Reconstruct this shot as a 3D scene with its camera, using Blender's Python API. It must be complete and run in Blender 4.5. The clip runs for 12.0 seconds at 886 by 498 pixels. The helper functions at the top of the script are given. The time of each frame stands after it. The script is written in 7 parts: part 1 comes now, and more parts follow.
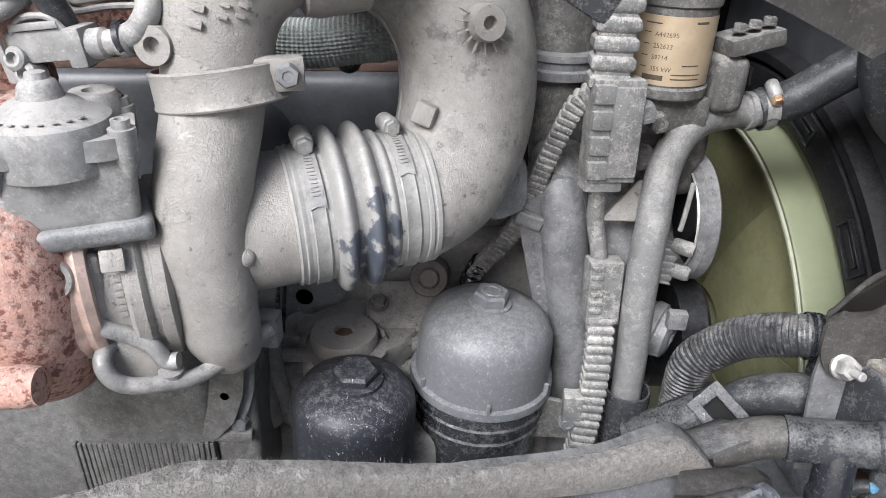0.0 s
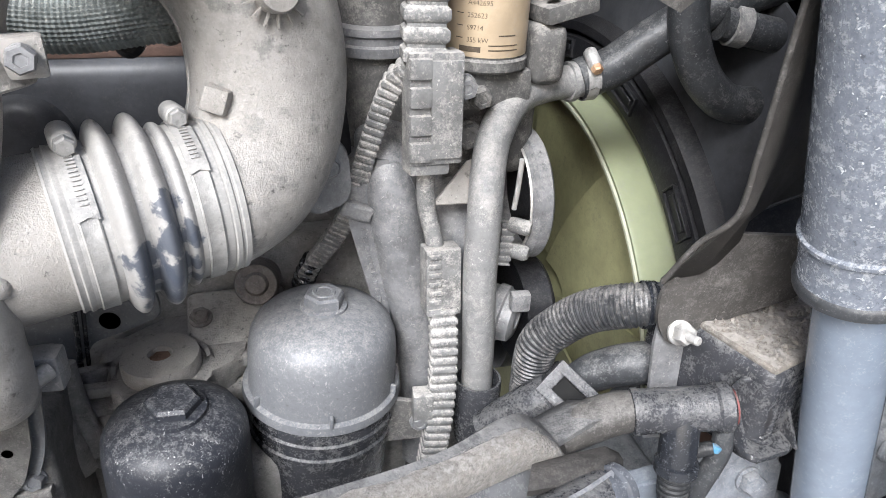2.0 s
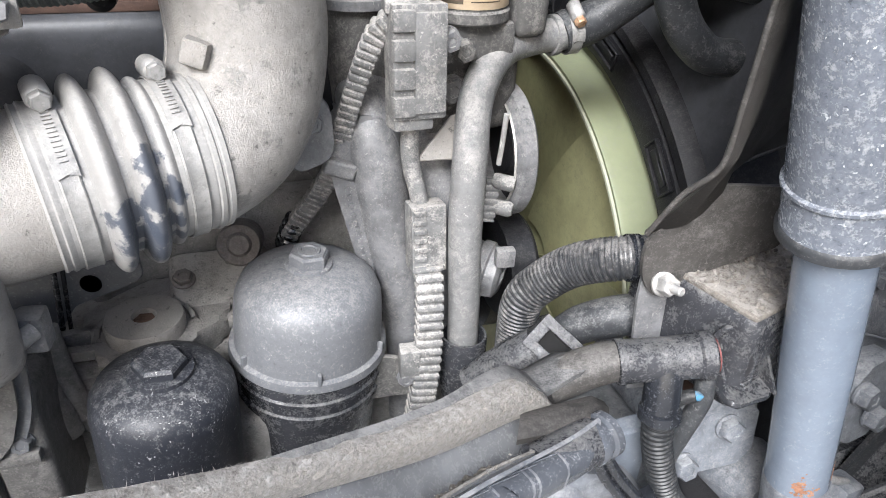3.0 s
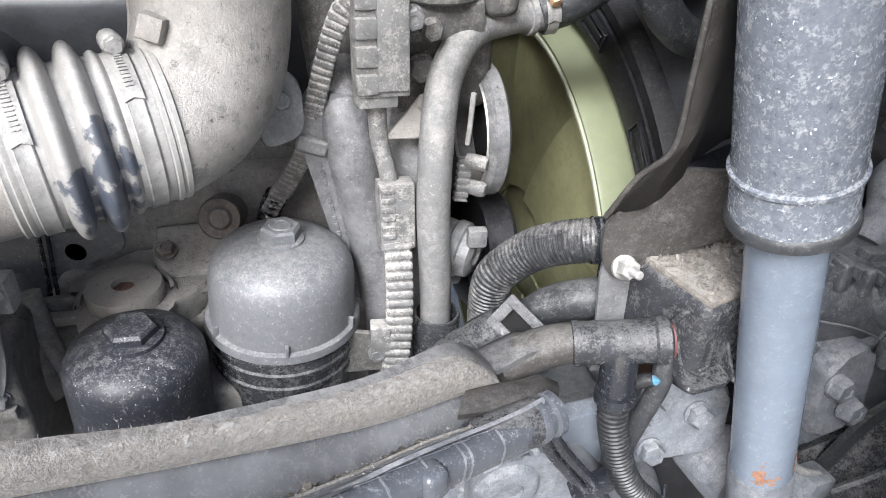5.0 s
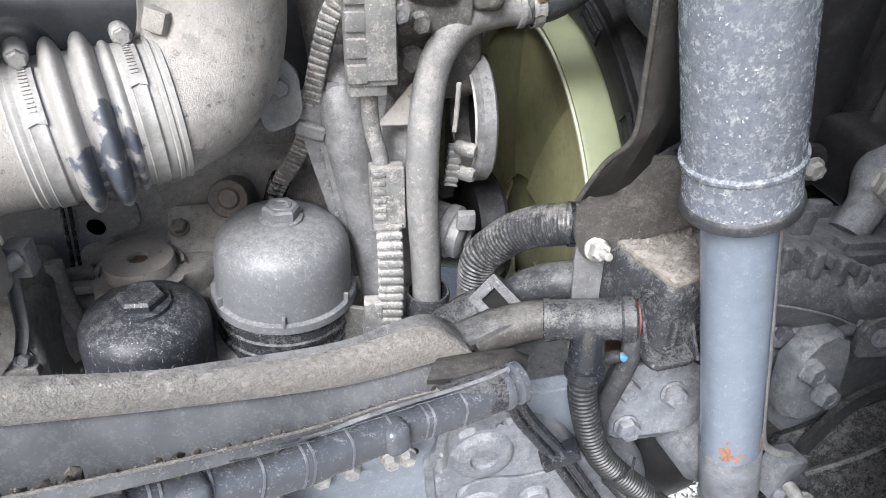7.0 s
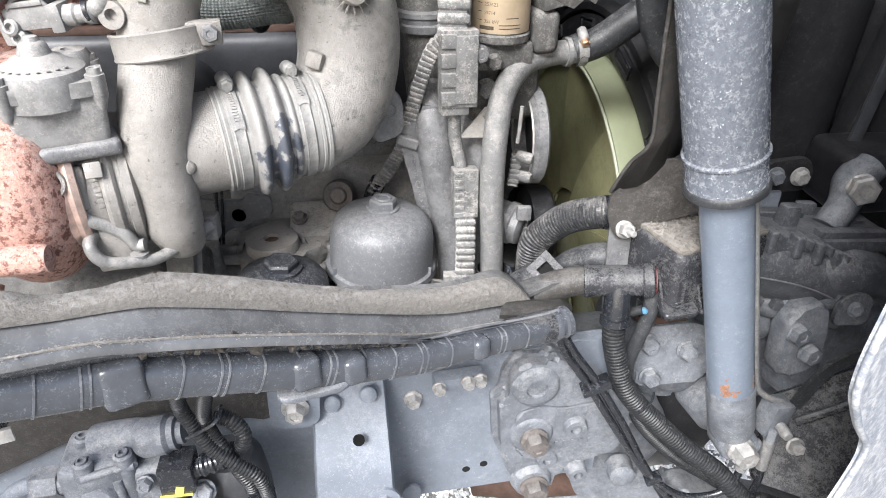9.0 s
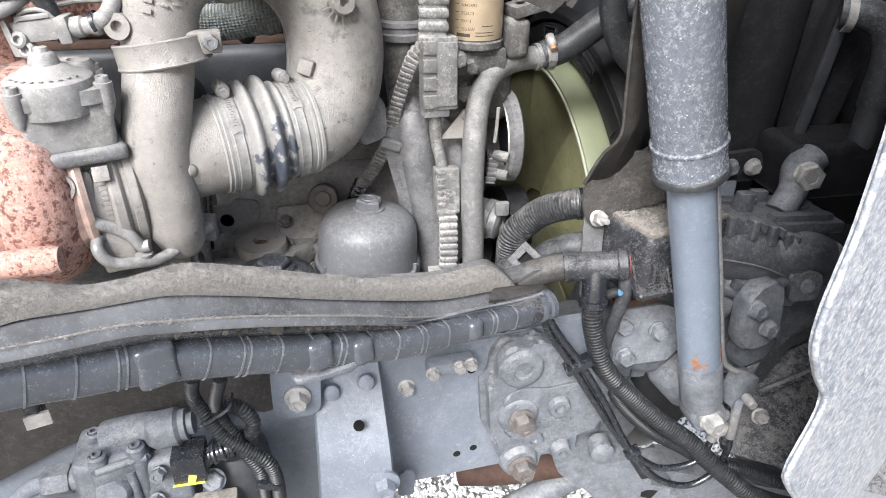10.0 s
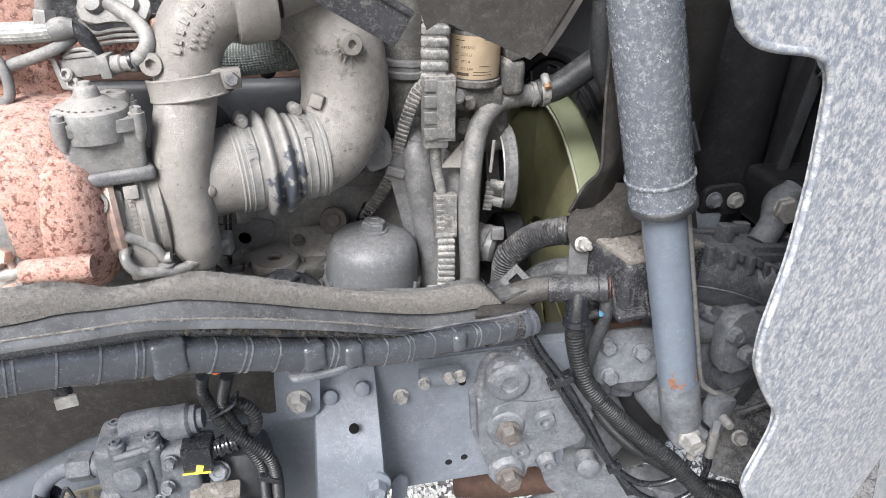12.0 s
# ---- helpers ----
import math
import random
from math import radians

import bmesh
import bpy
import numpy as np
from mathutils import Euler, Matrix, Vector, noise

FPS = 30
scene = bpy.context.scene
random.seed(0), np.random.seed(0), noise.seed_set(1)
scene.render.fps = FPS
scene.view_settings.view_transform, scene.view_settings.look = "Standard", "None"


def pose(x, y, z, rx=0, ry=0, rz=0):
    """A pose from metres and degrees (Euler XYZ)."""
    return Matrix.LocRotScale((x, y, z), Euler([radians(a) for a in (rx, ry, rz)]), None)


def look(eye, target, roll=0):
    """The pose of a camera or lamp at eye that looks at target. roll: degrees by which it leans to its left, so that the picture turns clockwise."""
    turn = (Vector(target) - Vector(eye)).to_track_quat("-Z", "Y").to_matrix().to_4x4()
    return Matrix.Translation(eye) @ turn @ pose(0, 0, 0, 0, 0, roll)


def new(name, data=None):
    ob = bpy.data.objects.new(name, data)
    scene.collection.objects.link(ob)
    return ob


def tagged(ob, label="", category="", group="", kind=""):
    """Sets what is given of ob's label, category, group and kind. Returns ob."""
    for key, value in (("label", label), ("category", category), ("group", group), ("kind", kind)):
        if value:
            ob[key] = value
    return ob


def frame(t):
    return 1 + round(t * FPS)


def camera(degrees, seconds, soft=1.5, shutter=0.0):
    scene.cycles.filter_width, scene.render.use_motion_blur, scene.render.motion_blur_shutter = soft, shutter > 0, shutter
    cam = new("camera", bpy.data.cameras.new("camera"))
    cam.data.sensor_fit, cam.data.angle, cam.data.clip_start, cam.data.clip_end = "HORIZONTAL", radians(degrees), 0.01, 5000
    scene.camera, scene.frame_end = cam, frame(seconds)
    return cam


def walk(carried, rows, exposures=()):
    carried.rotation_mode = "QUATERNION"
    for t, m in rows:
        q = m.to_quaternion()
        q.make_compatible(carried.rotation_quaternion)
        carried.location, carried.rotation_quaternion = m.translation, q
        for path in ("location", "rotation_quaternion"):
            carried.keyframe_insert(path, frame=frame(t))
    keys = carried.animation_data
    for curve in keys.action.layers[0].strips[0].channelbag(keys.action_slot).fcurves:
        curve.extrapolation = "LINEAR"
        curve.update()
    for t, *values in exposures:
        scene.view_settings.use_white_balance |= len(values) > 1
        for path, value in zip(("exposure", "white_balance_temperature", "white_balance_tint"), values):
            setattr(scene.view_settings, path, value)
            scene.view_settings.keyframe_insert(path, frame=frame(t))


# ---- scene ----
cam = camera(65.7, 12.0, soft=0.7)
PATH = [
    (0, (0.047, 0.004, 1.654), (-0.035, 1.763, 0.707), 1.8),
    (0.5, (0.06, 0.015, 1.645), (-0.003, 1.772, 0.691), 1.9),
    (1, (0.066, 0.032, 1.642), (0.171, 1.787, 0.688), 2.5),
    (1.5, (0.077, 0.039, 1.642), (0.172, 1.791, 0.683), 2.5),
    (2, (0.078, 0.055, 1.633), (0.402, 1.778, 0.67), 2.8),
    (2.5, (0.076, 0.047, 1.636), (0.391, 1.771, 0.672), 3.0),
    (3, (0.071, 0.053, 1.626), (0.453, 1.712, 0.577), 3.1),
    (3.5, (0.087, 0.049, 1.623), (0.448, 1.701, 0.555), 3.2),
    (5.5, (0.143, 0.031, 1.629), (0.396, 1.679, 0.524), 2.6),
    (6, (0.154, 0.024, 1.626), (0.382, 1.67, 0.514), 2.4),
    (6.5, (0.161, 0.005, 1.633), (0.367, 1.653, 0.518), 2.3),
    (7, (0.173, -0.01, 1.642), (0.349, 1.64, 0.527), 2.1),
    (7.2, (0.172, -0.018, 1.646), (0.331, 1.636, 0.533), 1.9),
    (8.8, (0.125, -0.206, 1.697), (0.2, 1.503, 0.661), 1.1),
    (9, (0.119, -0.221, 1.701), (0.188, 1.492, 0.672), 1.1),
    (9.5, (0.103, -0.251, 1.703), (0.168, 1.479, 0.702), 0.8),
    (10, (0.078, -0.276, 1.703), (0.272, 1.451, 0.713), 1.1),
    (10.5, (0.062, -0.315, 1.721), (0.241, 1.415, 0.734), 1.2),
    (11, (0.059, -0.349, 1.719), (0.216, 1.386, 0.737), 1.2),
    (11.5, (0.097, -0.351, 1.728), (0.233, 1.393, 0.759), 1.4),
    (12, (0.115, -0.35, 1.733), (0.231, 1.421, 0.81), 1.4),
]
walk(cam, [(t, look(eye, target, roll)) for t, eye, target, roll in PATH], exposures=[(0, 1.15, 6250, 10), (1.0, 1.41, 6250, 10), (2.5, 1.62, 6300, 10), (6, 1.62, 6300, 10), (7, 1.58, 6300, 10), (9, 1.52, 6400, 10), (10.5, 1.37, 6400, 10), (12, 1.15, 6450, 10)])

# ---- light ----
world = bpy.data.worlds.new("sky")
scene.world = world
world.use_nodes = True
_n, _l = world.node_tree.nodes, world.node_tree.links
_sky = _n.new("ShaderNodeTexSky")
_sky.sky_type, _sky.sun_disc = "NISHITA", False
_sky.sun_elevation, _sky.sun_rotation = radians(42), radians(206)
_sky.air_density, _sky.dust_density, _sky.ozone_density = 1.0, 4.0, 1.0
_l.new(_sky.outputs[0], _n["Background"].inputs[0])
_n["Background"].inputs[1].default_value = 0.10
sun = new("sun", bpy.data.lights.new("sun", "SUN"))
sun.data.energy, sun.data.angle, sun.data.color = 3.0, radians(28), (0.965, 0.985, 1.015)
sun.matrix_world = look((-1.3, -2.4, 4.1), (0.1, 0.5, 1.2))


# ---- materials ----
def grime(name, base, rough=0.6, metal=0.0, dust=(0.36, 0.335, 0.30), cover=0.45, lie=0.35, flecks=0.3, grain=480.0, bump=0.25, blotch=22.0, var=0.25, rust=0.0, rust_at=0.62, rust_col=(0.30, 0.12, 0.055), pits=0.0, rust_scale=0.9, edge=(0.40, 0.64), wiped=()):
    """Paint, plastic or metal under road dust: blotches, dust that settled on top, fine flecks."""
    m = bpy.data.materials.new(name)
    m.use_nodes = True
    nt = m.node_tree
    N, L = nt.nodes, nt.links
    b = N["Principled BSDF"]
    co = N.new("ShaderNodeTexCoord").outputs["Object"]
    def noise_tex(scale, detail=4.0, roughness=0.6):
        t = N.new("ShaderNodeTexNoise")
        t.inputs["Scale"].default_value, t.inputs["Detail"].default_value, t.inputs["Roughness"].default_value = scale, detail, roughness
        L.new(co, t.inputs["Vector"])
        return t.outputs["Fac"]

    def span(v, lo, hi, a=0.0, z=1.0):
        t = N.new("ShaderNodeMapRange")
        t.clamp = True
        for i, k in enumerate((lo, hi, a, z)):
            t.inputs[i + 1].default_value = k
        L.new(v, t.inputs[0])
        return t.outputs[0]

    def calc(op, a, c):
        t = N.new("ShaderNodeMath")
        t.operation, t.use_clamp = op, op != "SUBTRACT"
        for i, k in enumerate((a, c)):
            if isinstance(k, float):
                t.inputs[i].default_value = k
            else:
                L.new(k, t.inputs[i])
        return t.outputs[0]

    def blend(f, a, c):
        t = N.new("ShaderNodeMix")
        t.data_type = "RGBA"
        L.new(f, t.inputs[0])
        for i, k in ((6, a), (7, c)):
            if isinstance(k, tuple):
                t.inputs[i].default_value = (*k, 1)
            else:
                L.new(k, t.inputs[i])
        return t.outputs[2]

    dust = tuple(c * 0.86 for c in dust)
    dark = tuple(c * (1 - var) for c in base)
    light = tuple(min(1, c * (1 + var)) for c in base)
    col = blend(span(noise_tex(blotch * 2.3, 8, 0.72), 0.38, 0.62), dark, light)
    if rust > 0:
        rf = span(noise_tex(blotch * rust_scale, 9, 0.72), rust_at, rust_at + 0.05, 0.0, rust)
        col = blend(rf, col, rust_col)
    up = N.new("ShaderNodeSeparateXYZ")
    L.new(N.new("ShaderNodeNewGeometry").outputs["Normal"], up.inputs[0])
    settled = span(up.outputs[2], 0.15, 0.95, 0.0, lie)
    patch = span(noise_tex(blotch * 1.5, 8, 0.7), edge[0], edge[1], 0.0, cover)
    fine = noise_tex(grain * 1.15, 4, 0.7)
    mid = noise_tex(grain * 0.30, 8, 0.74)
    thick = calc("MULTIPLY", calc("ADD", settled, patch), 0.27)
    stipple = calc("ADD", calc("ADD", calc("MULTIPLY", fine, 0.45), calc("MULTIPLY", mid, 0.55)), thick)
    df = span(stipple, 0.555, 0.75, 0.0, 0.85)
    fl = N.new("ShaderNodeTexVoronoi")
    fl.inputs["Scale"].default_value = grain * 0.55
    warp = N.new("ShaderNodeVectorMath")
    warp.operation = "MULTIPLY_ADD"
    nz = N.new("ShaderNodeTexNoise")
    nz.inputs["Scale"].default_value = grain * 0.4
    L.new(co, nz.inputs["Vector"])
    L.new(nz.outputs["Color"], warp.inputs[0])
    warp.inputs[1].default_value = (0.012, 0.012, 0.012)
    L.new(co, warp.inputs[2])
    L.new(warp.outputs[0], fl.inputs["Vector"])
    pick = N.new("ShaderNodeSeparateColor")
    L.new(fl.outputs["Color"], pick.inputs[0])
    size = span(pick.outputs[0], 0.55, 1.0, 0.0, 0.34)
    dot = span(calc("SUBTRACT", size, fl.outputs["Distance"]), 0.0, 0.06, 0.0, flecks)
    fleck = calc("MULTIPLY", dot, span(noise_tex(blotch * 2.0, 4), 0.38, 0.58, 0.25, 1.0))
    col = blend(df, col, dust)
    col = blend(fleck, col, tuple(min(0.85, c * 1.35) for c in dust))
    if pits > 0:
        col = blend(span(mid, 0.40, 0.34, 0.0, pits), col, tuple(c * 0.35 for c in base))
    for centre, reach, bare in wiped:
        near = N.new("ShaderNodeVectorMath")
        near.operation = "DISTANCE"
        near.inputs[1].default_value = centre
        L.new(co, near.inputs[0])
        ragged = calc("MULTIPLY", noise_tex(90.0, 4, 0.6), 0.022)
        far_off = N.new("ShaderNodeMath")
        far_off.operation = "ADD"
        L.new(near.outputs["Value"], far_off.inputs[0])
        L.new(ragged, far_off.inputs[1])
        col = blend(span(far_off.outputs[0], reach + 0.013, reach + 0.011, 0.0, 0.9), col, bare)
    L.new(col, b.inputs["Base Color"])
    L.new(span(df, 0.0, 0.9, rough, min(1.0, rough + 0.25)), b.inputs["Roughness"])
    if metal > 0:
        L.new(span(df, 0.0, 0.6, metal, 0.0), b.inputs["Metallic"])
    b.inputs["Specular IOR Level"].default_value = 0.4
    bp = N.new("ShaderNodeBump")
    bp.inputs["Strength"].default_value, bp.inputs["Distance"].default_value = bump, 0.0022
    L.new(calc("ADD", calc("MULTIPLY", fine, 0.35), calc("ADD", calc("MULTIPLY", df, 0.5), calc("MULTIPLY", fleck, 0.5))), bp.inputs["Height"])
    L.new(bp.outputs[0], b.inputs["Normal"])
    return m


CAST = grime("dusty_cast_aluminium", (0.250, 0.236, 0.219), 0.36, 0.12, dust=(0.37, 0.349, 0.320), cover=0.5, lie=0.45, flecks=0.4, bump=0.6, pits=0.85, var=0.12, blotch=16)
CAST_GREY = grime("grey_cast_iron", (0.150, 0.151, 0.155), 0.30, 0.15, dust=(0.33, 0.322, 0.31), cover=0.4, lie=0.5, bump=0.3, pits=0.5, flecks=0.5)
DARK_CAST = grime("dark_engine_casting", (0.075, 0.073, 0.070), 0.6, 0.0, dust=(0.29, 0.275, 0.255), cover=0.6, lie=0.5, bump=0.4, flecks=0.3)
CAP_GREY = grime("grey_filter_cap", (0.120, 0.124, 0.132), 0.36, 0.0, dust=(0.31, 0.305, 0.296), cover=0.24, lie=0.34, flecks=0.5, bump=0.22, blotch=110, var=0.07, pits=0.35)
CAP_BLACK = grime("black_filter_cap", (0.019, 0.021, 0.027), 0.44, 0.0, dust=(0.25, 0.25, 0.248), cover=0.17, lie=0.24, flecks=1.0, bump=0.2, blotch=110, var=0.12)
MID_CAST = grime("dusty_engine_casting", (0.205, 0.198, 0.188), 0.45, 0.0, dust=(0.41, 0.39, 0.362), cover=0.5, lie=0.5, bump=0.8, flecks=0.45, pits=0.8)
PLASTIC = grime("black_plastic", (0.014, 0.0155, 0.019), 0.26, 0.0, dust=(0.18, 0.185, 0.195), cover=0.06, lie=0.06, flecks=0.35, bump=0.1)
LOOM = grime("dusty_grey_wiring", (0.13, 0.13, 0.128), 0.6, 0.0, dust=(0.47, 0.45, 0.42), cover=0.6, lie=0.55, flecks=0.5, bump=0.5, pits=0.4)
PLASTIC_DUSTY = grime("dusty_black_plastic", (0.032, 0.033, 0.037), 0.26, 0.0, dust=(0.19, 0.188, 0.183), cover=0.34, lie=0.34, flecks=0.55, bump=0.35)
CONDUIT = grime("corrugated_conduit", (0.014, 0.015, 0.0165), 0.42, 0.0, dust=(0.20, 0.20, 0.195), cover=0.08, lie=0.1, flecks=0.3, grain=800, bump=0.08)
RUBBER = grime("grey_rubber_hose", (0.158, 0.158, 0.157), 0.38, 0.0, dust=(0.38, 0.365, 0.345), cover=0.5, lie=0.5, flecks=0.6, bump=0.4, pits=0.5, var=0.14)
RUBBER_DARK = grime("dark_rubber_hose", (0.030, 0.032, 0.035), 0.42, 0.0, dust=(0.20, 0.198, 0.193), cover=0.3, lie=0.28, flecks=0.5)
SHEET = grime("dark_rubber_sheet", (0.030, 0.028, 0.026), 0.6, 0.0, dust=(0.12, 0.112, 0.104), cover=0.35, lie=0.25, flecks=0.35, bump=0.4)
FELT = grime("felt_edge", (0.22, 0.205, 0.187), 0.95, 0.0, dust=(0.44, 0.42, 0.395), cover=0.7, lie=0.35, flecks=0.4, grain=700, bump=1.0, blotch=120, pits=0.6)
FRAME = grime("frame_grey_paint", (0.148, 0.167, 0.196), 0.5, 0.0, dust=(0.31, 0.322, 0.34), cover=0.3, lie=0.28, flecks=0.4, var=0.10, bump=0.22, blotch=10, pits=0.3)
STEEL = grime("zinc_bolt", (0.30, 0.295, 0.285), 0.42, 0.4, dust=(0.36, 0.35, 0.335), cover=0.5, lie=0.4, rust=0.6, rust_at=0.62, blotch=60)
DULL = grime("dull_band_steel", (0.22, 0.216, 0.208), 0.40, 0.25, dust=(0.32, 0.31, 0.295), cover=0.5, lie=0.4, flecks=0.4, pits=0.4)
BRIGHT = grime("bright_steel", (0.48, 0.47, 0.45), 0.32, 0.7, dust=(0.46, 0.445, 0.42), cover=0.6, lie=0.2, pits=0.5)
SLEEVE = grime("speckled_shock_sleeve", (0.125, 0.138, 0.162), 0.24, 0.0, dust=(0.50, 0.51, 0.52), cover=0.42, lie=0.2, flecks=0.95, grain=430, bump=0.5, blotch=110, pits=0.8, var=0.2)
TUBE_BLUE = grime("blue_grey_shock_tube", (0.145, 0.172, 0.212), 0.13, 0.0, dust=(0.33, 0.35, 0.37), cover=0.12, lie=0.1, flecks=0.15, bump=0.03, var=0.06)
FAN_GREEN = grime("pale_green_fan", (0.255, 0.250, 0.135), 0.45, 0.0, dust=(0.20, 0.19, 0.13), cover=0.4, lie=0.1, flecks=0.05, blotch=9, var=0.14, bump=0.03)
FAN_RIM = grime("fan_rim", (0.42, 0.43, 0.33), 0.5, 0.0, cover=0.2, lie=0.1, flecks=0.1, var=0.05, bump=0.1)
FAN_EDGE = grime("fan_ring", (0.235, 0.258, 0.160), 0.5, 0.0, dust=(0.28, 0.29, 0.225), cover=0.3, lie=0.15, flecks=0.1, var=0.06, bump=0.05, blotch=10)
SHROUD = grime("fan_shroud", (0.013, 0.013, 0.015), 0.40, 0.0, dust=(0.065, 0.064, 0.063), cover=0.25, lie=0.25, flecks=0.35)
LINER = grime("black_liner", (0.018, 0.018, 0.020), 0.5, 0.0, dust=(0.08, 0.079, 0.077), cover=0.3, lie=0.25, flecks=0.3)
PANEL = grime("dusty_silver_panel", (0.238, 0.258, 0.292), 0.42, 0.1, dust=(0.60, 0.597, 0.585), cover=1.0, lie=0.1, flecks=0.3, grain=300, bump=0.22, blotch=85, pits=0.45, var=0.10, rust=0.6, rust_at=0.51, rust_scale=0.06, rust_col=(0.20, 0.228, 0.27), edge=(0.36, 0.66))
RUSTY = grime("rust_red_casting", (0.40, 0.235, 0.19), 0.85, 0.0, dust=(0.58, 0.44, 0.385), cover=0.4, lie=0.35, flecks=0.1, grain=170, bump=0.6, blotch=150, rust=0.95, rust_at=0.515, rust_col=(0.14, 0.060, 0.046))
COPPER = grime("heat_tinted_ring", (0.70, 0.52, 0.44), 0.32, 0.6, dust=(0.66, 0.57, 0.52), cover=0.5, lie=0.2, blotch=20, rust=0.7, rust_at=0.57, rust_col=(0.45, 0.20, 0.13))
LABEL = grime("gold_label", (0.40, 0.315, 0.215), 0.35, 0.3, dust=(0.42, 0.37, 0.30), cover=0.3, lie=0.1, flecks=0.1, var=0.08, bump=0.1)
INK = grime("label_ink", (0.06, 0.045, 0.03), 0.6, 0.0, cover=0.1, lie=0.0, flecks=0.0)
AXLE = grime("dusty_axle_casting", (0.118, 0.127, 0.142), 0.45, 0.0, dust=(0.30, 0.305, 0.312), cover=0.45, lie=0.4, rust=0.3, rust_at=0.68, flecks=0.45, bump=0.35, pits=0.4)
ORANGE = grime("orange_mark", (0.75, 0.17, 0.06), 0.5, cover=0.15, lie=0.0, flecks=0.1)
YELLOW = grime("yellow_tag", (0.72, 0.62, 0.10), 0.5, cover=0.15, lie=0.0, flecks=0.1)
BLUE = grime("blue_clip", (0.05, 0.16, 0.26), 0.4, cover=0.35, lie=0.2, flecks=0.3)
RED = grime("red_seal", (0.11, 0.022, 0.02), 0.5, cover=0.4, lie=0.2, flecks=0.2, dust=(0.2, 0.16, 0.15))
GUTTER = grime("worn_rubber_gutter", (0.118, 0.121, 0.126), 0.24, 0.0, dust=(0.17, 0.17, 0.17), cover=0.2, lie=0.08, flecks=0.2, blotch=7, bump=0.04, var=0.28)
RIB = grime("dusty_plastic_rib", (0.10, 0.106, 0.118), 0.30, 0.0, dust=(0.27, 0.27, 0.275), cover=0.5, lie=0.3, flecks=0.2, bump=0.05)
FLAP = grime("dusty_rubber_flap", (0.046, 0.043, 0.040), 0.45, 0.0, dust=(0.17, 0.162, 0.153), cover=0.45, lie=0.4, flecks=0.5, bump=0.35)
APRON = grime("dusty_apron", (0.085, 0.085, 0.085), 0.6, 0.0, dust=(0.27, 0.265, 0.258), cover=0.5, lie=0.4, flecks=0.5, bump=0.4)
TRUNKING = grime("bluish_black_trunking", (0.062, 0.067, 0.077), 0.18, 0.0, dust=(0.25, 0.256, 0.268), cover=0.10, lie=0.16, flecks=0.3, bump=0.03, var=0.10)
# near-black colour for the shade inside holes that are not cut
HOLE_SHADE = grime("painted_hole_shade", (0.004, 0.004, 0.004), 0.9, 0.0, dust=(0.01, 0.01, 0.01), cover=0.0, lie=0.0, flecks=0.0)
DIRT = grime("caked_dirt", (0.036, 0.032, 0.027), 0.95, 0.0, dust=(0.16, 0.145, 0.125), cover=0.7, lie=0.4, bump=1.0, flecks=0.5)
GROUND = grime("gravel_bed", (0.17, 0.165, 0.155), 0.95, 0.0, dust=(0.4, 0.39, 0.37), cover=0.5, lie=0.2, blotch=60, bump=0.8)
TAN = grime("tan_number_plate", (0.23, 0.21, 0.16), 0.6, 0.0, dust=(0.30, 0.285, 0.25), cover=0.4, lie=0.2, flecks=0.2)
GRAVEL = grime("gravel", (0.74, 0.73, 0.71), 0.9, 0.0, dust=(0.62, 0.61, 0.59), cover=0.5, lie=0.2, blotch=60, bump=0.8)
BROWN = grime("brown_gasket", (0.060, 0.034, 0.025), 0.8, cover=0.3, lie=0.05, dust=(0.11, 0.075, 0.06))
BOLT_BROWN = grime("brownish_bolt", (0.11, 0.098, 0.092), 0.45, 0.1, dust=(0.22, 0.21, 0.20), cover=0.4, lie=0.3, rust=0.4, rust_at=0.60, rust_col=(0.16, 0.09, 0.06), blotch=50, flecks=0.3)
ARCH = grime("dusty_ribbed_conduit", (0.024, 0.025, 0.027), 0.28, 0.0, dust=(0.25, 0.24, 0.23), cover=0.35, lie=0.35, flecks=0.5, bump=0.15, grain=600)
DUCT = grime("dusty_duct_plastic", (0.062, 0.066, 0.074), 0.28, 0.0, dust=(0.26, 0.26, 0.262), cover=0.35, lie=0.4, flecks=0.5, bump=0.2)
TOP_DIRT = grime("tan_caked_dirt", (0.17, 0.152, 0.132), 0.95, 0.0, dust=(0.37, 0.345, 0.315), cover=0.7, lie=0.4, bump=1.0, flecks=0.5, blotch=50, pits=0.7)
COVER_DARK = grime("smooth_dark_cover", (0.045, 0.047, 0.052), 0.42, 0.0, dust=(0.105, 0.102, 0.10), cover=0.15, lie=0.12, flecks=0.15, bump=0.05, blotch=12)
LINE_STEEL = grime("dusty_steel_line", (0.21, 0.206, 0.20), 0.34, 0.2, dust=(0.38, 0.365, 0.345), cover=0.45, lie=0.5, flecks=0.4, bump=0.25, pits=0.4)
COOLER = grime("grey_cooler_metal", (0.118, 0.115, 0.110), 0.5, 0.0, dust=(0.30, 0.288, 0.272), cover=0.4, lie=0.35, flecks=0.4, bump=0.5, pits=0.6, blotch=30)
ELBOW = grime("pitted_cast_aluminium", (0.240, 0.229, 0.215), 0.36, 0.12, dust=(0.365, 0.345, 0.318), cover=0.5, lie=0.45, flecks=0.35, bump=0.5, pits=1.0, var=0.14, blotch=34, rust=0.8, rust_at=0.555, rust_col=(0.140, 0.137, 0.132))
BRASS = grime("rusty_brass_screw", (0.48, 0.31, 0.19), 0.35, 0.5, dust=(0.45, 0.33, 0.24), cover=0.3, lie=0.2, rust=0.7, rust_at=0.52, rust_col=(0.26, 0.11, 0.06), blotch=120)
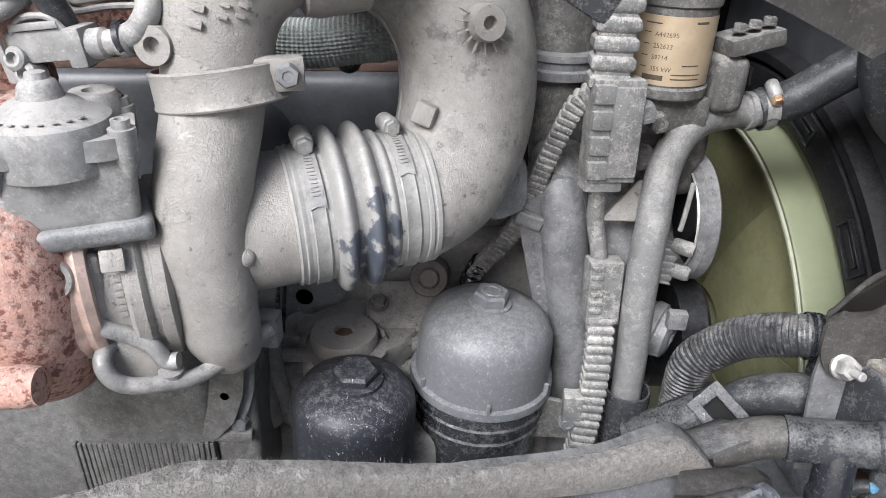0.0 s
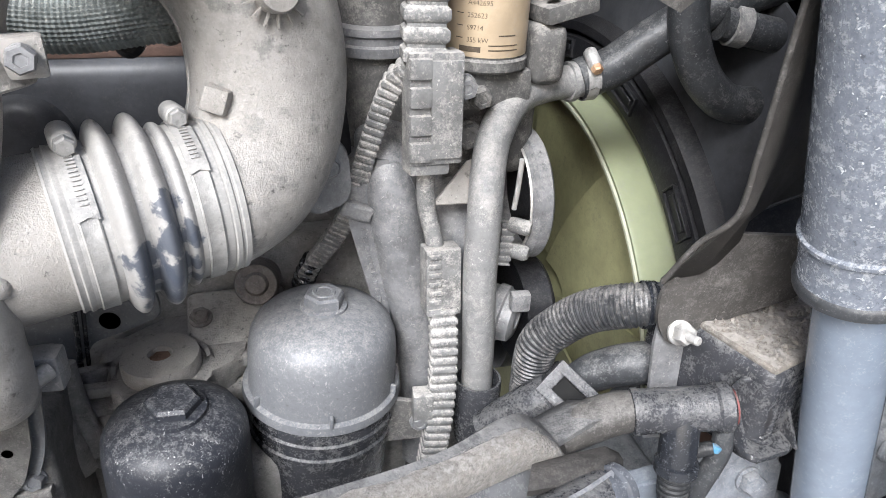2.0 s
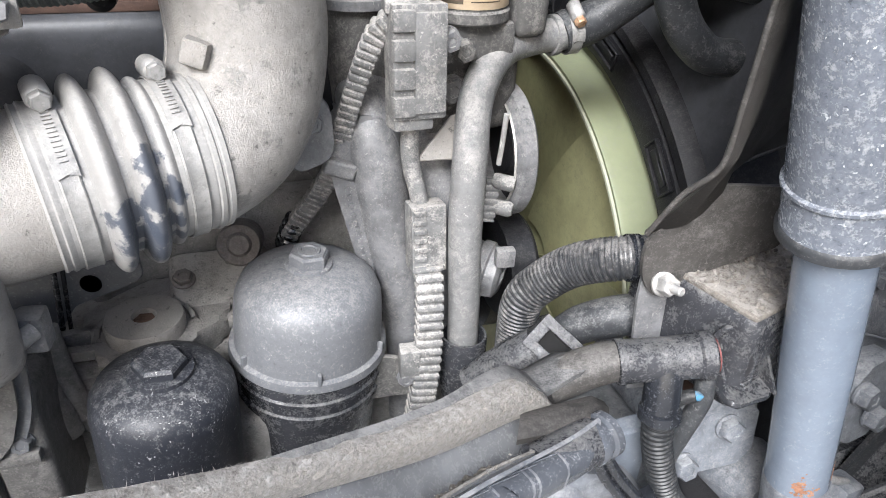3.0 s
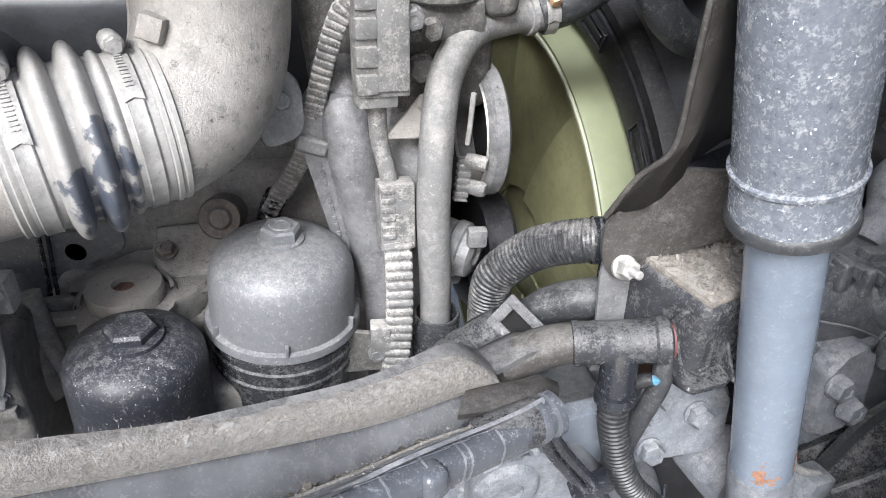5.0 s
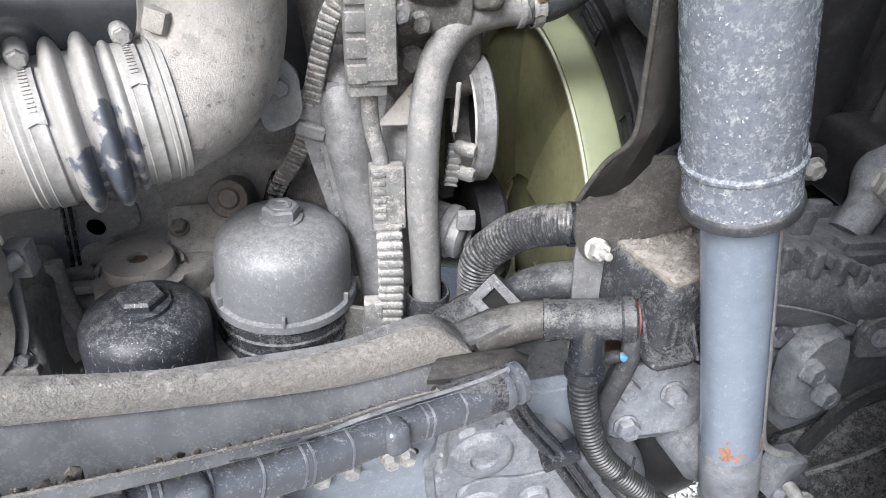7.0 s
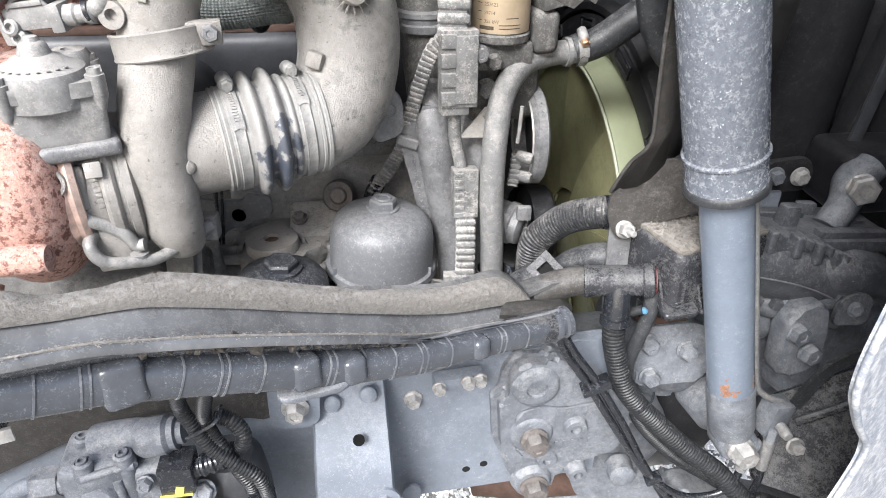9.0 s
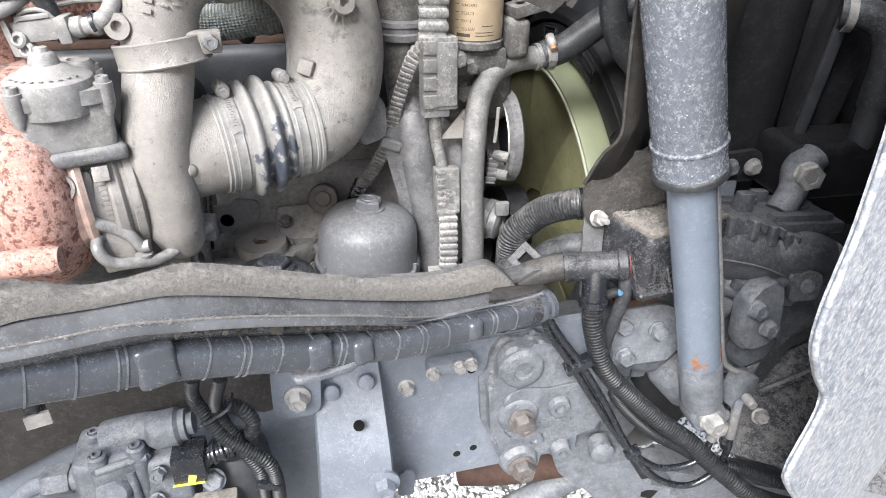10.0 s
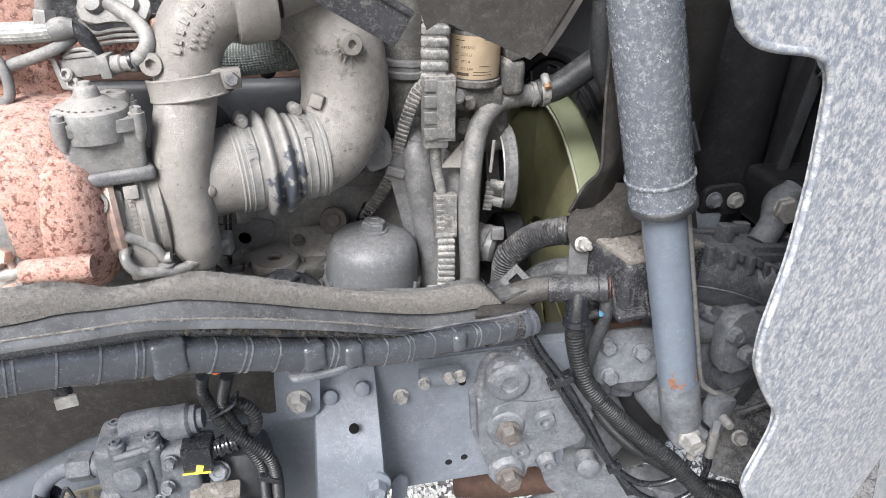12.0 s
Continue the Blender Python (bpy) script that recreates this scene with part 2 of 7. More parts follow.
WEAVE = grime("grey_woven_sleeve", (0.150, 0.164, 0.157), 0.5, 0.0, dust=(0.30, 0.305, 0.29), cover=0.4, lie=0.35, flecks=0.2)
SILVER_FOIL = grime("woven_heat_shield", (0.27, 0.28, 0.27), 0.4, 0.3, dust=(0.42, 0.41, 0.39), cover=0.6, lie=0.4)

for _m in (TRUNKING, PLASTIC, TUBE_BLUE, GUTTER):
    _m.node_tree.nodes["Principled BSDF"].inputs["Specular IOR Level"].default_value = 0.75
for _m in (SHROUD, LINER):
    _m.node_tree.nodes["Principled BSDF"].inputs["Specular IOR Level"].default_value = 0.3


# ---- builders ----
def thing(name, at, label, category, group="", kind=""):
    ob = new(name)
    ob.location = at
    ob.empty_display_size = 0.02
    return tagged(ob, label, category, group, kind)


def finish(name, bm, mat, smooth=38):
    bmesh.ops.recalc_face_normals(bm, faces=bm.faces)
    me = bpy.data.meshes.new(name)
    bm.to_mesh(me)
    bm.free()
    me.materials.append(mat)
    if smooth:
        me.shade_smooth()
        me.set_sharp_from_angle(angle=radians(smooth))
    return new(name, me)


def part(name, bm, mat, parent, label="", smooth=38):
    """One mesh under a thing or under a part; its vertices are in world metres."""
    ob = finish(name, bm, mat, smooth)
    ob.parent = parent
    if parent.type == "EMPTY":
        ob.matrix_parent_inverse = Matrix.Translation(parent.location).inverted()
    return tagged(ob, label)


def solo(name, bm, mat, label, category, group="", kind="", smooth=38):
    return tagged(finish(name, bm, mat, smooth), label, category, group, kind)


def spline(pts, n=8):
    """Catmull-Rom through pts."""
    P = [Vector(p) for p in pts]
    if len(P) < 3:
        return [P[0].lerp(P[1], i / n) for i in range(n + 1)]
    P = [2 * P[0] - P[1]] + P + [2 * P[-1] - P[-2]]
    out = []
    for i in range(1, len(P) - 2):
        a, b, c, d = P[i - 1:i + 3]
        for k in range(n):
            t = k / n
            out.append(0.5 * ((2 * b) + (c - a) * t + (2 * a - 5 * b + 4 * c - d) * t * t + (3 * b - a - 3 * c + d) * t ** 3))
    out.append(P[-2])
    return out


def along(P, step):
    """Points at even steps along a polyline."""
    out, carry = [P[0]], 0.0
    for a, b in zip(P, P[1:]):
        d = (b - a).length
        s = step - carry
        while s <= d:
            out.append(a.lerp(b, s / d))
            s += step
        carry = d - (s - step)
    return out


def sweep(bm, P, radii, seg=18, shape=None, hint=(0, 0, 1)):
    """Rings along P. shape: 2D outline for radius 1, else a circle."""
    ring2 = shape or [(math.cos(2 * math.pi * k / seg), math.sin(2 * math.pi * k / seg)) for k in range(seg)]
    side = None
    rings = []
    for i, p in enumerate(P):
        d = (P[min(i + 1, len(P) - 1)] - P[max(i - 1, 0)]).normalized()
        if side is None:
            h = Vector(hint)
            side = (h - d * h.dot(d)).normalized() if (h - d * h.dot(d)).length > 1e-3 else d.orthogonal().normalized()
        side = (side - d * side.dot(d)).normalized()
        other = d.cross(side)
        r = radii[i]
        rings.append([bm.verts.new(p + side * (u * r) + other * (v * r)) for u, v in ring2])
    n = len(ring2)
    for A, B in zip(rings, rings[1:]):
        for k in range(n):
            bm.faces.new((A[k], A[(k + 1) % n], B[(k + 1) % n], B[k]))
    bm.faces.new(rings[0])
    bm.faces.new(rings[-1])
    return bm


def pipe(pts, r, seg=18, n=8, shape=None, hint=(0, 0, 1)):
    """A smooth pipe; r: a radius, or one for each point."""
    P = spline(pts, n)
    R = r if isinstance(r, (list, tuple)) else [r] * len(pts)
    m = len(P) - 1
    radii = []
    for i in range(len(P)):
        s = i / m * (len(R) - 1)
        k = min(int(s), len(R) - 2)
        u = s - k
        u = u * u * (3 - 2 * u)
        radii.append(R[k] * (1 - u) + R[k + 1] * u)
    return sweep(bmesh.new(), P, radii, seg, shape, hint)


def corrugated(pts, r, pitch=0.0045, depth=0.0014, seg=18):
    """Flexible conduit: square-topped rings along the way."""
    P = along(spline(pts, 14), pitch / 4)
    radii = [r if (i % 4) < 2 else r - depth for i in range(len(P))]
    return sweep(bmesh.new(), P, radii, seg)


def toothed(pts, w, h, pitch=0.011, hint=(0, 1, 0)):
    """Hinged flat conduit: a row of box-like links."""
    P = along(spline(pts, 14), pitch / 6)
    box = [(1, 0.75), (0.9, 0.9), (-0.9, 0.9), (-1, 0.75), (-1, -0.75), (-0.9, -0.9), (0.9, -0.9), (1, -0.75)]
    box = [(a * h, b * w) for a, b in box]
    return sweep(bmesh.new(), P, [(1.0, 1.02, 1.02, 1.0, 0.84, 0.84)[i % 6] for i in range(len(P))], 8, box, hint)


def braided(pts, r, lay=0.010, strands=9, depth=0.05):
    """A hose with a crossed braid standing out of its surface."""
    P = along(spline(pts, 14), lay / 8)
    bm = bmesh.new()
    seg = strands * 4
    side, rings = None, []
    for i, p in enumerate(P):
        d = (P[min(i + 1, len(P) - 1)] - P[max(i - 1, 0)]).normalized()
        side = d.orthogonal().normalized() if side is None else (side - d * side.dot(d)).normalized()
        other = d.cross(side)
        turn = 2 * math.pi * i / 8
        ring = []
        for k in range(seg):
            a = 2 * math.pi * k / seg
            w = r * (1 + depth * math.sin(strands * a + turn) * math.sin(strands * a - turn))
            ring.append(bm.verts.new(p + (side * math.cos(a) + other * math.sin(a)) * w))
        rings.append(ring)
    for A, B in zip(rings, rings[1:]):
        for k in range(seg):
            bm.faces.new((A[k], A[(k + 1) % seg], B[(k + 1) % seg], B[k]))
    bm.faces.new(rings[0])
    bm.faces.new(rings[-1])
    return bm


def to_axis(at, way, spin=0.0):
    """A pose at a place whose z runs along way."""
    return Matrix.Translation(at) @ Vector(way).to_track_quat("Z", "Y").to_matrix().to_4x4() @ Matrix.Rotation(spin, 4, "Z")


def lathe(profile, m, seg=40, bm=None, closed=False, arc=(0, 360)):
    """Turns (radius, height) about z, placed by m."""
    bm = bm or bmesh.new()
    full = arc[1] - arc[0] >= 360
    k = seg if full else seg + 1
    rows = []
    for i in range(k):
        a = radians(arc[0] + (arc[1] - arc[0]) * i / seg)
        rows.append([bm.verts.new(m @ Vector((r * math.cos(a), r * math.sin(a), h))) for r, h in profile])
    q = len(profile)
    for i in range(k if full else k - 1):
        A, B = rows[i], rows[(i + 1) % k]
        for j in range(q if closed else q - 1):
            bm.faces.new((A[j], B[j], B[(j + 1) % q], A[(j + 1) % q]))
    if not closed and full:
        for j in (0, q - 1):
            if profile[j][0] > 1e-6:
                bm.faces.new([R[j] for R in rows])
    bmesh.ops.remove_doubles(bm, verts=bm.verts, dist=1e-6)
    return bm


def block(size, m, bevel=0.003, seg=2, bm=None, taper=1.0):
    """A box with rounded edges, centred at m; taper scales its top."""
    b = bmesh.new()
    bmesh.ops.create_cube(b, size=1.0)
    for v in b.verts:
        k = taper if v.co.z > 0 else 1.0
        v.co = Vector((v.co.x * size[0] * k, v.co.y * size[1] * k, v.co.z * size[2]))
    if bevel:
        bmesh.ops.bevel(b, geom=b.edges[:], offset=bevel, segments=seg, profile=0.6, affect="EDGES")
    b.transform(m)
    return add(bm, b)


def add(bm, other):
    if bm is None:
        return other
    me = bpy.data.meshes.new("tmp")
    other.to_mesh(me)
    other.free()
    bm.from_mesh(me)
    bpy.data.meshes.remove(me)
    return bm


def join(*pieces):
    bm = None
    for piece in pieces:
        bm = add(bm, piece)
    return bm


def slab(outline, thick, m, bevel=0.0015, bm=None):
    """A flat outline in the plane of m's x and y, given thickness along its z."""
    b = bmesh.new()
    lo = [b.verts.new((x, y, 0)) for x, y in outline]
    hi = [b.verts.new((x, y, thick)) for x, y in outline]
    b.faces.new(lo[::-1])
    b.faces.new(hi)
    n = len(outline)
    for i in range(n):
        b.faces.new((lo[i], lo[(i + 1) % n], hi[(i + 1) % n], hi[i]))
    if bevel:
        bmesh.ops.bevel(b, geom=[e for e in b.edges if abs(e.verts[0].co.z - e.verts[1].co.z) < 1e-6], offset=bevel, segments=1, affect="EDGES")
    b.transform(m)
    return add(bm, b)


def rounded(pts, r, n=4):
    """An outline with its corners rounded."""
    out = []
    k = len(pts)
    for i in range(k):
        p, a, b = Vector(pts[i]), Vector(pts[i - 1]), Vector(pts[(i + 1) % k])
        q = min(r, 0.45 * (a - p).length, 0.45 * (b - p).length)
        s, e = p + (a - p).normalized() * q, p + (b - p).normalized() * q
        for j in range(n + 1):
            t = j / n
            out.append(tuple(s.lerp(p, t).lerp(p.lerp(e, t), t)))
    return out


def bolt(at, way, r=0.008, h=0.006, washer=1.45, bm=None, spin=0.3):
    """A hexagon head with a chamfer, on a flange washer."""
    m = to_axis(at, way, spin)
    b = lathe([(r * washer, 0), (r * washer, h * 0.22), (r * 1.05, h * 0.35)], m, 20)
    b2 = lathe([(r * 1.15, h * 0.2), (r * 1.15, h * 0.95), (r * 0.98, h * 1.15), (r * 0.55, h * 1.15), (r * 0.5, h * 1.05)], m, 6)
    return add(bm, add(b, b2))


def hose_clamp(center, way, r, width, screw_way, parent, mat=DULL, screw=0.0072, tail=0.0, screw_mat=STEEL):
    """A worm-drive band with its screw housing and the loose tail of the band."""
    w = Vector(way).normalized()
    m = to_axis(Vector(center) - w * width / 2, w)
    band = part("clamp_band", lathe([(r, 0), (r + 0.0008, 0), (r + 0.0014, 0.001), (r + 0.0010, 0.0022), (r + 0.0010, width - 0.0022), (r + 0.0014, width - 0.001), (r + 0.0008, width), (r, width)], m, 56, closed=True), mat, parent)
    s = Vector(screw_way)
    s = (s - w * s.dot(w)).normalized()
    tang = w.cross(s)
    if tang.y > 0:
        tang = -tang
    c = Vector(center) + s * (r + screw * 0.85)
    q = screw
    b = lathe([(0.0, -2.1 * q), (0.6 * q, -2.0 * q), (q, -1.6 * q), (1.05 * q, 0.9 * q), (0.9 * q, 1.25 * q), (0.82 * q, 1.3 * q)], to_axis(c, tang), 20)
    part("screw_housing", b, mat, band)
    b = lathe([(0.86 * q, 1.2 * q), (0.86 * q, 2.0 * q), (0.7 * q, 2.2 * q), (0.0, 2.2 * q)], to_axis(c, tang, 0.4), 6)
    part("clamp_screw", b, screw_mat, band, smooth=25)
    if tail:
        def strip(a0, a1, wide, lift):
            rows = []
            for i in range(13):
                a = a0 + (a1 - a0) * i / 12
                d = s * math.cos(a) + tang * math.sin(a)
                nip = 0.0025 if i == 12 else 0.0
                rows.append([Vector(center) + d * (r + lift) + w * (k * wide / 2) - d.cross(w) * (nip * (1 - abs(k)) * (1 if tang.cross(s).dot(w) > 0 else -1)) for k in (-1, -0.4, 0, 0.4, 1)])
            return ribbon(rows, 0.0009, s * 0.3 + tang)
        part("band_tail", strip(0.12, tail, width * 1.1, 0.0018), mat, band, "loose end of the band")
        slots = bmesh.new()
        n = int((tail - 0.3) * r / 0.0032)
        for i in range(n):
            a = 0.22 + i * 0.0032 / r
            d = s * math.cos(a) + tang * math.sin(a)
            block((width * 0.42, 0.0012, 0.0008), Matrix.Translation(Vector(center) + d * (r + 0.0032)) @ Matrix((w, d.cross(w), d)).transposed().to_4x4(), 0, bm=slots)
        tagged(part("band_thread", slots, mat, band), kind="stuff")
    return band
TRUCK = 0.12                      # the frame runs at this turn, in radians
AX = Vector((math.cos(TRUCK), math.sin(TRUCK), 0))      # towards the front of the truck
OUT = Vector((AX.y, -AX.x, 0))    # out of the frame, towards the camera
UP = Vector((0, 0, 1))
TURBO = Vector((0.917, 0.398, 0.03)).normalized()       # shaft of the turbocharger


def on_rail(s, out, z):
    """A place on the frame: metres along it, out of its web, height."""
    return Vector((0.195, 0.426, 0)) + AX * s + OUT * out + UP * z


def facing(at, out=OUT, up=UP):
    """x to the right, y up, z towards out."""
    o = Vector(out).normalized()
    r = Vector(up).cross(o).normalized()
    return Matrix.Translation(at) @ Matrix((r, o.cross(r), o)).transposed().to_4x4()


def ribbon(sections, thick, way):
    """A bent sheet: rows of points, each with the same count, given thickness along way."""
    bm = bmesh.new()
    w = Vector(way).normalized() * thick
    A = [[bm.verts.new(Vector(p)) for p in s] for s in sections]
    B = [[bm.verts.new(Vector(p) + w) for p in s] for s in sections]
    n, m = len(A), len(A[0])
    for i in range(n - 1):
        for j in range(m - 1):
            bm.faces.new((A[i][j], A[i + 1][j], A[i + 1][j + 1], A[i][j + 1]))
            bm.faces.new((B[i][j], B[i][j + 1], B[i + 1][j + 1], B[i + 1][j]))
        for j in (0, m - 1):
            bm.faces.new((A[i][j], A[i + 1][j], B[i + 1][j], B[i][j]))
    for i in (0, n - 1):
        for j in range(m - 1):
            bm.faces.new((A[i][j], A[i][j + 1], B[i][j + 1], B[i][j]))
    return bm


# ---- ground and enclosure ----
g = bmesh.new()
bmesh.ops.create_circle(g, cap_ends=True, radius=400, segments=64)
solo("ground", g, GROUND, "pale grey gravel yard under the truck", "ground", kind="structure", smooth=0)

stones = bmesh.new()
rng = random.Random(4)
for i in range(11000):
    x, y = rng.uniform(-0.2, 1.4), rng.uniform(0.75, 1.75)
    r = rng.uniform(0.006, 0.0135)
    m = Matrix.Translation((x, y, r * 0.35)) @ Euler((rng.random() * 6, rng.random() * 6, rng.random() * 6)).to_matrix().to_4x4() @ Matrix.Diagonal((r, r * rng.uniform(0.6, 1), r * rng.uniform(0.5, 0.8), 1))
    vs = [stones.verts.new(m @ Vector(c)) for c in ((1, 0, 0), (-1, 0, 0), (0, 1, 0), (0, -1, 0), (0, 0, 1), (0, 0, -1), (0.75, 0.75, 0.6), (-0.7, 0.7, -0.6))]
    for a, b, c in ((0, 6, 4), (6, 2, 4), (2, 1, 4), (1, 3, 4), (3, 0, 4), (6, 0, 5), (2, 6, 5), (2, 5, 7), (1, 7, 5), (1, 2, 7), (3, 1, 5), (0, 3, 5)):
        stones.faces.new((vs[a], vs[b], vs[c]))
solo("gravel_stones", stones, GRAVEL, "loose angular grey gravel stones on the yard", "gravel", kind="stuff", smooth=0)

# added plain walls at the bay's far side and front, keep sky and light out
solo("closing_wall_rear", block((3.2, 0.05, 1.3), Matrix.Translation((0.2, 1.45, 1.55)) @ Matrix.Rotation(TRUCK, 4, "Z"), 0.004), LINER, "added black wall closing the far side of the engine bay", "wall", kind="structure")
solo("closing_wall_front", block((0.05, 1.45, 1.95), Matrix.Translation((1.06, 0.93, 1.275)) @ Matrix.Rotation(TRUCK, 4, "Z"), 0.004), LINER, "added black wall keeping the sky out at the front of the engine bay", "wall", kind="structure")

# unseen sheets added overhead to darken the fan and the engine's back
shade_sheets = block((1.25, 0.88, 0.04), Matrix.Translation((0.72, 1.05, 1.90)) @ Matrix.Rotation(TRUCK, 4, "Z"), 0.006)
block((1.35, 0.95, 0.04), Matrix.Translation((-0.58, 0.97, 1.955)) @ Matrix.Rotation(TRUCK, 4, "Z"), 0.006, bm=shade_sheets)
solo("overhead_shade", shade_sheets, LINER, "unseen dark sheets added overhead, where the raised cab would be, to shade the bay", "cab underside", kind="structure")

# ---- frame rail ----
rail = thing("frame_rail", on_rail(0, 0.03, 0.91), "blue-grey painted steel chassis rail with bolts", "chassis rail")
c_shape = [(0, 0), (0, 0.241), (-0.020, 0.241), (-0.020, 0.233), (-0.008, 0.233), (-0.008, 0.008), (-0.07, 0.008), (-0.07, 0)]
b = bmesh.new()
ends = []
for s in (-1.3, 0.17):
    ends.append([b.verts.new(on_rail(s, o, 0.933 + z + 0.06 * min(s, 0))) for o, z in c_shape])
for k in range(len(c_shape)):
    b.faces.new((ends[0][k], ends[1][k], ends[1][(k + 1) % 8], ends[0][(k + 1) % 8]))
for e in ends:
    b.faces.new(e)
bmesh.ops.bevel(b, geom=[e for e in b.edges if e.calc_length() > 1], offset=0.003, segments=2, affect="EDGES")
part("rail_web", b, FRAME, rail)
part("bolt", bolt(on_rail(-0.085, 0, 1.103), OUT, 0.008, 0.012), STEEL, rail, "zinc bolt with a worn head")
# uncut holes: discs on the web with the shade in their colour
for s, z in ((-0.013, 0.964), (0.011, 0.971), (0.003, 1.114), (-0.30, 0.98), (-0.42, 1.0)):
    part("bolt_hole", lathe([(0.0055, 0.0006), (0.0001, 0.0008)], to_axis(on_rail(s, 0, z), OUT), 16), HOLE_SHADE, rail, "flat disc coloured dark for the shade in a drilled hole")

# far rail
far = bmesh.new()
block((2.6, 0.07, 0.28), Matrix.Translation((0.1, 1.22, 1.05)) @ Matrix.Rotation(TRUCK, 4, "Z"), 0.004, bm=far)
solo("far_frame_rail", far, COVER_DARK, "second chassis rail at the far side, in shade", "chassis rail")

# dark mat hung over the rail behind the valve
mat_o = rounded([(-1.2, 1.175), (-1.2, 0.86)] + [(-0.621, 1.03), (-0.497, 1.09), (-0.399, 1.122), (-0.363, 1.127), (-0.323, 1.103), (-0.286, 1.107), (-0.254, 1.097), (-0.249, 1.134)] + [(-0.249, 1.172)], 0.012)
solo("insulation_mat", slab(mat_o, 0.008, facing(on_rail(0, 0.003, 0)), 0.002), SHEET, "dark brown insulation mat hanging over the frame rail", "mat")

# bent step bracket on the rail
step = thing("step_bracket", on_rail(-0.15, 0.02, 1.0), "blue-grey bent steel step bracket bolted to the frame rail", "bracket")
prof = [(0.004, 1.205), (0.004, 1.165), (0.015, 1.150), (0.078, 1.085), (0.088, 1.066), (0.088, 0.94)]
rows = []
for o, z in prof:
    w = 0.5 * (0.078 + (1.2 - z) * 0.06)
    rows.append([on_rail(-0.162 + k * w * 2.1, o, z) for k in (-0.5, -0.47, -0.2, 0, 0.2, 0.47, 0.5)])
    for k in (0, 6):
        rows[-1][k] = rows[-1][k] - OUT * 0.006
part("bracket_plate", ribbon(rows, -0.007, OUT), FRAME, step, smooth=50)
# hole shade painted as a disc on the plate
part("bracket_hole", lathe([(0.0068, 0.001), (0.0001, 0.001)], to_axis(Vector((0.050, 0.338, 1.112)), Vector((0.08, -0.70, 0.70)), 0), 20), HOLE_SHADE, step, "flat disc coloured dark for the shade in a round hole")
for x, z in ((0.018, 1.119), (0.060, 1.128)):
    part("rivet", lathe([(0.0, 0.0045), (0.006, 0.004), (0.0095, 0.002), (0.0105, -0.004)], to_axis((x, 0.398 + 0.12 * (x - 0.018) - 0.030, z + 0.02), OUT + UP * 0.5), 20), FRAME, step)
part("bolt", bolt(on_rail(-0.13, 0.088, 1.030), OUT, 0.012, 0.018, 1.7), FRAME, step, "grey painted flange nut")
part("side_tab", slab(rounded([(-0.012, -0.03), (0.010, -0.03), (0.012, 0.012), (0.0, 0.018), (-0.012, 0.010)], 0.004), 0.005, facing(on_rail(-0.09, 0.020, 0.955))), FRAME, step)

part("step_tube", pipe([(0.06, 0.345, 0.981), (0.061, 0.345, 0.907), (0.061, 0.35, 0.75)], 0.020, 28), FRAME, step, "round grey tube")

# bracket with a bolt under the trunking
gus = thing("trunking_bracket", on_rail(-0.22, 0.0, 1.12), "grey folded steel bracket carrying the cable trunking", "bracket")
part("plate", slab(rounded([(-0.03, -0.035), (0.025, -0.032), (0.03, 0.06), (0.07, 0.11), (0.02, 0.115), (-0.028, 0.045)], 0.012), 0.006, facing(on_rail(-0.222, 0.045, 1.155))), FRAME, gus)
part("bolt", bolt(on_rail(-0.222, 0.052, 1.155), OUT, 0.010, 0.016, 1.55), STEEL, gus, "dusty zinc flange nut")
part("tab", slab(rounded([(-0.034, -0.013), (0.032, -0.013), (0.036, 0.013), (-0.030, 0.016)], 0.013), 0.006, Matrix.Translation((0.026, 0.238, 1.283)) @ Matrix.Rotation(0.35, 4, "Z") @ Matrix.Rotation(0.10, 4, "X")), AXLE, gus, "dusty oval washer plate")

# ---- heat and noise shield along the engine ----
FELT_TOP = [(-0.62, -0.06, 1.475), (-0.40, 0.06, 1.455), (-0.22, 0.160, 1.432), (-0.185, 0.180, 1.426), (-0.148, 0.201, 1.408), (-0.105, 0.225, 1.404), (-0.083, 0.238, 1.403), (-0.036, 0.264, 1.382), (0.044, 0.310, 1.340), (0.140, 0.365, 1.302), (0.205, 0.402, 1.290), (0.240, 0.420, 1.258)]
FELT_LOW = [(-0.62, -0.07, 1.440), (-0.40, 0.05, 1.425), (-0.224, 0.152, 1.403), (-0.187, 0.173, 1.401), (-0.149, 0.195, 1.393), (-0.106, 0.219, 1.386), (-0.084, 0.231, 1.379), (-0.037, 0.259, 1.357), (0.043, 0.305, 1.318), (0.140, 0.360, 1.276), (0.207, 0.398, 1.259), (0.244, 0.416, 1.248)]
LIP = [(-0.62, -0.17, 1.445), (-0.40, -0.04, 1.440), (-0.22, 0.065, 1.434), (-0.183, 0.086, 1.430), (-0.142, 0.109, 1.423), (-0.10, 0.133, 1.416), (-0.075, 0.147, 1.408), (-0.02, 0.180, 1.386), (0.060, 0.240, 1.340), (0.130, 0.310, 1.285), (0.190, 0.350, 1.266), (0.262, 0.376, 1.256)]
shield = thing("noise_shield", (0.0, 0.25, 1.30), "rubber noise shield with a dusty felt edge", "noise shield")
top, low, lip = spline(FELT_TOP, 10), spline(FELT_LOW, 10), spline(LIP, 10)
rows = []
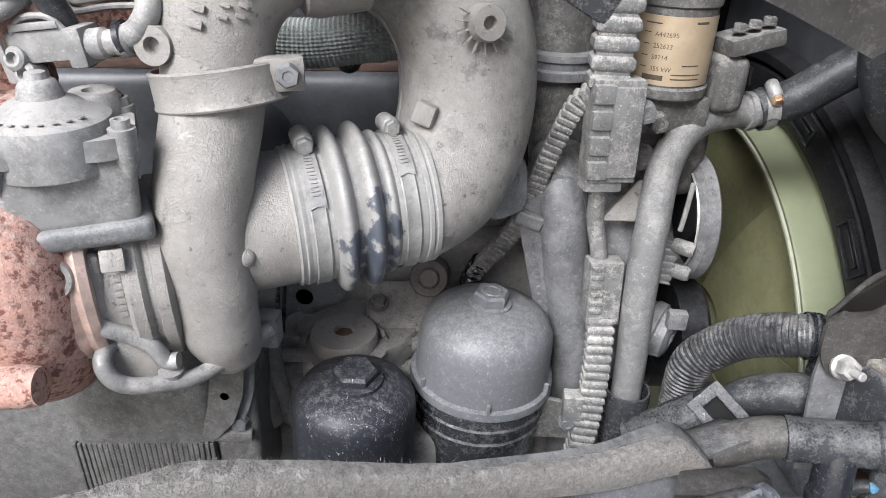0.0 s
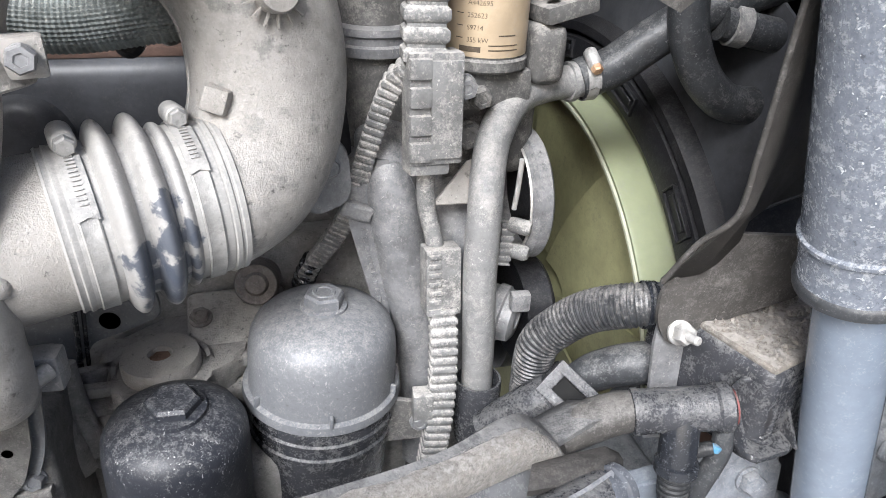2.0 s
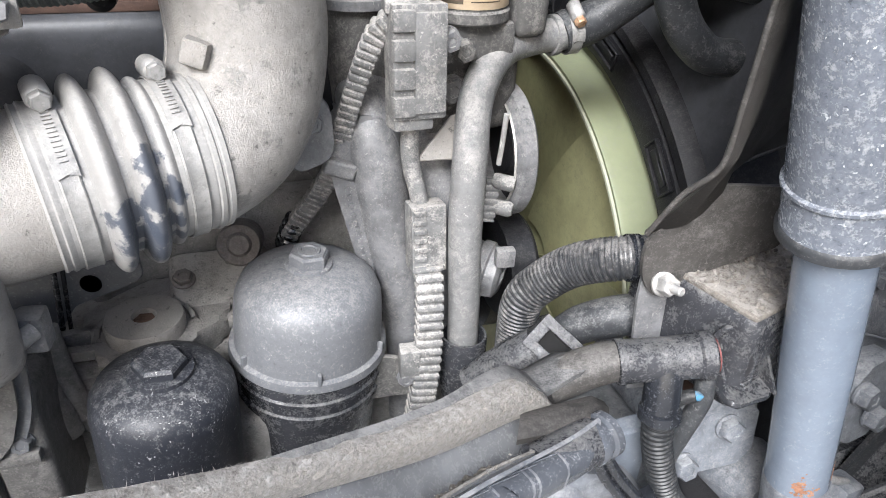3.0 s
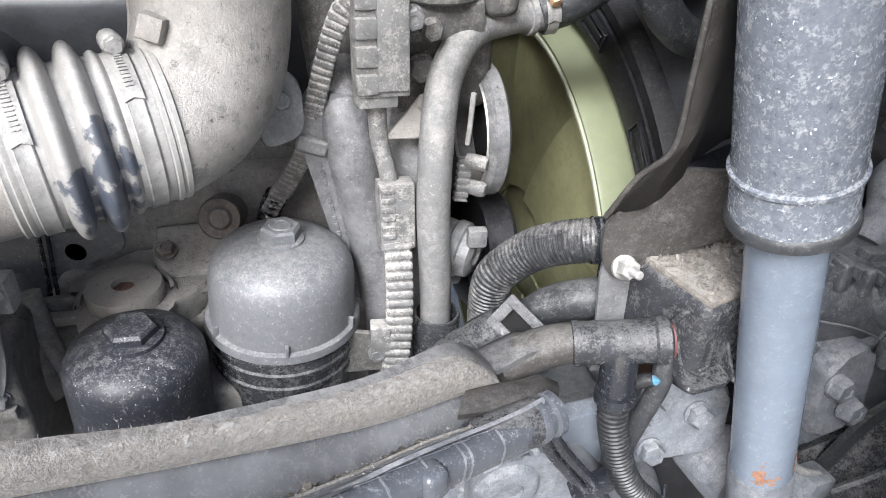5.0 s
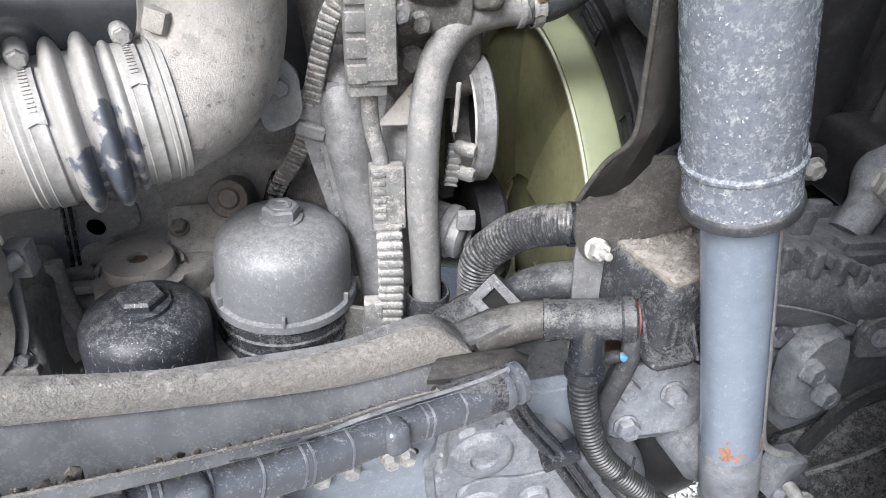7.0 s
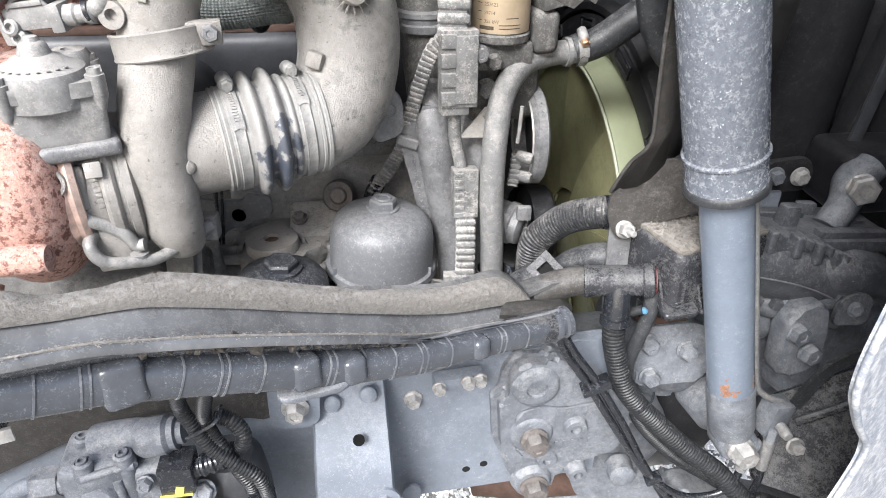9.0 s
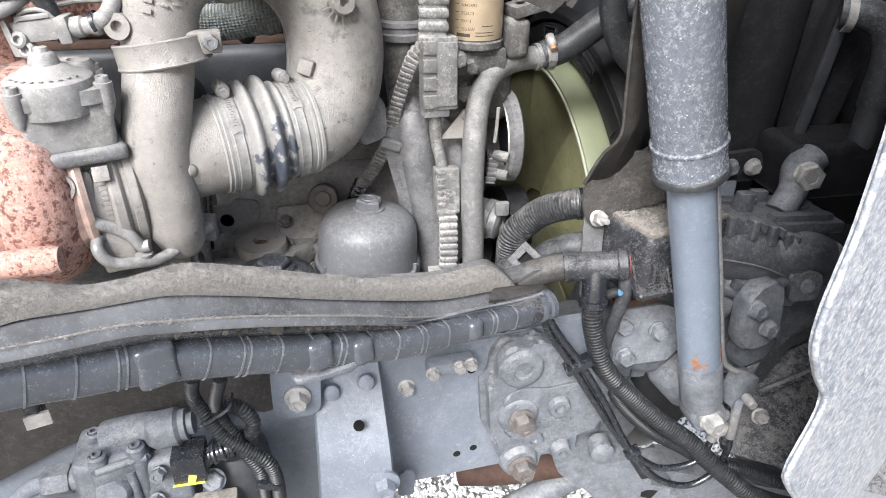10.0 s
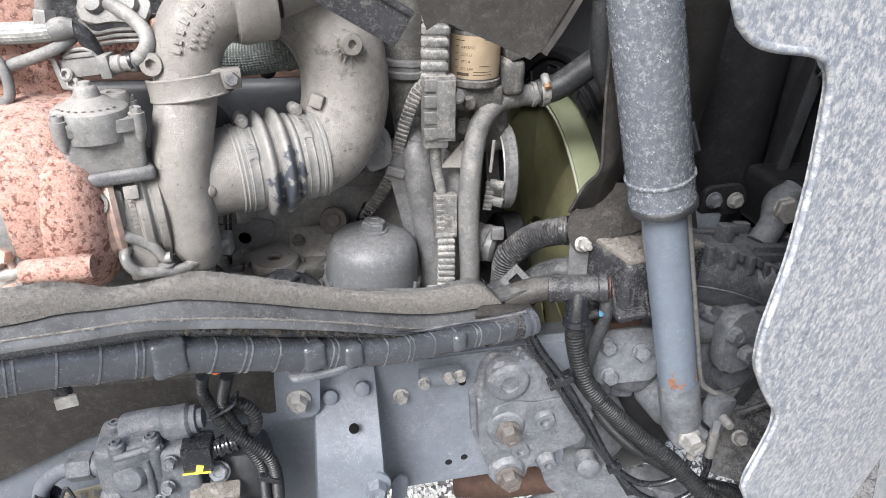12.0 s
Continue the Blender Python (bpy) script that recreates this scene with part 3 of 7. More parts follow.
for i, (p, q) in enumerate(zip(top, low)):
    f = Vector((0, 0, 0.0016 * noise.noise(p * 60) + 0.0008 * noise.noise(p * 210)))
    back = Vector((-0.4, 0.75, 0)) * 0.016
    a, c = q - back * 0.4, p - back * 0.7
    rows.append([a, a.lerp(c, 0.5) + Vector((0.001, -0.002, 0)), c + f - UP * 0.003, c.lerp(p, 0.5) + f, p + f * 0.5, q + back * 0.6])
part("felt_edge", ribbon(rows, 0.002, (-0.4, 0.75, 0)), FELT, shield, "fuzzy beige felt strip, dusty", smooth=60)
rows = []
for q, l in zip(low, lip):
    sag = 0.020
    rows.append([q + Vector((-0.004, 0.007, 0.004)), q.lerp(l, 0.2) - UP * sag * 0.75, q.lerp(l, 0.45) - UP * sag * 1.15, q.lerp(l, 0.7) - UP * sag * 1.1, q.lerp(l, 0.9) - UP * sag * 0.55, l.copy(), l + Vector((0.001, -0.003, -0.004))])
part("rubber_sheet", ribbon(rows, -0.004, UP), GUTTER, shield, "dark grey rubber sheet with dirt in its fold", smooth=60)
dirt = bmesh.new()
rng = random.Random(11)
for i in range(1100):
    t = rng.betavariate(4, 2) * 0.5 + 0.44
    k = t * (len(low) - 1)
    a, c = low[int(k)], lip[int(k)]
    p = a.lerp(c, min(0.97, rng.gauss(0.89, 0.045))) - UP * (0.0125 - 0.005 * rng.random())
    r = rng.uniform(0.0009, 0.0032) * (1.8 if rng.random() < 0.06 else 1)
    bmesh.ops.create_icosphere(dirt, subdivisions=1, radius=1, matrix=Matrix.Translation(p) @ Euler((rng.random() * 3, rng.random() * 3, rng.random() * 3)).to_matrix().to_4x4() @ Matrix.Diagonal((r * 1.7, r * 1.2, r * 0.8, 1)))
tagged(part("dirt", dirt, DIRT, shield, "caked dark dirt crumbs in the fold", smooth=0), kind="stuff")

part("lip_edge", pipe([p + UP * 0.0006 for p in lip[::3]], 0.0011, 6, 3), FELT, shield, "worn pale edge of the lip")
crumbs = bmesh.new()
for i in range(700):
    k = rng.uniform(0.08, 0.97) * (len(lip) - 2)
    p = lip[int(k)].lerp(lip[int(k) + 1], k % 1) + Vector((rng.gauss(0, 0.0012), rng.gauss(0, 0.0022), 0.0006))
    r = rng.uniform(0.0003, 0.0009) * (2 if rng.random() < 0.06 else 1)
    v = [crumbs.verts.new(p + Vector(c) * r) for c in ((1, 0, 0), (-1, 0.3, 0), (0, 1, 0), (0, -1, 0.2), (0, 0, 1))]
    for a, b_, c in ((0, 2, 4), (2, 1, 4), (1, 3, 4), (3, 0, 4)):
        crumbs.faces.new((v[a], v[b_], v[c]))
tagged(part("grit", crumbs, FELT, shield, "pale grit along the lip", smooth=0), kind="stuff")

fuzz = bmesh.new()
for i in range(2600):
    k = rng.uniform(0.05, 0.97) * (len(top) - 2)
    p = top[int(k)].lerp(top[int(k) + 1], k % 1) + Vector((0.4, -0.75, 0)) * rng.uniform(-0.004, 0.010)
    d = Vector((rng.gauss(0, 0.6), rng.gauss(-0.3, 0.6), abs(rng.gauss(0.6, 0.5)))).normalized() * rng.uniform(0.0015, 0.0045)
    s = Vector((rng.uniform(-1, 1), rng.uniform(-1, 1), 0)).normalized() * 0.00022
    fuzz.faces.new([fuzz.verts.new(p - s), fuzz.verts.new(p + s), fuzz.verts.new(p + d)])
tagged(part("fuzz", fuzz, FELT, shield, "loose fibres along the felt", smooth=0), kind="stuff")

# cable trunking under the lip
TRUNK = [(-0.62, -0.12, 1.432), (-0.40, 0.0, 1.408), (-0.21, 0.105, 1.387), (-0.139, 0.146, 1.369), (-0.099, 0.168, 1.358), (-0.033, 0.206, 1.330), (0.03, 0.243, 1.302), (0.106, 0.285, 1.275), (0.173, 0.324, 1.261), (0.24, 0.36, 1.248), (0.272, 0.380, 1.243)]
TRUNK_R = [0.020, 0.020, 0.0195, 0.019, 0.0185, 0.018, 0.017, 0.016, 0.0145, 0.014, 0.014]
trunk = thing("cable_trunking", (0.0, 0.22, 1.30), "glossy black ribbed plastic cable trunking", "cable trunking")
oval = [(math.copysign(abs(math.cos(a)) ** 0.7, math.cos(a)) * 0.95, math.copysign(abs(math.sin(a)) ** 0.7, math.sin(a)) * 0.9) for a in [2 * math.pi * k / 20 for k in range(20)]]
part("trunk_body", pipe(TRUNK, TRUNK_R, 20, 10, oval), TRUNKING, trunk)
TP = spline(TRUNK, 10)
TL = along(TP, 0.004)
for i in range(24, len(TL) - 8, 8):
    p = TL[i]
    d = (TL[i + 1] - TL[i - 1]).normalized()
    near = min(range(len(TP)), key=lambda q: (TP[q] - p).length) / (len(TP) - 1) * (len(TRUNK_R) - 1)
    r = TRUNK_R[int(near)] + (TRUNK_R[min(int(near) + 1, len(TRUNK_R) - 1)] - TRUNK_R[int(near)]) * (near % 1)
    for off in ((0.0,) if i % 24 else (-0.003, 0.003)):
        ring = bmesh.new()
        sweep(ring, [p + d * (off - 0.0008), p + d * (off + 0.0008)], [r * 1.045] * 2, 20, oval)
        part("rib", ring, RIB, trunk)
rows = []
fronts = []
for l in lip:
    p = min(TP, key=lambda q: (q - l - Vector((0.006, 0.036, -0.055))).length)
    e = p + Vector((0.0, 0.001, 0.0185))
    rows.append([l + Vector((0.0006, -0.003, -0.004)), l.lerp(e, 0.5) + Vector((0.002, -0.004, 0.0)), e])
    fronts.append((l.lerp(e, 0.25) + Vector((0.0025, -0.005, -0.001)), l.lerp(e, 0.9) + Vector((0.002, -0.004, 0.001))))
part("trunk_flange", ribbon(rows, 0.003, (-0.4, 0.8, 0.2)), RIB, trunk, smooth=60)
for k in range(40, len(fronts) - 8, 3):
    a, c = fronts[k][0].lerp(fronts[k][1], 0.15), fronts[k + 1][1]
    notch = bmesh.new()
    sweep(notch, [a, c], [0.0005, 0.0005], 6)
    part("notch", notch, TRUNKING, trunk)
T_OUT = Vector((0.49, -0.86, 0.10)).normalized()
for x, y, z, wide in ((-0.099, 0.168, 1.358, 0.032), (0.018, 0.236, 1.307, 0.026), (0.056, 0.257, 1.292, 0.023), (0.175, 0.325, 1.260, 0.020)):
    part("boss", block((wide, 0.036 * wide / 0.03, 0.022), facing(Vector((x, y, z + 0.002)) + T_OUT * 0.0075, T_OUT), 0.0080, 4), TRUNKING, trunk, "black moulded saddle")
part("end_clamp", lathe([(0.017, -0.012), (0.018, -0.010), (0.018, -0.004), (0.015, -0.002), (0.015, 0.002), (0.018, 0.004), (0.018, 0.010), (0.010, 0.012)], to_axis((0.272, 0.380, 1.244), (0.85, 0.4, 0.0)), 24), TRUNKING, trunk)
part("end_sleeve", pipe([(0.215, 0.356, 1.247), (0.245, 0.369, 1.246), (0.266, 0.378, 1.244)], 0.018, 20), PLASTIC_DUSTY, trunk, "dusty flat sleeve")

# ---- shock absorber ----
S_TOP, S_BOT = Vector((0.3005, 0.3712, 1.875)), Vector((0.5259, 0.4155, 1.047))
SW = (S_BOT - S_TOP).normalized()


def on_shock(z):
    return S_TOP.lerp(S_BOT, (S_TOP.z - z) / (S_TOP.z - S_BOT.z))


shock = thing("shock_absorber", on_shock(1.03), "blue-grey shock absorber with a speckled dust sleeve", "shock absorber")
m = to_axis(S_TOP, SW)
rim = (on_shock(1.404) - S_TOP).length
L = (S_BOT - S_TOP).length
sleeve = part("dust_sleeve", lathe([(0.036, -0.1), (0.0393, -0.09), (0.0393, rim - 0.043), (0.0416, rim - 0.0415), (0.0416, rim - 0.0390), (0.0393, rim - 0.037), (0.0398, rim - 0.006), (0.0412, rim - 0.002), (0.0405, rim), (0.038, rim), (0.036, rim - 0.02), (0.0355, -0.05)], m, 56), SLEEVE, shock, "speckled dark plastic sleeve")
part("sleeve_rim", lathe([(0.0398, rim - 0.008), (0.0410, rim - 0.007), (0.0422, rim - 0.004), (0.0420, rim + 0.001), (0.039, rim + 0.002)], m, 56), RUBBER_DARK, sleeve, "dark greasy lower rim")
part("lower_tube", lathe([(0.026, rim - 0.15), (0.0275, rim - 0.1), (0.0275, L - 0.09), (0.0282, L - 0.085), (0.0284, L - 0.008), (0.025, L)], m, 48), TUBE_BLUE, shock, "smooth blue-grey painted tube with rust spots")
RUST = grime("rust_patch", (0.24, 0.115, 0.066), 0.9, cover=0.4, lie=0.0, flecks=0.1, dust=(0.34, 0.24, 0.17), bump=0.6, blotch=60)
part("lower_cup", lathe([(0.0283, L - 0.082), (0.0291, L - 0.080), (0.0293, L - 0.012), (0.0270, L + 0.002)], m, 48), AXLE, shock, "dirty grey lower end")
spots = random.Random(5)
for a_c, h_c, n_c, w_c in ((222, L - 0.096, 90, 9), (143, L - 0.098, 26, 4), (200, L - 0.090, 24, 14)):
    blob = bmesh.new()
    for k in range(n_c):
        a, h, r = radians(a_c + spots.gauss(0, w_c * 0.55)), h_c + spots.gauss(0, 0.008), spots.uniform(0.0005, 0.0021)
        p = m @ Vector((0.0276 * math.cos(a), 0.0276 * math.sin(a), h))
        nrm = (p - (m @ Vector((0, 0, h)))).normalized()
        lathe([(r, 0.0), (r * 0.6, 0.0004), (0.0, 0.0005)], to_axis(p, nrm), 9, blob)
    part("rust_patch", blob, RUST, shock, "orange rust spots")
part("eye", lathe([(0.010, -0.020), (0.024, -0.020), (0.026, -0.016), (0.026, 0.016), (0.024, 0.020), (0.010, 0.020)], to_axis(S_BOT + SW * 0.018, OUT), 28), AXLE, shock)
part("eye_bolt", bolt(S_BOT + SW * 0.018 + OUT * 0.020, OUT, 0.014, 0.022, 1.3), STEEL, shock, "corroded eye bolt")
side = Vector((0.985, 0.17, 0.3)).normalized()
part("guide_rod", pipe([on_shock(1.40) + side * 0.032, on_shock(1.25) + side * 0.033, on_shock(1.12) + side * 0.034, on_shock(1.085) + side * 0.045, on_shock(1.06) + side * 0.07], 0.0042, 10), RUBBER, shock)

# ---- dusty front panel ----
pd = Vector((0.857, 0.514, 0))
po = Vector((0.514, -0.857, 0))
panel = thing("cab_fairing", Vector((0.432, 0.146, 1.0)), "dust-caked silver-grey cab panel with a curved cut-out", "fairing")
outl = [(-0.17, 2.05), (-0.141, 1.70), (-0.132, 1.67), (-0.108, 1.652), (-0.08, 1.645), (-0.03, 1.638), (-0.005, 1.628), (0.007, 1.610), (0.020, 1.535), (0.023, 1.456), (0.011, 1.383), (0.016, 1.345), (0.055, 1.290), (0.093, 1.250), (0.088, 1.22), (0.060, 1.165), (0.075, 1.14), (0.16, 1.04), (0.30, 0.70), (0.85, 0.60), (0.85, 2.05)]
part("panel_skin", slab(rounded(outl, 0.02, 3), 0.006, facing(Vector((0.432, 0.146, 0)) - po * 0.006, po), 0.002), PANEL, panel)
edge = [Vector((0.432, 0.146, 0)) + pd * s + UP * z for s, z in rounded(outl[1:18], 0.02, 3)[2:-2]]
part("rolled_edge", sweep(bmesh.new(), edge, [0.0032] * len(edge), 10), PANEL, panel)

# ---- filters ----
oil = thing("oil_filter", (0.066, 0.607, 0.99), "dusty grey oil filter housing with a hexagon on top", "oil filter")
m = Matrix.Translation((0.066, 0.607, 1.2)) @ Matrix.Rotation(radians(3.2), 4, "Y") @ Matrix.Translation((0, 0, -1.2))
part("filter_cap", lathe([(0.0, 1.2700), (0.026, 1.2688), (0.044, 1.2650), (0.057, 1.2585), (0.0650, 1.2505), (0.0695, 1.2400), (0.0712, 1.226), (0.0720, 1.200), (0.0725, 1.187), (0.0770, 1.185), (0.0782, 1.177), (0.073, 1.174)], m, 72), CAP_GREY, oil)
hexm = m @ Matrix.Rotation(0.25, 4, "Z")
part("cap_hexagon", join(lathe([(0.0225, 1.2690), (0.0220, 1.2715), (0.019, 1.2725)], m, 28), lathe([(0.0192, 1.270), (0.0192, 1.2815), (0.0168, 1.2840), (0.0085, 1.2842)], hexm, 6), lathe([(0.0115, 1.2838), (0.0105, 1.2855), (0.0075, 1.2855), (0.006, 1.2830), (0.0, 1.2830)], m, 24)), CAP_GREY, oil, smooth=25)
for k in range(6):
    a = 2 * math.pi * k / 6 + 0.62
    part("rim_tab", block((0.006, 0.0035, 0.013), m @ Matrix.Rotation(a, 4, "Z") @ Matrix.Translation((0.0745, 0, 1.190)), 0.0012), CAP_GREY, oil)
part("filter_body", lathe([(0.068, 1.18), (0.073, 1.173), (0.073, 1.160), (0.075, 1.158), (0.075, 1.154), (0.0725, 1.152), (0.0725, 1.142), (0.0745, 1.140), (0.0745, 1.136), (0.071, 1.134), (0.069, 1.10), (0.066, 0.99)], m, 56), PLASTIC_DUSTY, oil)
fuel = thing("fuel_filter", (-0.060, 0.533, 0.98), "black speckled fuel filter housing with a large hexagon", "fuel filter")
m = Matrix.Translation((-0.061, 0.533, 1.2)) @ Matrix.Rotation(radians(2.5), 4, "Y") @ Matrix.Translation((0, 0, -1.2))
part("filter_cap", lathe([(0.0, 1.2205), (0.022, 1.2195), (0.042, 1.2150), (0.055, 1.207), (0.0605, 1.197), (0.0618, 1.185), (0.0622, 1.120), (0.063, 0.98)], m, 64), CAP_BLACK, fuel)
part("cap_hexagon", add(lathe([(0.028, 1.217), (0.0275, 1.222), (0.022, 1.223)], m, 32), lathe([(0.0225, 1.219), (0.0225, 1.2295), (0.0195, 1.2325), (0.008, 1.2332), (0.0, 1.2320)], m @ Matrix.Rotation(0.1, 4, "Z"), 6)), CAP_BLACK, fuel, smooth=25)

# ---- cooling fan and shroud ----
FC = Vector((0.437, 0.952, 1.036))
fan = thing("cooling_fan", FC - UP * 0.353, "pale green plastic radiator fan with an outer ring", "cooling fan")
m = to_axis(FC, AX)
ringp = part("fan_ring", lathe([(0.345, -0.052), (0.350, -0.053), (0.352, -0.048), (0.3525, -0.004), (0.357, 0.0), (0.350, 0.003), (0.343, -0.003), (0.343, -0.050)], m, 128, closed=True), FAN_EDGE, fan, "green outer ring with a pale rim")
part("ring_rim", lathe([(0.3415, -0.0555), (0.3450, -0.0555), (0.3450, -0.0515), (0.3415, -0.0515)], m, 128, closed=True), FAN_RIM, ringp, "pale moulded rim")
part("fan_hub", lathe([(0.0, -0.024), (0.112, -0.024), (0.118, -0.020), (0.118, 0.01), (0.10, 0.02)], m, 64), FAN_GREEN, fan)
blade = []
for i in range(9):
    r = 0.090 + i * 0.03175
    row = []
    for j in range(9):
        u = j / 8 - 0.5
        a = u * radians(45) + 0.9 * (r - 0.09)
        row.append(Vector((r * math.cos(a), r * math.sin(a), -0.030 + 0.010 * u + 0.004 * math.cos(math.pi * u) - 0.06 * (0.344 - r) * 0.3)))
    blade.append(row)
for k in range(9):
    mk = m @ Matrix.Rotation(2 * math.pi * k / 9 + 0.15, 4, "Z")
    part("blade", ribbon([[mk @ p for p in row] for row in blade], 0.004, AX), FAN_GREEN, fan)
clu = thing("fan_clutch", FC - AX * 0.11 - UP * 0.10, "dark fan clutch and drive in front of the fan", "fan clutch")
part("clutch_body", lathe([(0.0, -0.20), (0.05, -0.20), (0.06, -0.14), (0.09, -0.13), (0.100, -0.12), (0.100, -0.085), (0.08, -0.072), (0.0, -0.071)], m, 56), SHROUD, clu)
shr = thing("fan_shroud", FC + AX * 0.06 - UP * 0.46, "black plastic radiator fan shroud with ribs", "fan shroud")
part("shroud_ring", lathe([(0.364, -0.005), (0.370, -0.016), (0.392, -0.018), (0.408, -0.014), (0.410, -0.006), (0.415, -0.006), (0.417, -0.015), (0.428, -0.014), (0.436, 0.0), (0.45, 0.06), (0.45, 0.09), (0.364, 0.10)], m, 96, closed=True), SHROUD, shr)
for k in range(14):
    mk = m @ Matrix.Rotation(2 * math.pi * k / 14 + 0.1, 4, "Z") @ Matrix.Translation((0.392, 0, -0.018))
    clip = bmesh.new()
    for size, at in (((0.003, 0.062, 0.006), (-0.011, 0, 0)), ((0.003, 0.062, 0.006), (0.011, 0, 0)), ((0.020, 0.003, 0.006), (0, 0.030, 0)), ((0.020, 0.003, 0.006), (0, -0.030, 0)), ((0.008, 0.044, 0.004), (0.001, 0, 0))):
        block(size, mk @ Matrix.Translation(at), 0.0008, 1, bm=clip)
    part("shroud_clip", clip, SHROUD, shr)
rows = []
for a in range(42, 116, 4):
    d = OUT * math.cos(radians(a)) + UP * math.sin(radians(a))
    rows.append([FC + AX * h + d * r for r, h in ((0.437, 0.006), (0.47, 0.012), (0.52, 0.022), (0.585, 0.030))])
part("shroud_plate", ribbon(rows, 0.004, AX), COVER_DARK, shr, "dusty dark outer sheet", smooth=60)

# ---- intake hose, elbow ----
HA, HB = Vector((-0.101, 0.509, 1.406)), Vector((-0.011, 0.548, 1.411))
HW = (HB - HA).normalized()
intake = thing("intake_hose", HA - UP * 0.06, "dusty grey rubber intake hose with bellows and band clamps", "intake hose")
m = to_axis(HA, HW)
hp = [(0.0545, -0.005), (0.0575, -0.005), (0.0585, -0.0035), (0.0575, -0.0015), (0.0575, 0.0), (0.0590, 0.001), (0.0588, 0.003), (0.0580, 0.0045)]
for k in range(72):
    h = 0.005 + 0.094 * k / 71
    swell = sum(g * max(0.0, math.cos(math.pi * (h - c) / w)) ** 0.55 if abs(h - c) < w / 2 else 0.0 for c, w, g in ((0.0335, 0.0155, 0.0125), (0.0555, 0.0165, 0.0130), (0.0715, 0.008, 0.0035)))
    hp.append((0.0580 + swell, h))
hp += [(0.0578, 0.0995), (0.0592, 0.1005), (0.0592, 0.1035), (0.0578, 0.1045), (0.0578, 0.106), (0.0588, 0.107), (0.0586, 0.1105), (0.055, 0.112)]
H_UP = (UP - HW * HW.z).normalized()
H_FRONT = -HW.cross(H_UP) if HW.cross(H_UP).y > 0 else HW.cross(H_UP)


def on_hose(h, turn, r=0.067):
    return HA + HW * h + (H_UP * math.cos(radians(turn)) + H_FRONT * math.sin(radians(turn))) * r


NAVY = (0.050, 0.058, 0.075)
wiped_at = [(on_hose(h, turn), reach, NAVY) for h, turn, reach in ((0.040, 92, 0.0105), (0.043, 112, 0.013), (0.046, 130, 0.012), (0.060, 66, 0.010), (0.061, 84, 0.0125), (0.062, 106, 0.0125), (0.062, 126, 0.011), (0.075, 92, 0.0075), (0.023, 92, 0.008))]
BELLOWS = grime("worn_rubber_bellows", (0.225, 0.220, 0.212), 0.36, 0.0, dust=(0.38, 0.365, 0.345), cover=0.4, lie=0.35, flecks=0.35, blotch=22, var=0.08, pits=0.2, bump=0.15, wiped=wiped_at)
part("hose", lathe(hp, m, 72), BELLOWS, intake, "dusty rubber, wiped dark in places")
hose_clamp(HA + HW * 0.0135, HW, 0.0586, 0.0125, (-0.1, -0.1, 1), intake, screw=0.0080, tail=1.05, screw_mat=DULL)
hose_clamp(HA + HW * 0.0865, HW, 0.0586, 0.0125, (0.0, 0.1, 1), intake, screw=0.0078, tail=0.95, screw_mat=DULL)

elbow = thing("intake_elbow", (0.06, 0.58, 1.36), "pale grey cast intake elbow, dusty and pitted", "intake elbow")
EL = [HA + HW * 0.085, HA + HW * 0.106, Vector((0.018, 0.573, 1.424)), Vector((0.032, 0.594, 1.455)), Vector((0.036, 0.606, 1.500)), Vector((0.027, 0.612, 1.548)), Vector((-0.002, 0.618, 1.590)), Vector((-0.05, 0.622, 1.620)), Vector((-0.11, 0.628, 1.635))]
part("elbow_tube", pipe(EL, [0.055, 0.056, 0.058, 0.060, 0.0605, 0.060, 0.058, 0.056, 0.055], 48, 8), ELBOW, elbow)
BEND = Vector((-0.075, 0.60, 1.515))
seam = []
for a, c, d in zip(EL[1:-1], EL[2:-1], EL[3:]):
    way = (d - a).normalized()
    inner = BEND - c
    inner = (inner - way * inner.dot(way)).normalized()
    inner = (inner + Vector((0, -0.30, 0))).normalized()
    seam.append(c + inner * 0.0588)
part("parting_seam", pipe(seam, 0.0024, 8), ELBOW, elbow, "thin casting seam")
part("lug", block((0.022, 0.022, 0.026), facing((0.004, 0.549, 1.485), (-0.1, -1, 0.25)) @ Matrix.Rotation(-0.3, 4, "Z"), 0.003, taper=0.8), CAST, elbow)
part("sensor_port", lathe([(0.015, -0.02), (0.0145, 0.010), (0.013, 0.013), (0.0055, 0.013), (0.005, 0.004), (0.0, 0.004)], to_axis((0.048, 0.553, 1.558), (0.35, -0.9, 0.15)), 28), CAST, elbow)
for k in range(9):
    a = radians(150 + 24 * k)
    part("port_fin", block((0.010, 0.0014, 0.004), to_axis((0.048, 0.553, 1.558), (0.35, -0.9, 0.15)) @ Matrix.Rotation(a, 4, "Z") @ Matrix.Translation((0.019, 0, 0.001)), 0.0004), CAST, elbow)
part("mounting_ear", slab(rounded([(-0.02, -0.04), (0.02, -0.03), (0.02, 0.02), (0.0, 0.035), (-0.02, 0.02)], 0.012), 0.014, facing((0.075, 0.638, 1.395), (0.3, -1, 0.2))), CAST_GREY, elbow)
part("bolt", bolt((0.079, 0.624, 1.402), (0.3, -1, 0.2), 0.008, 0.008), CAST_GREY, elbow)

# ---- turbocharger ----
turbo = thing("turbocharger", (-0.23, 0.45, 1.27), "turbocharger with rust-red turbine and pale compressor housing", "turbocharger")
part("inlet_pipe", lathe([(0.0, -0.090), (0.050, -0.089), (0.0545, -0.080), (0.0555, -0.070), (0.0555, -0.046), (0.0555, -0.004), (0.052, -0.002)], to_axis(HA, HW), 56), CAST, turbo, "pale grey cast inlet pipe")
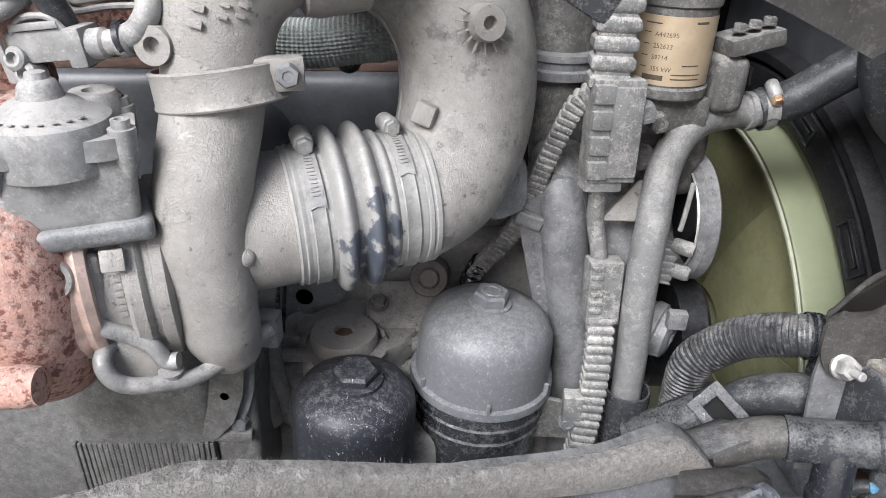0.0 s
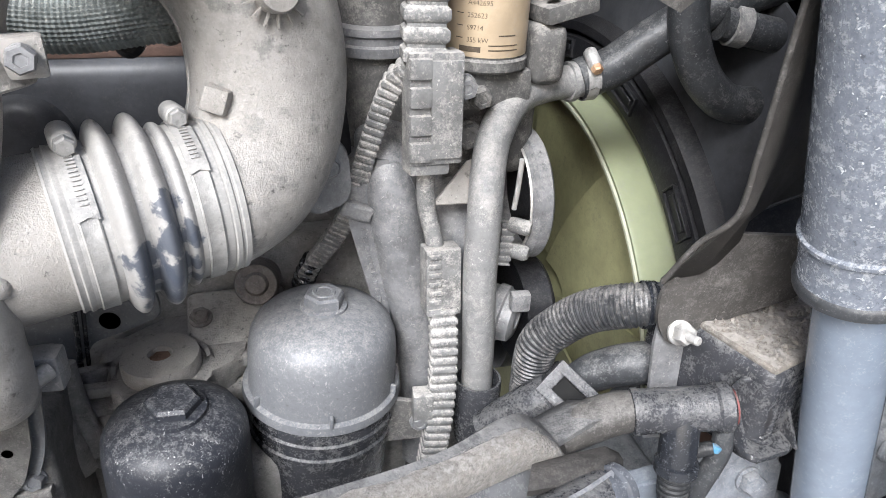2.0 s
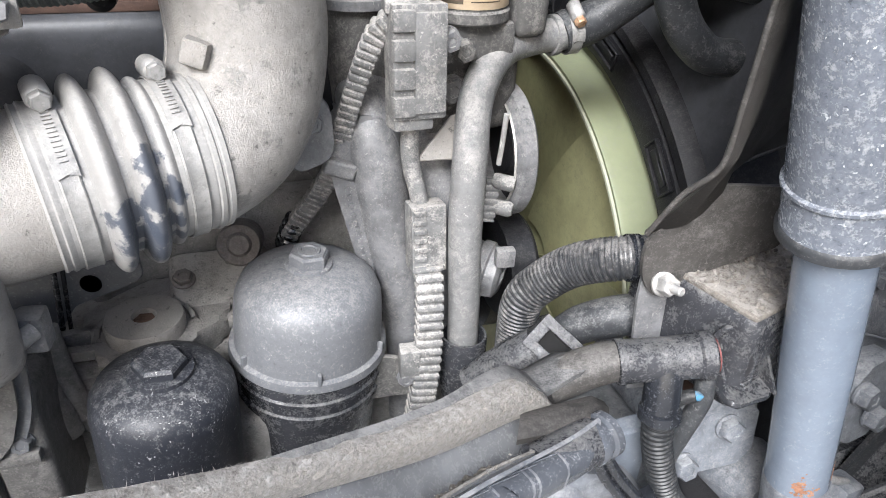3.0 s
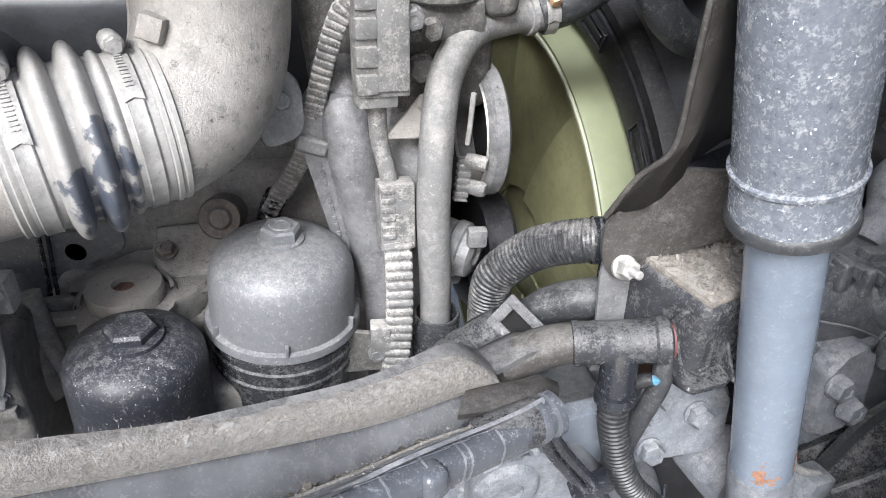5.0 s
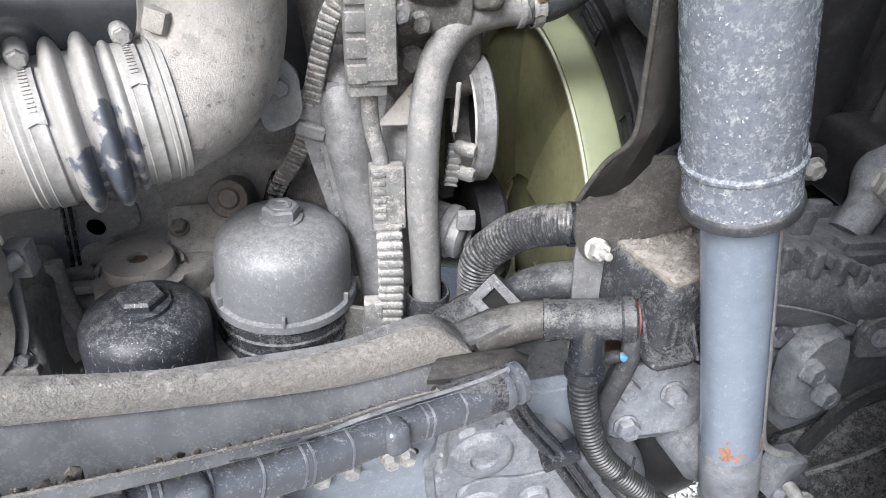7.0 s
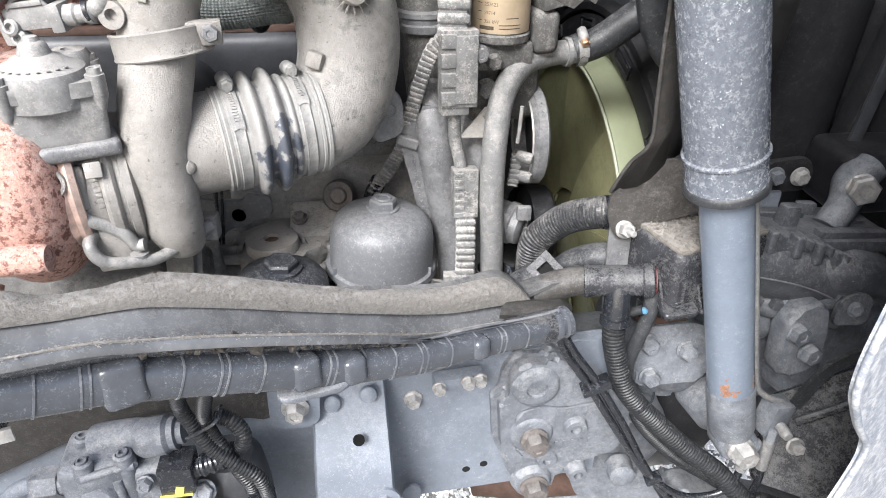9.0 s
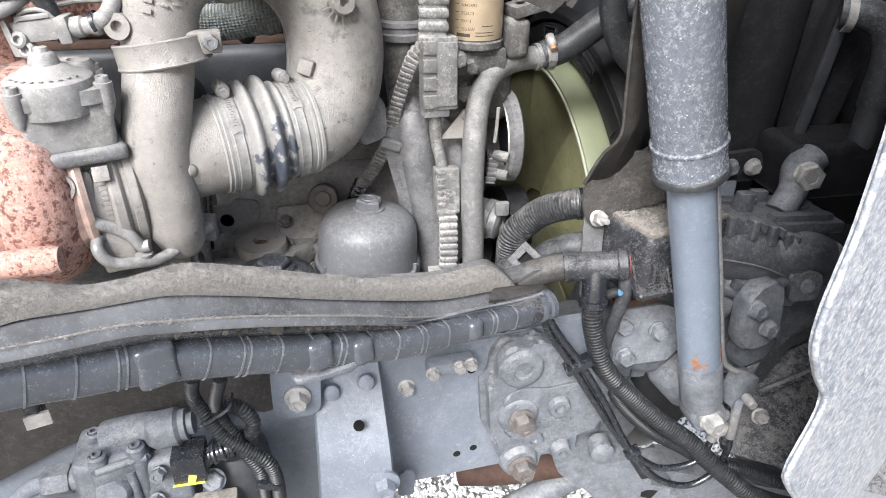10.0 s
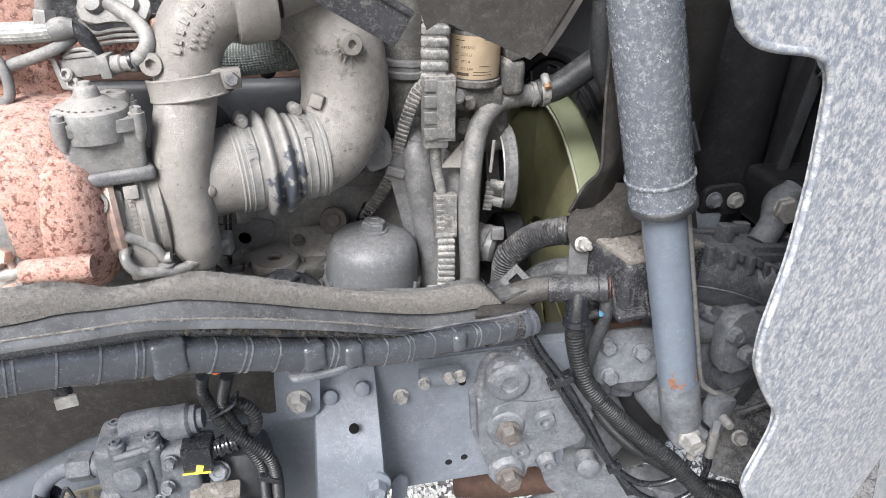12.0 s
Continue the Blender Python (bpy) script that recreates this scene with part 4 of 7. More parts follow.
part("compressor_volute", pipe([(-0.141, 0.486, 1.545), (-0.144, 0.476, 1.503), (-0.149, 0.459, 1.462), (-0.153, 0.449, 1.420), (-0.151, 0.446, 1.377), (-0.149, 0.446, 1.340), (-0.147, 0.454, 1.315), (-0.145, 0.468, 1.298)], [0.0365, 0.0360, 0.0355, 0.0342, 0.0332, 0.0312, 0.027, 0.019], 40, 8), CAST, turbo)
part("lug", lathe([(0.0085, -0.01), (0.0075, 0.006), (0.003, 0.009), (0.0, 0.009)], to_axis((-0.122, 0.444, 1.402), (0.9, -0.4, 0.1)), 20), CAST, turbo)
part("web", slab(rounded([(-0.008, -0.010), (0.004, -0.010), (0.010, 0.002), (0.002, 0.012), (-0.008, 0.004)], 0.003), 0.006, facing((-0.139, 0.437, 1.474), (0.2, -1, 0.2)), 0.002), CAST, turbo)
C0 = Vector((-0.232, 0.458, 1.374))
m = to_axis(C0, TURBO)
part("compressor_backplate", lathe([(0.0, -0.034), (0.062, -0.034), (0.0655, -0.031), (0.0655, 0.011), (0.072, 0.012), (0.0745, 0.015), (0.0745, 0.023), (0.072, 0.026), (0.0695, 0.027), (0.0695, 0.031), (0.0725, 0.032), (0.0725, 0.040), (0.066, 0.044), (0.0, 0.044)], m, 64), CAST, turbo, "grey cast bearing housing and back plate")
part("oil_port", lathe([(0.0155, -0.03), (0.0155, 0.006), (0.0140, 0.0085), (0.0105, 0.0085), (0.0095, -0.004), (0.0, -0.004)], to_axis((-0.235, 0.386, 1.409), (0.34, -0.88, 0.33)), 28), CAST, turbo)
part("port_pad", block((0.036, 0.046, 0.020), facing((-0.228, 0.402, 1.396), (0.34, -0.92, 0.2)), 0.006, 3), CAST, turbo)
part("drain_block", block((0.036, 0.050, 0.034), facing((-0.205, 0.418, 1.325), (0.34, -0.92, 0.1)), 0.006, 3), CAST, turbo)
part("raised_pad", block((0.016, 0.016, 0.006), facing((-0.198, 0.400, 1.418), (0.34, -0.86, 0.36)), 0.002), CAST, turbo)
m2 = to_axis((-0.249, 0.452, 1.384), TURBO)
part("clamp_ring", lathe([(0.058, -0.014), (0.0755, -0.013), (0.0795, -0.007), (0.0755, -0.001), (0.0785, 0.004), (0.0755, 0.010), (0.058, 0.011)], m2, 64), COPPER, turbo, "pale heat-tinted clamp ring")
m3 = to_axis((-0.318, 0.455, 1.402), TURBO)
part("turbine_housing", lathe([(0.0, 0.060), (0.070, 0.058), (0.080, 0.052), (0.098, 0.046), (0.110, 0.034), (0.1145, 0.010), (0.1145, -0.018), (0.108, -0.038), (0.095, -0.050), (0.08, -0.056), (0.0, -0.06)], m3, 72), RUSTY, turbo, "flaking rust-red cast turbine housing")
part("turbine_inlet", block((0.13, 0.12, 0.24), Matrix.Translation((-0.362, 0.505, 1.55)) @ Matrix.Rotation(0.42, 4, "Z"), 0.02, 3), RUSTY, turbo, "rust-red inlet casting")
T1 = Vector((0.398, -0.917, 0))
SC = Vector((-0.318, 0.455, 1.402)) + TURBO * 0.022
part("turbine_scroll", pipe([SC + (T1 * math.cos(a) + UP * math.sin(a)) * 0.084 for a in [radians(38 - 14 * k) for k in range(15)]], [0.030, 0.036, 0.040, 0.043, 0.045, 0.047, 0.049, 0.050, 0.050, 0.050, 0.050, 0.05, 0.05, 0.05, 0.05], 32, 5), RUSTY, turbo, "flaking scroll casting")
part("inlet_flange", block((0.15, 0.14, 0.022), Matrix.Translation((-0.352, 0.475, 1.497)) @ Matrix.Rotation(0.42, 4, "Z") @ Matrix.Rotation(-0.08, 4, "Y"), 0.006), RUSTY, turbo)
part("clamp_boss", lathe([(0.0, -0.036), (0.011, -0.036), (0.0135, -0.032), (0.0150, 0.030), (0.013, 0.040), (0.0, 0.042)], to_axis((-0.272, 0.341, 1.350), (0.95, 0.10, 0.03)), 24), RUSTY, turbo)


# actuator on the turbocharger
BODY_GREY = grime("dusty_grey_moulding", (0.19, 0.188, 0.184), 0.38, 0.0, dust=(0.40, 0.38, 0.355), cover=0.5, lie=0.7, flecks=0.4, bump=0.2)
act = thing("turbo_actuator", (-0.21, 0.415, 1.43), "dusty dark actuator box with a domed cap and connector", "actuator")
am = Matrix.Translation((-0.228, 0.424, 1.434)) @ Matrix.Rotation(0.46, 4, "Z")
part("base_plate", block((0.094, 0.074, 0.016), am @ Matrix.Translation((0, 0, 0.003)), 0.006, 3), CAST_GREY, act, "pale dusty base plate")
part("body", block((0.080, 0.062, 0.060), am @ Matrix.Translation((0, 0, 0.036)), 0.009, 4, taper=1.08), BODY_GREY, act, "dusty grey moulded body")
part("cover_plate", slab(rounded([(-0.046, -0.036), (0.030, -0.038), (0.046, -0.028), (0.046, 0.028), (0.02, 0.046), (-0.03, 0.036)], 0.012), 0.014, am @ Matrix.Translation((0, 0, 0.056)), 0.003), BODY_GREY, act, "dusty cover plate")
part("cover", lathe([(0.0405, 0.046), (0.0415, 0.072), (0.0395, 0.078), (0.034, 0.0815), (0.027, 0.0835), (0.022, 0.088), (0.0165, 0.0905), (0.0145, 0.0915), (0.0125, 0.098), (0.0105, 0.1015), (0.0075, 0.103), (0.006, 0.107), (0.0, 0.108)], am @ Matrix.Translation((-0.006, -0.002, 0)), 48), BODY_GREY, act, "dusty domed cap")
for k in range(9):
    a = radians(200 + 14 * k)
    part("letter_bar", block((0.0034, 0.0012, 0.0045), am @ Matrix.Translation((-0.006 + 0.0330 * math.cos(a), -0.002 + 0.0330 * math.sin(a), 0.0822)) @ Matrix.Rotation(a + 1.57, 4, "Z") @ Matrix.Rotation(1.2, 4, "X"), 0.0005), CAST, act)
for x, y in ((0.038, -0.028), (0.038, 0.026), (-0.040, -0.030), (0.012, 0.034)):
    scr = part("screw_boss", lathe([(0.0040, 0.040), (0.0085, 0.054), (0.0088, 0.074), (0.0, 0.074)], am @ Matrix.Translation((x, y, 0)), 18), BODY_GREY, act)
    part("screw", lathe([(0.006, 0.074), (0.006, 0.080), (0.0035, 0.080), (0.003, 0.077), (0.0, 0.077)], am @ Matrix.Translation((x, y, 0)), 16), STEEL, scr)
part("side_lobe", lathe([(0.018, 0.04), (0.018, 0.082), (0.015, 0.086), (0.007, 0.086), (0.006, 0.078), (0.0, 0.078)], am @ Matrix.Translation((0.022, 0.026, 0)), 28), BODY_GREY, act)
plug_body = part("connector", block((0.044, 0.024, 0.022), Matrix.Translation((-0.247, 0.462, 1.549)) @ Matrix.Rotation(-0.12, 4, "Y"), 0.004), BODY_GREY, act, "dusty grey wiring plug")
part("latch", block((0.034, 0.016, 0.005), Matrix.Translation((-0.246, 0.456, 1.5625)) @ Matrix.Rotation(-0.12, 4, "Y"), 0.0015), BODY_GREY, plug_body)
part("latch_loop", pipe([(-0.264, 0.452, 1.556), (-0.254, 0.450, 1.567), (-0.236, 0.450, 1.569), (-0.226, 0.452, 1.560)], 0.0022, 8), BODY_GREY, plug_body)
for x, z in ((-0.262, 1.540), (-0.257, 1.530)):
    part("plug_lug", lathe([(0.008, -0.008), (0.008, 0.006), (0.006, 0.008), (0.004, 0.008), (0.003, 0.003), (0, 0.003)], to_axis((x, 0.452, z), (-0.1, -0.9, 0.3)), 18), BODY_GREY, plug_body)
part("collar", block((0.013, 0.026, 0.026), Matrix.Translation((-0.219, 0.458, 1.550)) @ Matrix.Rotation(-0.12, 4, "Y"), 0.003), BODY_GREY, act)
part("plug_sleeve", lathe([(0.010, 0.0), (0.0105, 0.010), (0.0085, 0.012), (0.0085, 0.018), (0.0105, 0.020), (0.0105, 0.026), (0.008, 0.028)], to_axis((-0.213, 0.457, 1.551), (1, 0, 0.12)), 20), BODY_GREY, act)
part("cable_tie", lathe([(0.0110, -0.002), (0.0118, -0.002), (0.0118, 0.002), (0.0110, 0.002)], to_axis((-0.190, 0.457, 1.556), (1, 0, 0.25)), 20, closed=True), PLASTIC, act)
part("cable", pipe([(-0.192, 0.457, 1.555), (-0.180, 0.457, 1.561), (-0.172, 0.460, 1.574), (-0.177, 0.470, 1.588), (-0.196, 0.485, 1.600), (-0.222, 0.50, 1.612)], 0.0085, 16), BODY_GREY, act)
part("upright_tab", ribbon([[(-0.276, 0.447, 1.560), (-0.270, 0.445, 1.560)], [(-0.274, 0.447, 1.545), (-0.267, 0.445, 1.545)], [(-0.270, 0.447, 1.525), (-0.262, 0.445, 1.525)]], 0.003, (0, 1, 0)), BODY_GREY, act)

# outlet elbow above the band clamp
pel = thing("outlet_elbow", (-0.138, 0.485, 1.53), "pale grey cast outlet elbow with raised lettering", "outlet elbow")
part("elbow_tube", pipe([(-0.138, 0.486, 1.530), (-0.137, 0.489, 1.560), (-0.125, 0.498, 1.590), (-0.095, 0.515, 1.615), (-0.055, 0.535, 1.628)], [0.038, 0.040, 0.042, 0.043, 0.043], 40, 8), CAST, pel)
part("collar", lathe([(0.040, 0), (0.049, 0.003), (0.052, 0.012), (0.052, 0.048), (0.047, 0.050), (0.040, 0.050)], to_axis((-0.092, 0.517, 1.612), (0.90, 0.40, 0.12)), 40), CAST, pel)
part("next_pipe", pipe([(-0.045, 0.54, 1.63), (0.0, 0.56, 1.645), (0.05, 0.58, 1.66)], 0.042, 32), CAST, pel)
part("ear", lathe([(0.013, -0.01), (0.013, 0.01), (0.006, 0.01), (0.0055, 0.002), (0.0, 0.002)], to_axis((-0.168, 0.460, 1.552), (-0.1, -1, 0.1)), 24), CAST, pel)
band = thing("band_clamp", (-0.138, 0.485, 1.51), "wide pale steel band clamp with a bolt", "band clamp")
bw = Vector((-0.13, 0.10, 1)).normalized()
part("band", lathe([(0.0455, -0.0135), (0.0478, -0.0135), (0.0488, -0.012), (0.0478, -0.009), (0.0478, 0.009), (0.0488, 0.012), (0.0478, 0.0135), (0.0455, 0.0135), (0.0455, 0.006), (0.0455, -0.006)], to_axis((-0.139, 0.486, 1.521), bw), 56, closed=True), CAST, band)
part("lug", block((0.036, 0.014, 0.024), Matrix.Translation((-0.094, 0.476, 1.532)) @ Matrix.Rotation(0.35, 4, "Z"), 0.003), CAST, band)
part("bolt", bolt((-0.086, 0.470, 1.533), (0.3, -0.95, 0.1), 0.0075, 0.010, 1.1), CAST_GREY, band)

# ---- pump column ----
col = thing("coolant_pump_housing", (0.14, 0.66, 1.05), "grey cast iron coolant pump housing, tall and tapered", "pump housing")
part("column", slab(rounded([(0.094, 1.384), (0.112, 1.402), (0.146, 1.400), (0.160, 1.372), (0.172, 1.28), (0.186, 1.19), (0.190, 1.02), (0.150, 1.02), (0.142, 1.16), (0.124, 1.225), (0.096, 1.338)], 0.012), 0.06, facing((0, 0.700, 0), (0, -1, 0)), 0.014), CAST_GREY, col)
part("front_ridge", pipe([(0.130, 0.692, 1.430), (0.131, 0.674, 1.400), (0.135, 0.659, 1.374), (0.140, 0.650, 1.345), (0.147, 0.648, 1.30), (0.156, 0.646, 1.25), (0.166, 0.645, 1.19), (0.171, 0.647, 1.12), (0.173, 0.649, 1.03)], [0.024, 0.027, 0.028, 0.026, 0.025, 0.024, 0.024, 0.025, 0.025], 32, 8), CAST_GREY, col)
part("shoulder", pipe([(0.098, 0.668, 1.352), (0.110, 0.660, 1.378), (0.130, 0.664, 1.390), (0.152, 0.675, 1.388)], [0.010, 0.016, 0.022, 0.018], 24, 8), CAST_GREY, col)
part("side_body", pipe([(0.205, 0.690, 1.375), (0.203, 0.675, 1.34), (0.200, 0.664, 1.29), (0.197, 0.655, 1.22), (0.195, 0.65, 1.12)], [0.026, 0.034, 0.034, 0.030, 0.028], 28, 8), CAST_GREY, col)
for j, (x0, n) in enumerate(((0.110, 9), (0.1195, 11))):
    for k in range(n):
        at = Vector((x0 + 0.0185 * k / 10, 0.6395, 1.330 - 0.0098 * k))
        part("letter_bar", block((0.0040, 0.0062 if (k + j) % 3 else 0.0040, 0.0030), facing(at, (0, -1, 0)) @ Matrix.Rotation(0.2, 4, "Z"), 0.0006), CAST_GREY, col)
part("cast_tab", block((0.030, 0.016, 0.016), Matrix.Translation((0.104, 0.640, 1.352)) @ Matrix.Rotation(0.35, 4, "Y"), 0.004, 3), CAST_GREY, col)
part("upper_pipe", pipe([(0.122, 0.700, 1.72), (0.122, 0.700, 1.60), (0.124, 0.698, 1.50), (0.132, 0.692, 1.40)], [0.036, 0.034, 0.033, 0.03], 32, 6), DARK_CAST, col)
part("pipe_ring", lathe([(0.034, -0.014), (0.042, -0.012), (0.042, -0.004), (0.039, -0.002), (0.039, 0.004), (0.042, 0.006), (0.042, 0.012), (0.034, 0.014)], Matrix.Translation((0.124, 0.698, 1.500)), 40), CAST_GREY, col)
part("volute", lathe([(0.0, -0.05), (0.045, -0.05), (0.052, -0.035), (0.052, 0.0), (0.045, 0.012), (0.0, 0.015)], to_axis((0.215, 0.705, 1.33), AX), 40), CAST_GREY, col)

# pulley by the fan
pul = thing("belt_pulley", (0.29, 0.71, 1.26), "silver-grey belt pulley with a bright rim", "pulley")
m = to_axis((0.265, 0.690, 1.342), AX)
part("pulley_rim", lathe([(0.058, 0.002), (0.0625, 0.0), (0.0665, 0.004), (0.0690, 0.006), (0.0695, 0.018), (0.066, 0.021), (0.058, 0.021)], m, 64, closed=True), CAST_GREY, pul)
part("bright_rim", lathe([(0.0585, -0.001), (0.0605, -0.002), (0.0615, 0.000), (0.0590, 0.002)], m, 64, closed=True), BRIGHT, pul)
part("pulley_face", lathe([(0.0578, 0.020), (0.03, 0.024), (0.025, 0.012), (0.0, 0.012)], m, 40), LINER, pul)
low_p = thing("idler_pulley", (0.30, 0.72, 1.11), "dark grey idler pulley", "pulley")
part("pulley_rim", lathe([(0.0, 0.0), (0.045, -0.002), (0.060, 0.0), (0.062, 0.03), (0.058, 0.035), (0.0, 0.035)], to_axis((0.283, 0.71, 1.185), AX), 48), SHROUD, low_p)
part("hub_cap", lathe([(0.0, -0.012), (0.016, -0.012), (0.022, -0.004), (0.022, 0.0)], to_axis((0.283, 0.71, 1.185), AX), 28), CAST_GREY, low_p)

# ---- engine body behind ----
eng = thing("engine_block", (-0.2, 0.95, 0.75), "dark dusty engine block and head behind the pipes", "engine")
part("crankcase", block((1.1, 0.45, 0.55), Matrix.Translation((-0.33, 0.955, 1.02)) @ Matrix.Rotation(TRUCK, 4, "Z"), 0.02, 3), COOLER, eng)
part("side_casting", block((0.34, 0.05, 0.20), Matrix.Translation((0.0, 0.755, 1.175)) @ Matrix.Rotation(TRUCK, 4, "Z"), 0.02, 3), MID_CAST, eng, "dusty pale flank")
part("cylinder_head", block((1.1, 0.42, 0.165), Matrix.Translation((-0.38, 0.955, 1.376)) @ Matrix.Rotation(TRUCK, 4, "Z"), 0.026, 5), COVER_DARK, eng)
part("gasket", block((1.10, 0.400, 0.010), Matrix.Translation((-0.38, 0.957, 1.462)) @ Matrix.Rotation(TRUCK, 4, "Z"), 0.002), BROWN, eng, "brownish gasket line")
part("rocker_cover", block((1.08, 0.40, 0.16), Matrix.Translation((-0.38, 0.965, 1.546)) @ Matrix.Rotation(TRUCK, 4, "Z"), 0.02, 3), PLASTIC_DUSTY, eng)
part("round_cover", lathe([(0.0, 0.012), (0.030, 0.011), (0.040, 0.006), (0.043, 0.0), (0.046, -0.004)], to_axis((-0.205, 0.735, 1.388), (0, -1, 0.1)), 36), COVER_DARK, eng, "round smooth cover")
part("timing_case", block((0.12, 0.40, 0.75), Matrix.Translation((0.17, 0.93, 1.20)) @ Matrix.Rotation(TRUCK, 4, "Z"), 0.02, 3), DARK_CAST, eng)

# ---- casting and conduits at the end of the rail ----
cst = thing("front_casting", on_rail(0.09, 0.0, 0.93), "grey cast steel bracket with bolts on the frame rail", "casting")
CAST_O = [(0.026, 1.027), (0.020, 1.102), (0.030, 1.112), (0.033, 1.142), (0.046, 1.162), (0.079, 1.160), (0.086, 1.168), (0.103, 1.161), (0.122, 1.144), (0.150, 1.129), (0.200, 1.06), (0.192, 1.003), (0.153, 0.990), (0.106, 0.972), (0.100, 0.934), (0.069, 0.933), (0.049, 0.964), (0.038, 0.999)]
part("casting_foot", slab(rounded([(s * 1.04 - 0.009, 1.05 + (z - 1.05) * 1.03) for s, z in CAST_O], 0.012), 0.014, facing(on_rail(0, -0.006, 0)), 0.004), AXLE, cst)
part("casting_body", slab(rounded(CAST_O, 0.010), 0.020, facing(on_rail(0, 0.006, 0)), 0.005), AXLE, cst)
part("casting_pad", slab(rounded([(0.046, 1.012), (0.040, 1.085), (0.070, 1.096), (0.105, 1.088), (0.150, 1.095), (0.185, 1.055), (0.180, 1.012), (0.11, 0.990)], 0.012), 0.006, facing(on_rail(0, 0.024, 0)), 0.004), AXLE, cst)
part("casting_root", block((0.20, 0.14, 0.16), Matrix.Translation(on_rail(0.115, -0.075, 1.03)) @ Matrix.Rotation(TRUCK, 4, "Z"), 0.015, 3), AXLE, cst)
for s, z, r, h, hole in ((0.064, 1.127, 0.027, 0.006, 0.36), (0.064, 1.049, 0.026, 0.008, 0.0), (0.120, 1.057, 0.015, 0.012, 0.35), (0.132, 0.973, 0.013, 0.014, 0.35), (0.072, 0.960, 0.024, 0.009, 0.0), (0.088, 1.003, 0.013, 0.010, 0.0)):
    part("boss", lathe([(r * 1.2, -0.004), (r * 1.05, h * 0.7), (r * 0.92, h), (r * max(hole, 0.5), h), (r * max(hole, 0.48), h * 0.3), (0, h * 0.3)], to_axis(on_rail(s, 0.026, z), OUT), 28), AXLE, cst)
for s, z, r in ((0.066, 1.046, 0.0135), (0.073, 0.957, 0.0145)):
    part("bolt", bolt(on_rail(s, 0.034, z), OUT, r, 0.018, 1.35), BOLT_BROWN, cst, "brownish dusty hexagon bolt")
for k in range(9):
    part("letter_bar", block((0.0045, 0.007, 0.002), facing(on_rail(0.098 + 0.011 * (k % 5), 0.0255 if k > 4 else 0.031, 1.030 if k < 5 else 1.104)) , 0.0006), AXLE, cst)


axle = thing("steering_gear", (0.47, 0.55, 0.98), "dust-caked grey steering gear housing with flange bolts", "steering gear")
part("housing", lathe([(0.0, 0.060), (0.035, 0.058), (0.050, 0.048), (0.058, 0.030), (0.072, 0.026), (0.076, 0.018), (0.074, -0.10), (0.0, -0.10)], to_axis((0.478, 0.555, 1.072), (0.10, -0.97, 0.12)), 40), AXLE, axle)
part("neck", pipe([(0.42, 0.56, 1.150), (0.47, 0.55, 1.150), (0.54, 0.545, 1.145), (0.60, 0.54, 1.13)], [0.030, 0.034, 0.034, 0.030], 24), AXLE, axle)
part("flange", slab(rounded([(-0.055, -0.045), (0.05, -0.04), (0.055, 0.03), (0.03, 0.045), (-0.045, 0.04)], 0.015), 0.022, facing((0.452, 0.495, 1.115), (0.05, -1, 0.25)), 0.004), AXLE, axle)
for x, z in ((-0.035, 0.018), (0.018, 0.006), (-0.03, -0.03)):
    part("bolt", bolt(facing((0.452, 0.495, 1.115), (0.05, -1, 0.25)) @ Vector((x, z, 0.022)), (0.05, -1, 0.25), 0.011, 0.012, 1.3), AXLE, axle)
part("rusty_pad", block((0.07, 0.03, 0.012), Matrix.Translation((0.435, 0.500, 1.168)) @ Matrix.Rotation(0.2, 4, "Z"), 0.003), BROWN, axle, "rust-brown strip")
part("lower_boss", lathe([(0.0, 0.05), (0.030, 0.048), (0.040, 0.035), (0.044, -0.08), (0.0, -0.08)], to_axis((0.535, 0.51, 1.02), (0.2, -0.95, 0.0)), 28), AXLE, axle)
part("sump", lathe([(0.0, 0.08), (0.06, 0.075), (0.09, 0.05), (0.10, 0.0), (0.08, -0.08), (0.0, -0.1)], to_axis((0.40, 0.56, 0.93), (0.05, -0.98, -0.1)), 36), AXLE, axle, "rounded dusty cover")
part("drop_arm", block((0.30, 0.06, 0.058), Matrix.Translation((0.50, 0.62, 0.83)) @ Matrix.Rotation(0.15, 4, "Z") @ Matrix.Rotation(-0.1, 4, "Y"), 0.02, 3), AXLE, axle)
low = thing("suspension_casting", (0.36, 0.48, 0.70), "blue-grey cast suspension bracket below the frame rail", "casting")
part("gusset", slab(rounded([(0.331, 0.92), (0.362, 0.936), (0.44, 0.925), (0.489, 0.843), (0.548, 0.823), (0.55, 0.733), (0.453, 0.757), (0.399, 0.833), (0.364, 0.865), (0.346, 0.879)], 0.012), 0.05, facing((0, 0.500, 0), (0, -1, 0)), 0.010), AXLE, low)
part("boss", lathe([(0.020, -0.02), (0.018, 0.004), (0.014, 0.007), (0.0, 0.007)], to_axis((0.405, 0.44, 0.93), (0, -1, 0.1)), 28), AXLE, low)
part("lower_web", slab(rounded([(0.497, 0.809), (0.527, 0.835), (0.603, 0.81), (0.799, 0.751), (0.825, 0.661), (0.536, 0.684)], 0.015), 0.06, facing((0, 0.545, 0), (0, -1, 0)), 0.010), AXLE, low)
# disc that colours in the shade of a gap
part("opening", lathe([(0.016, 0.0), (0.0, 0.0005)], to_axis((0.5, 0.45, 0.824), (0, -1, 0.1)), 5), HOLE_SHADE, low, "flat disc coloured dark for the shade in a gap")
horn = thing("dark_tube", (0.30, 0.58, 0.80), "brownish dark steel tube behind the frame rail", "tube")
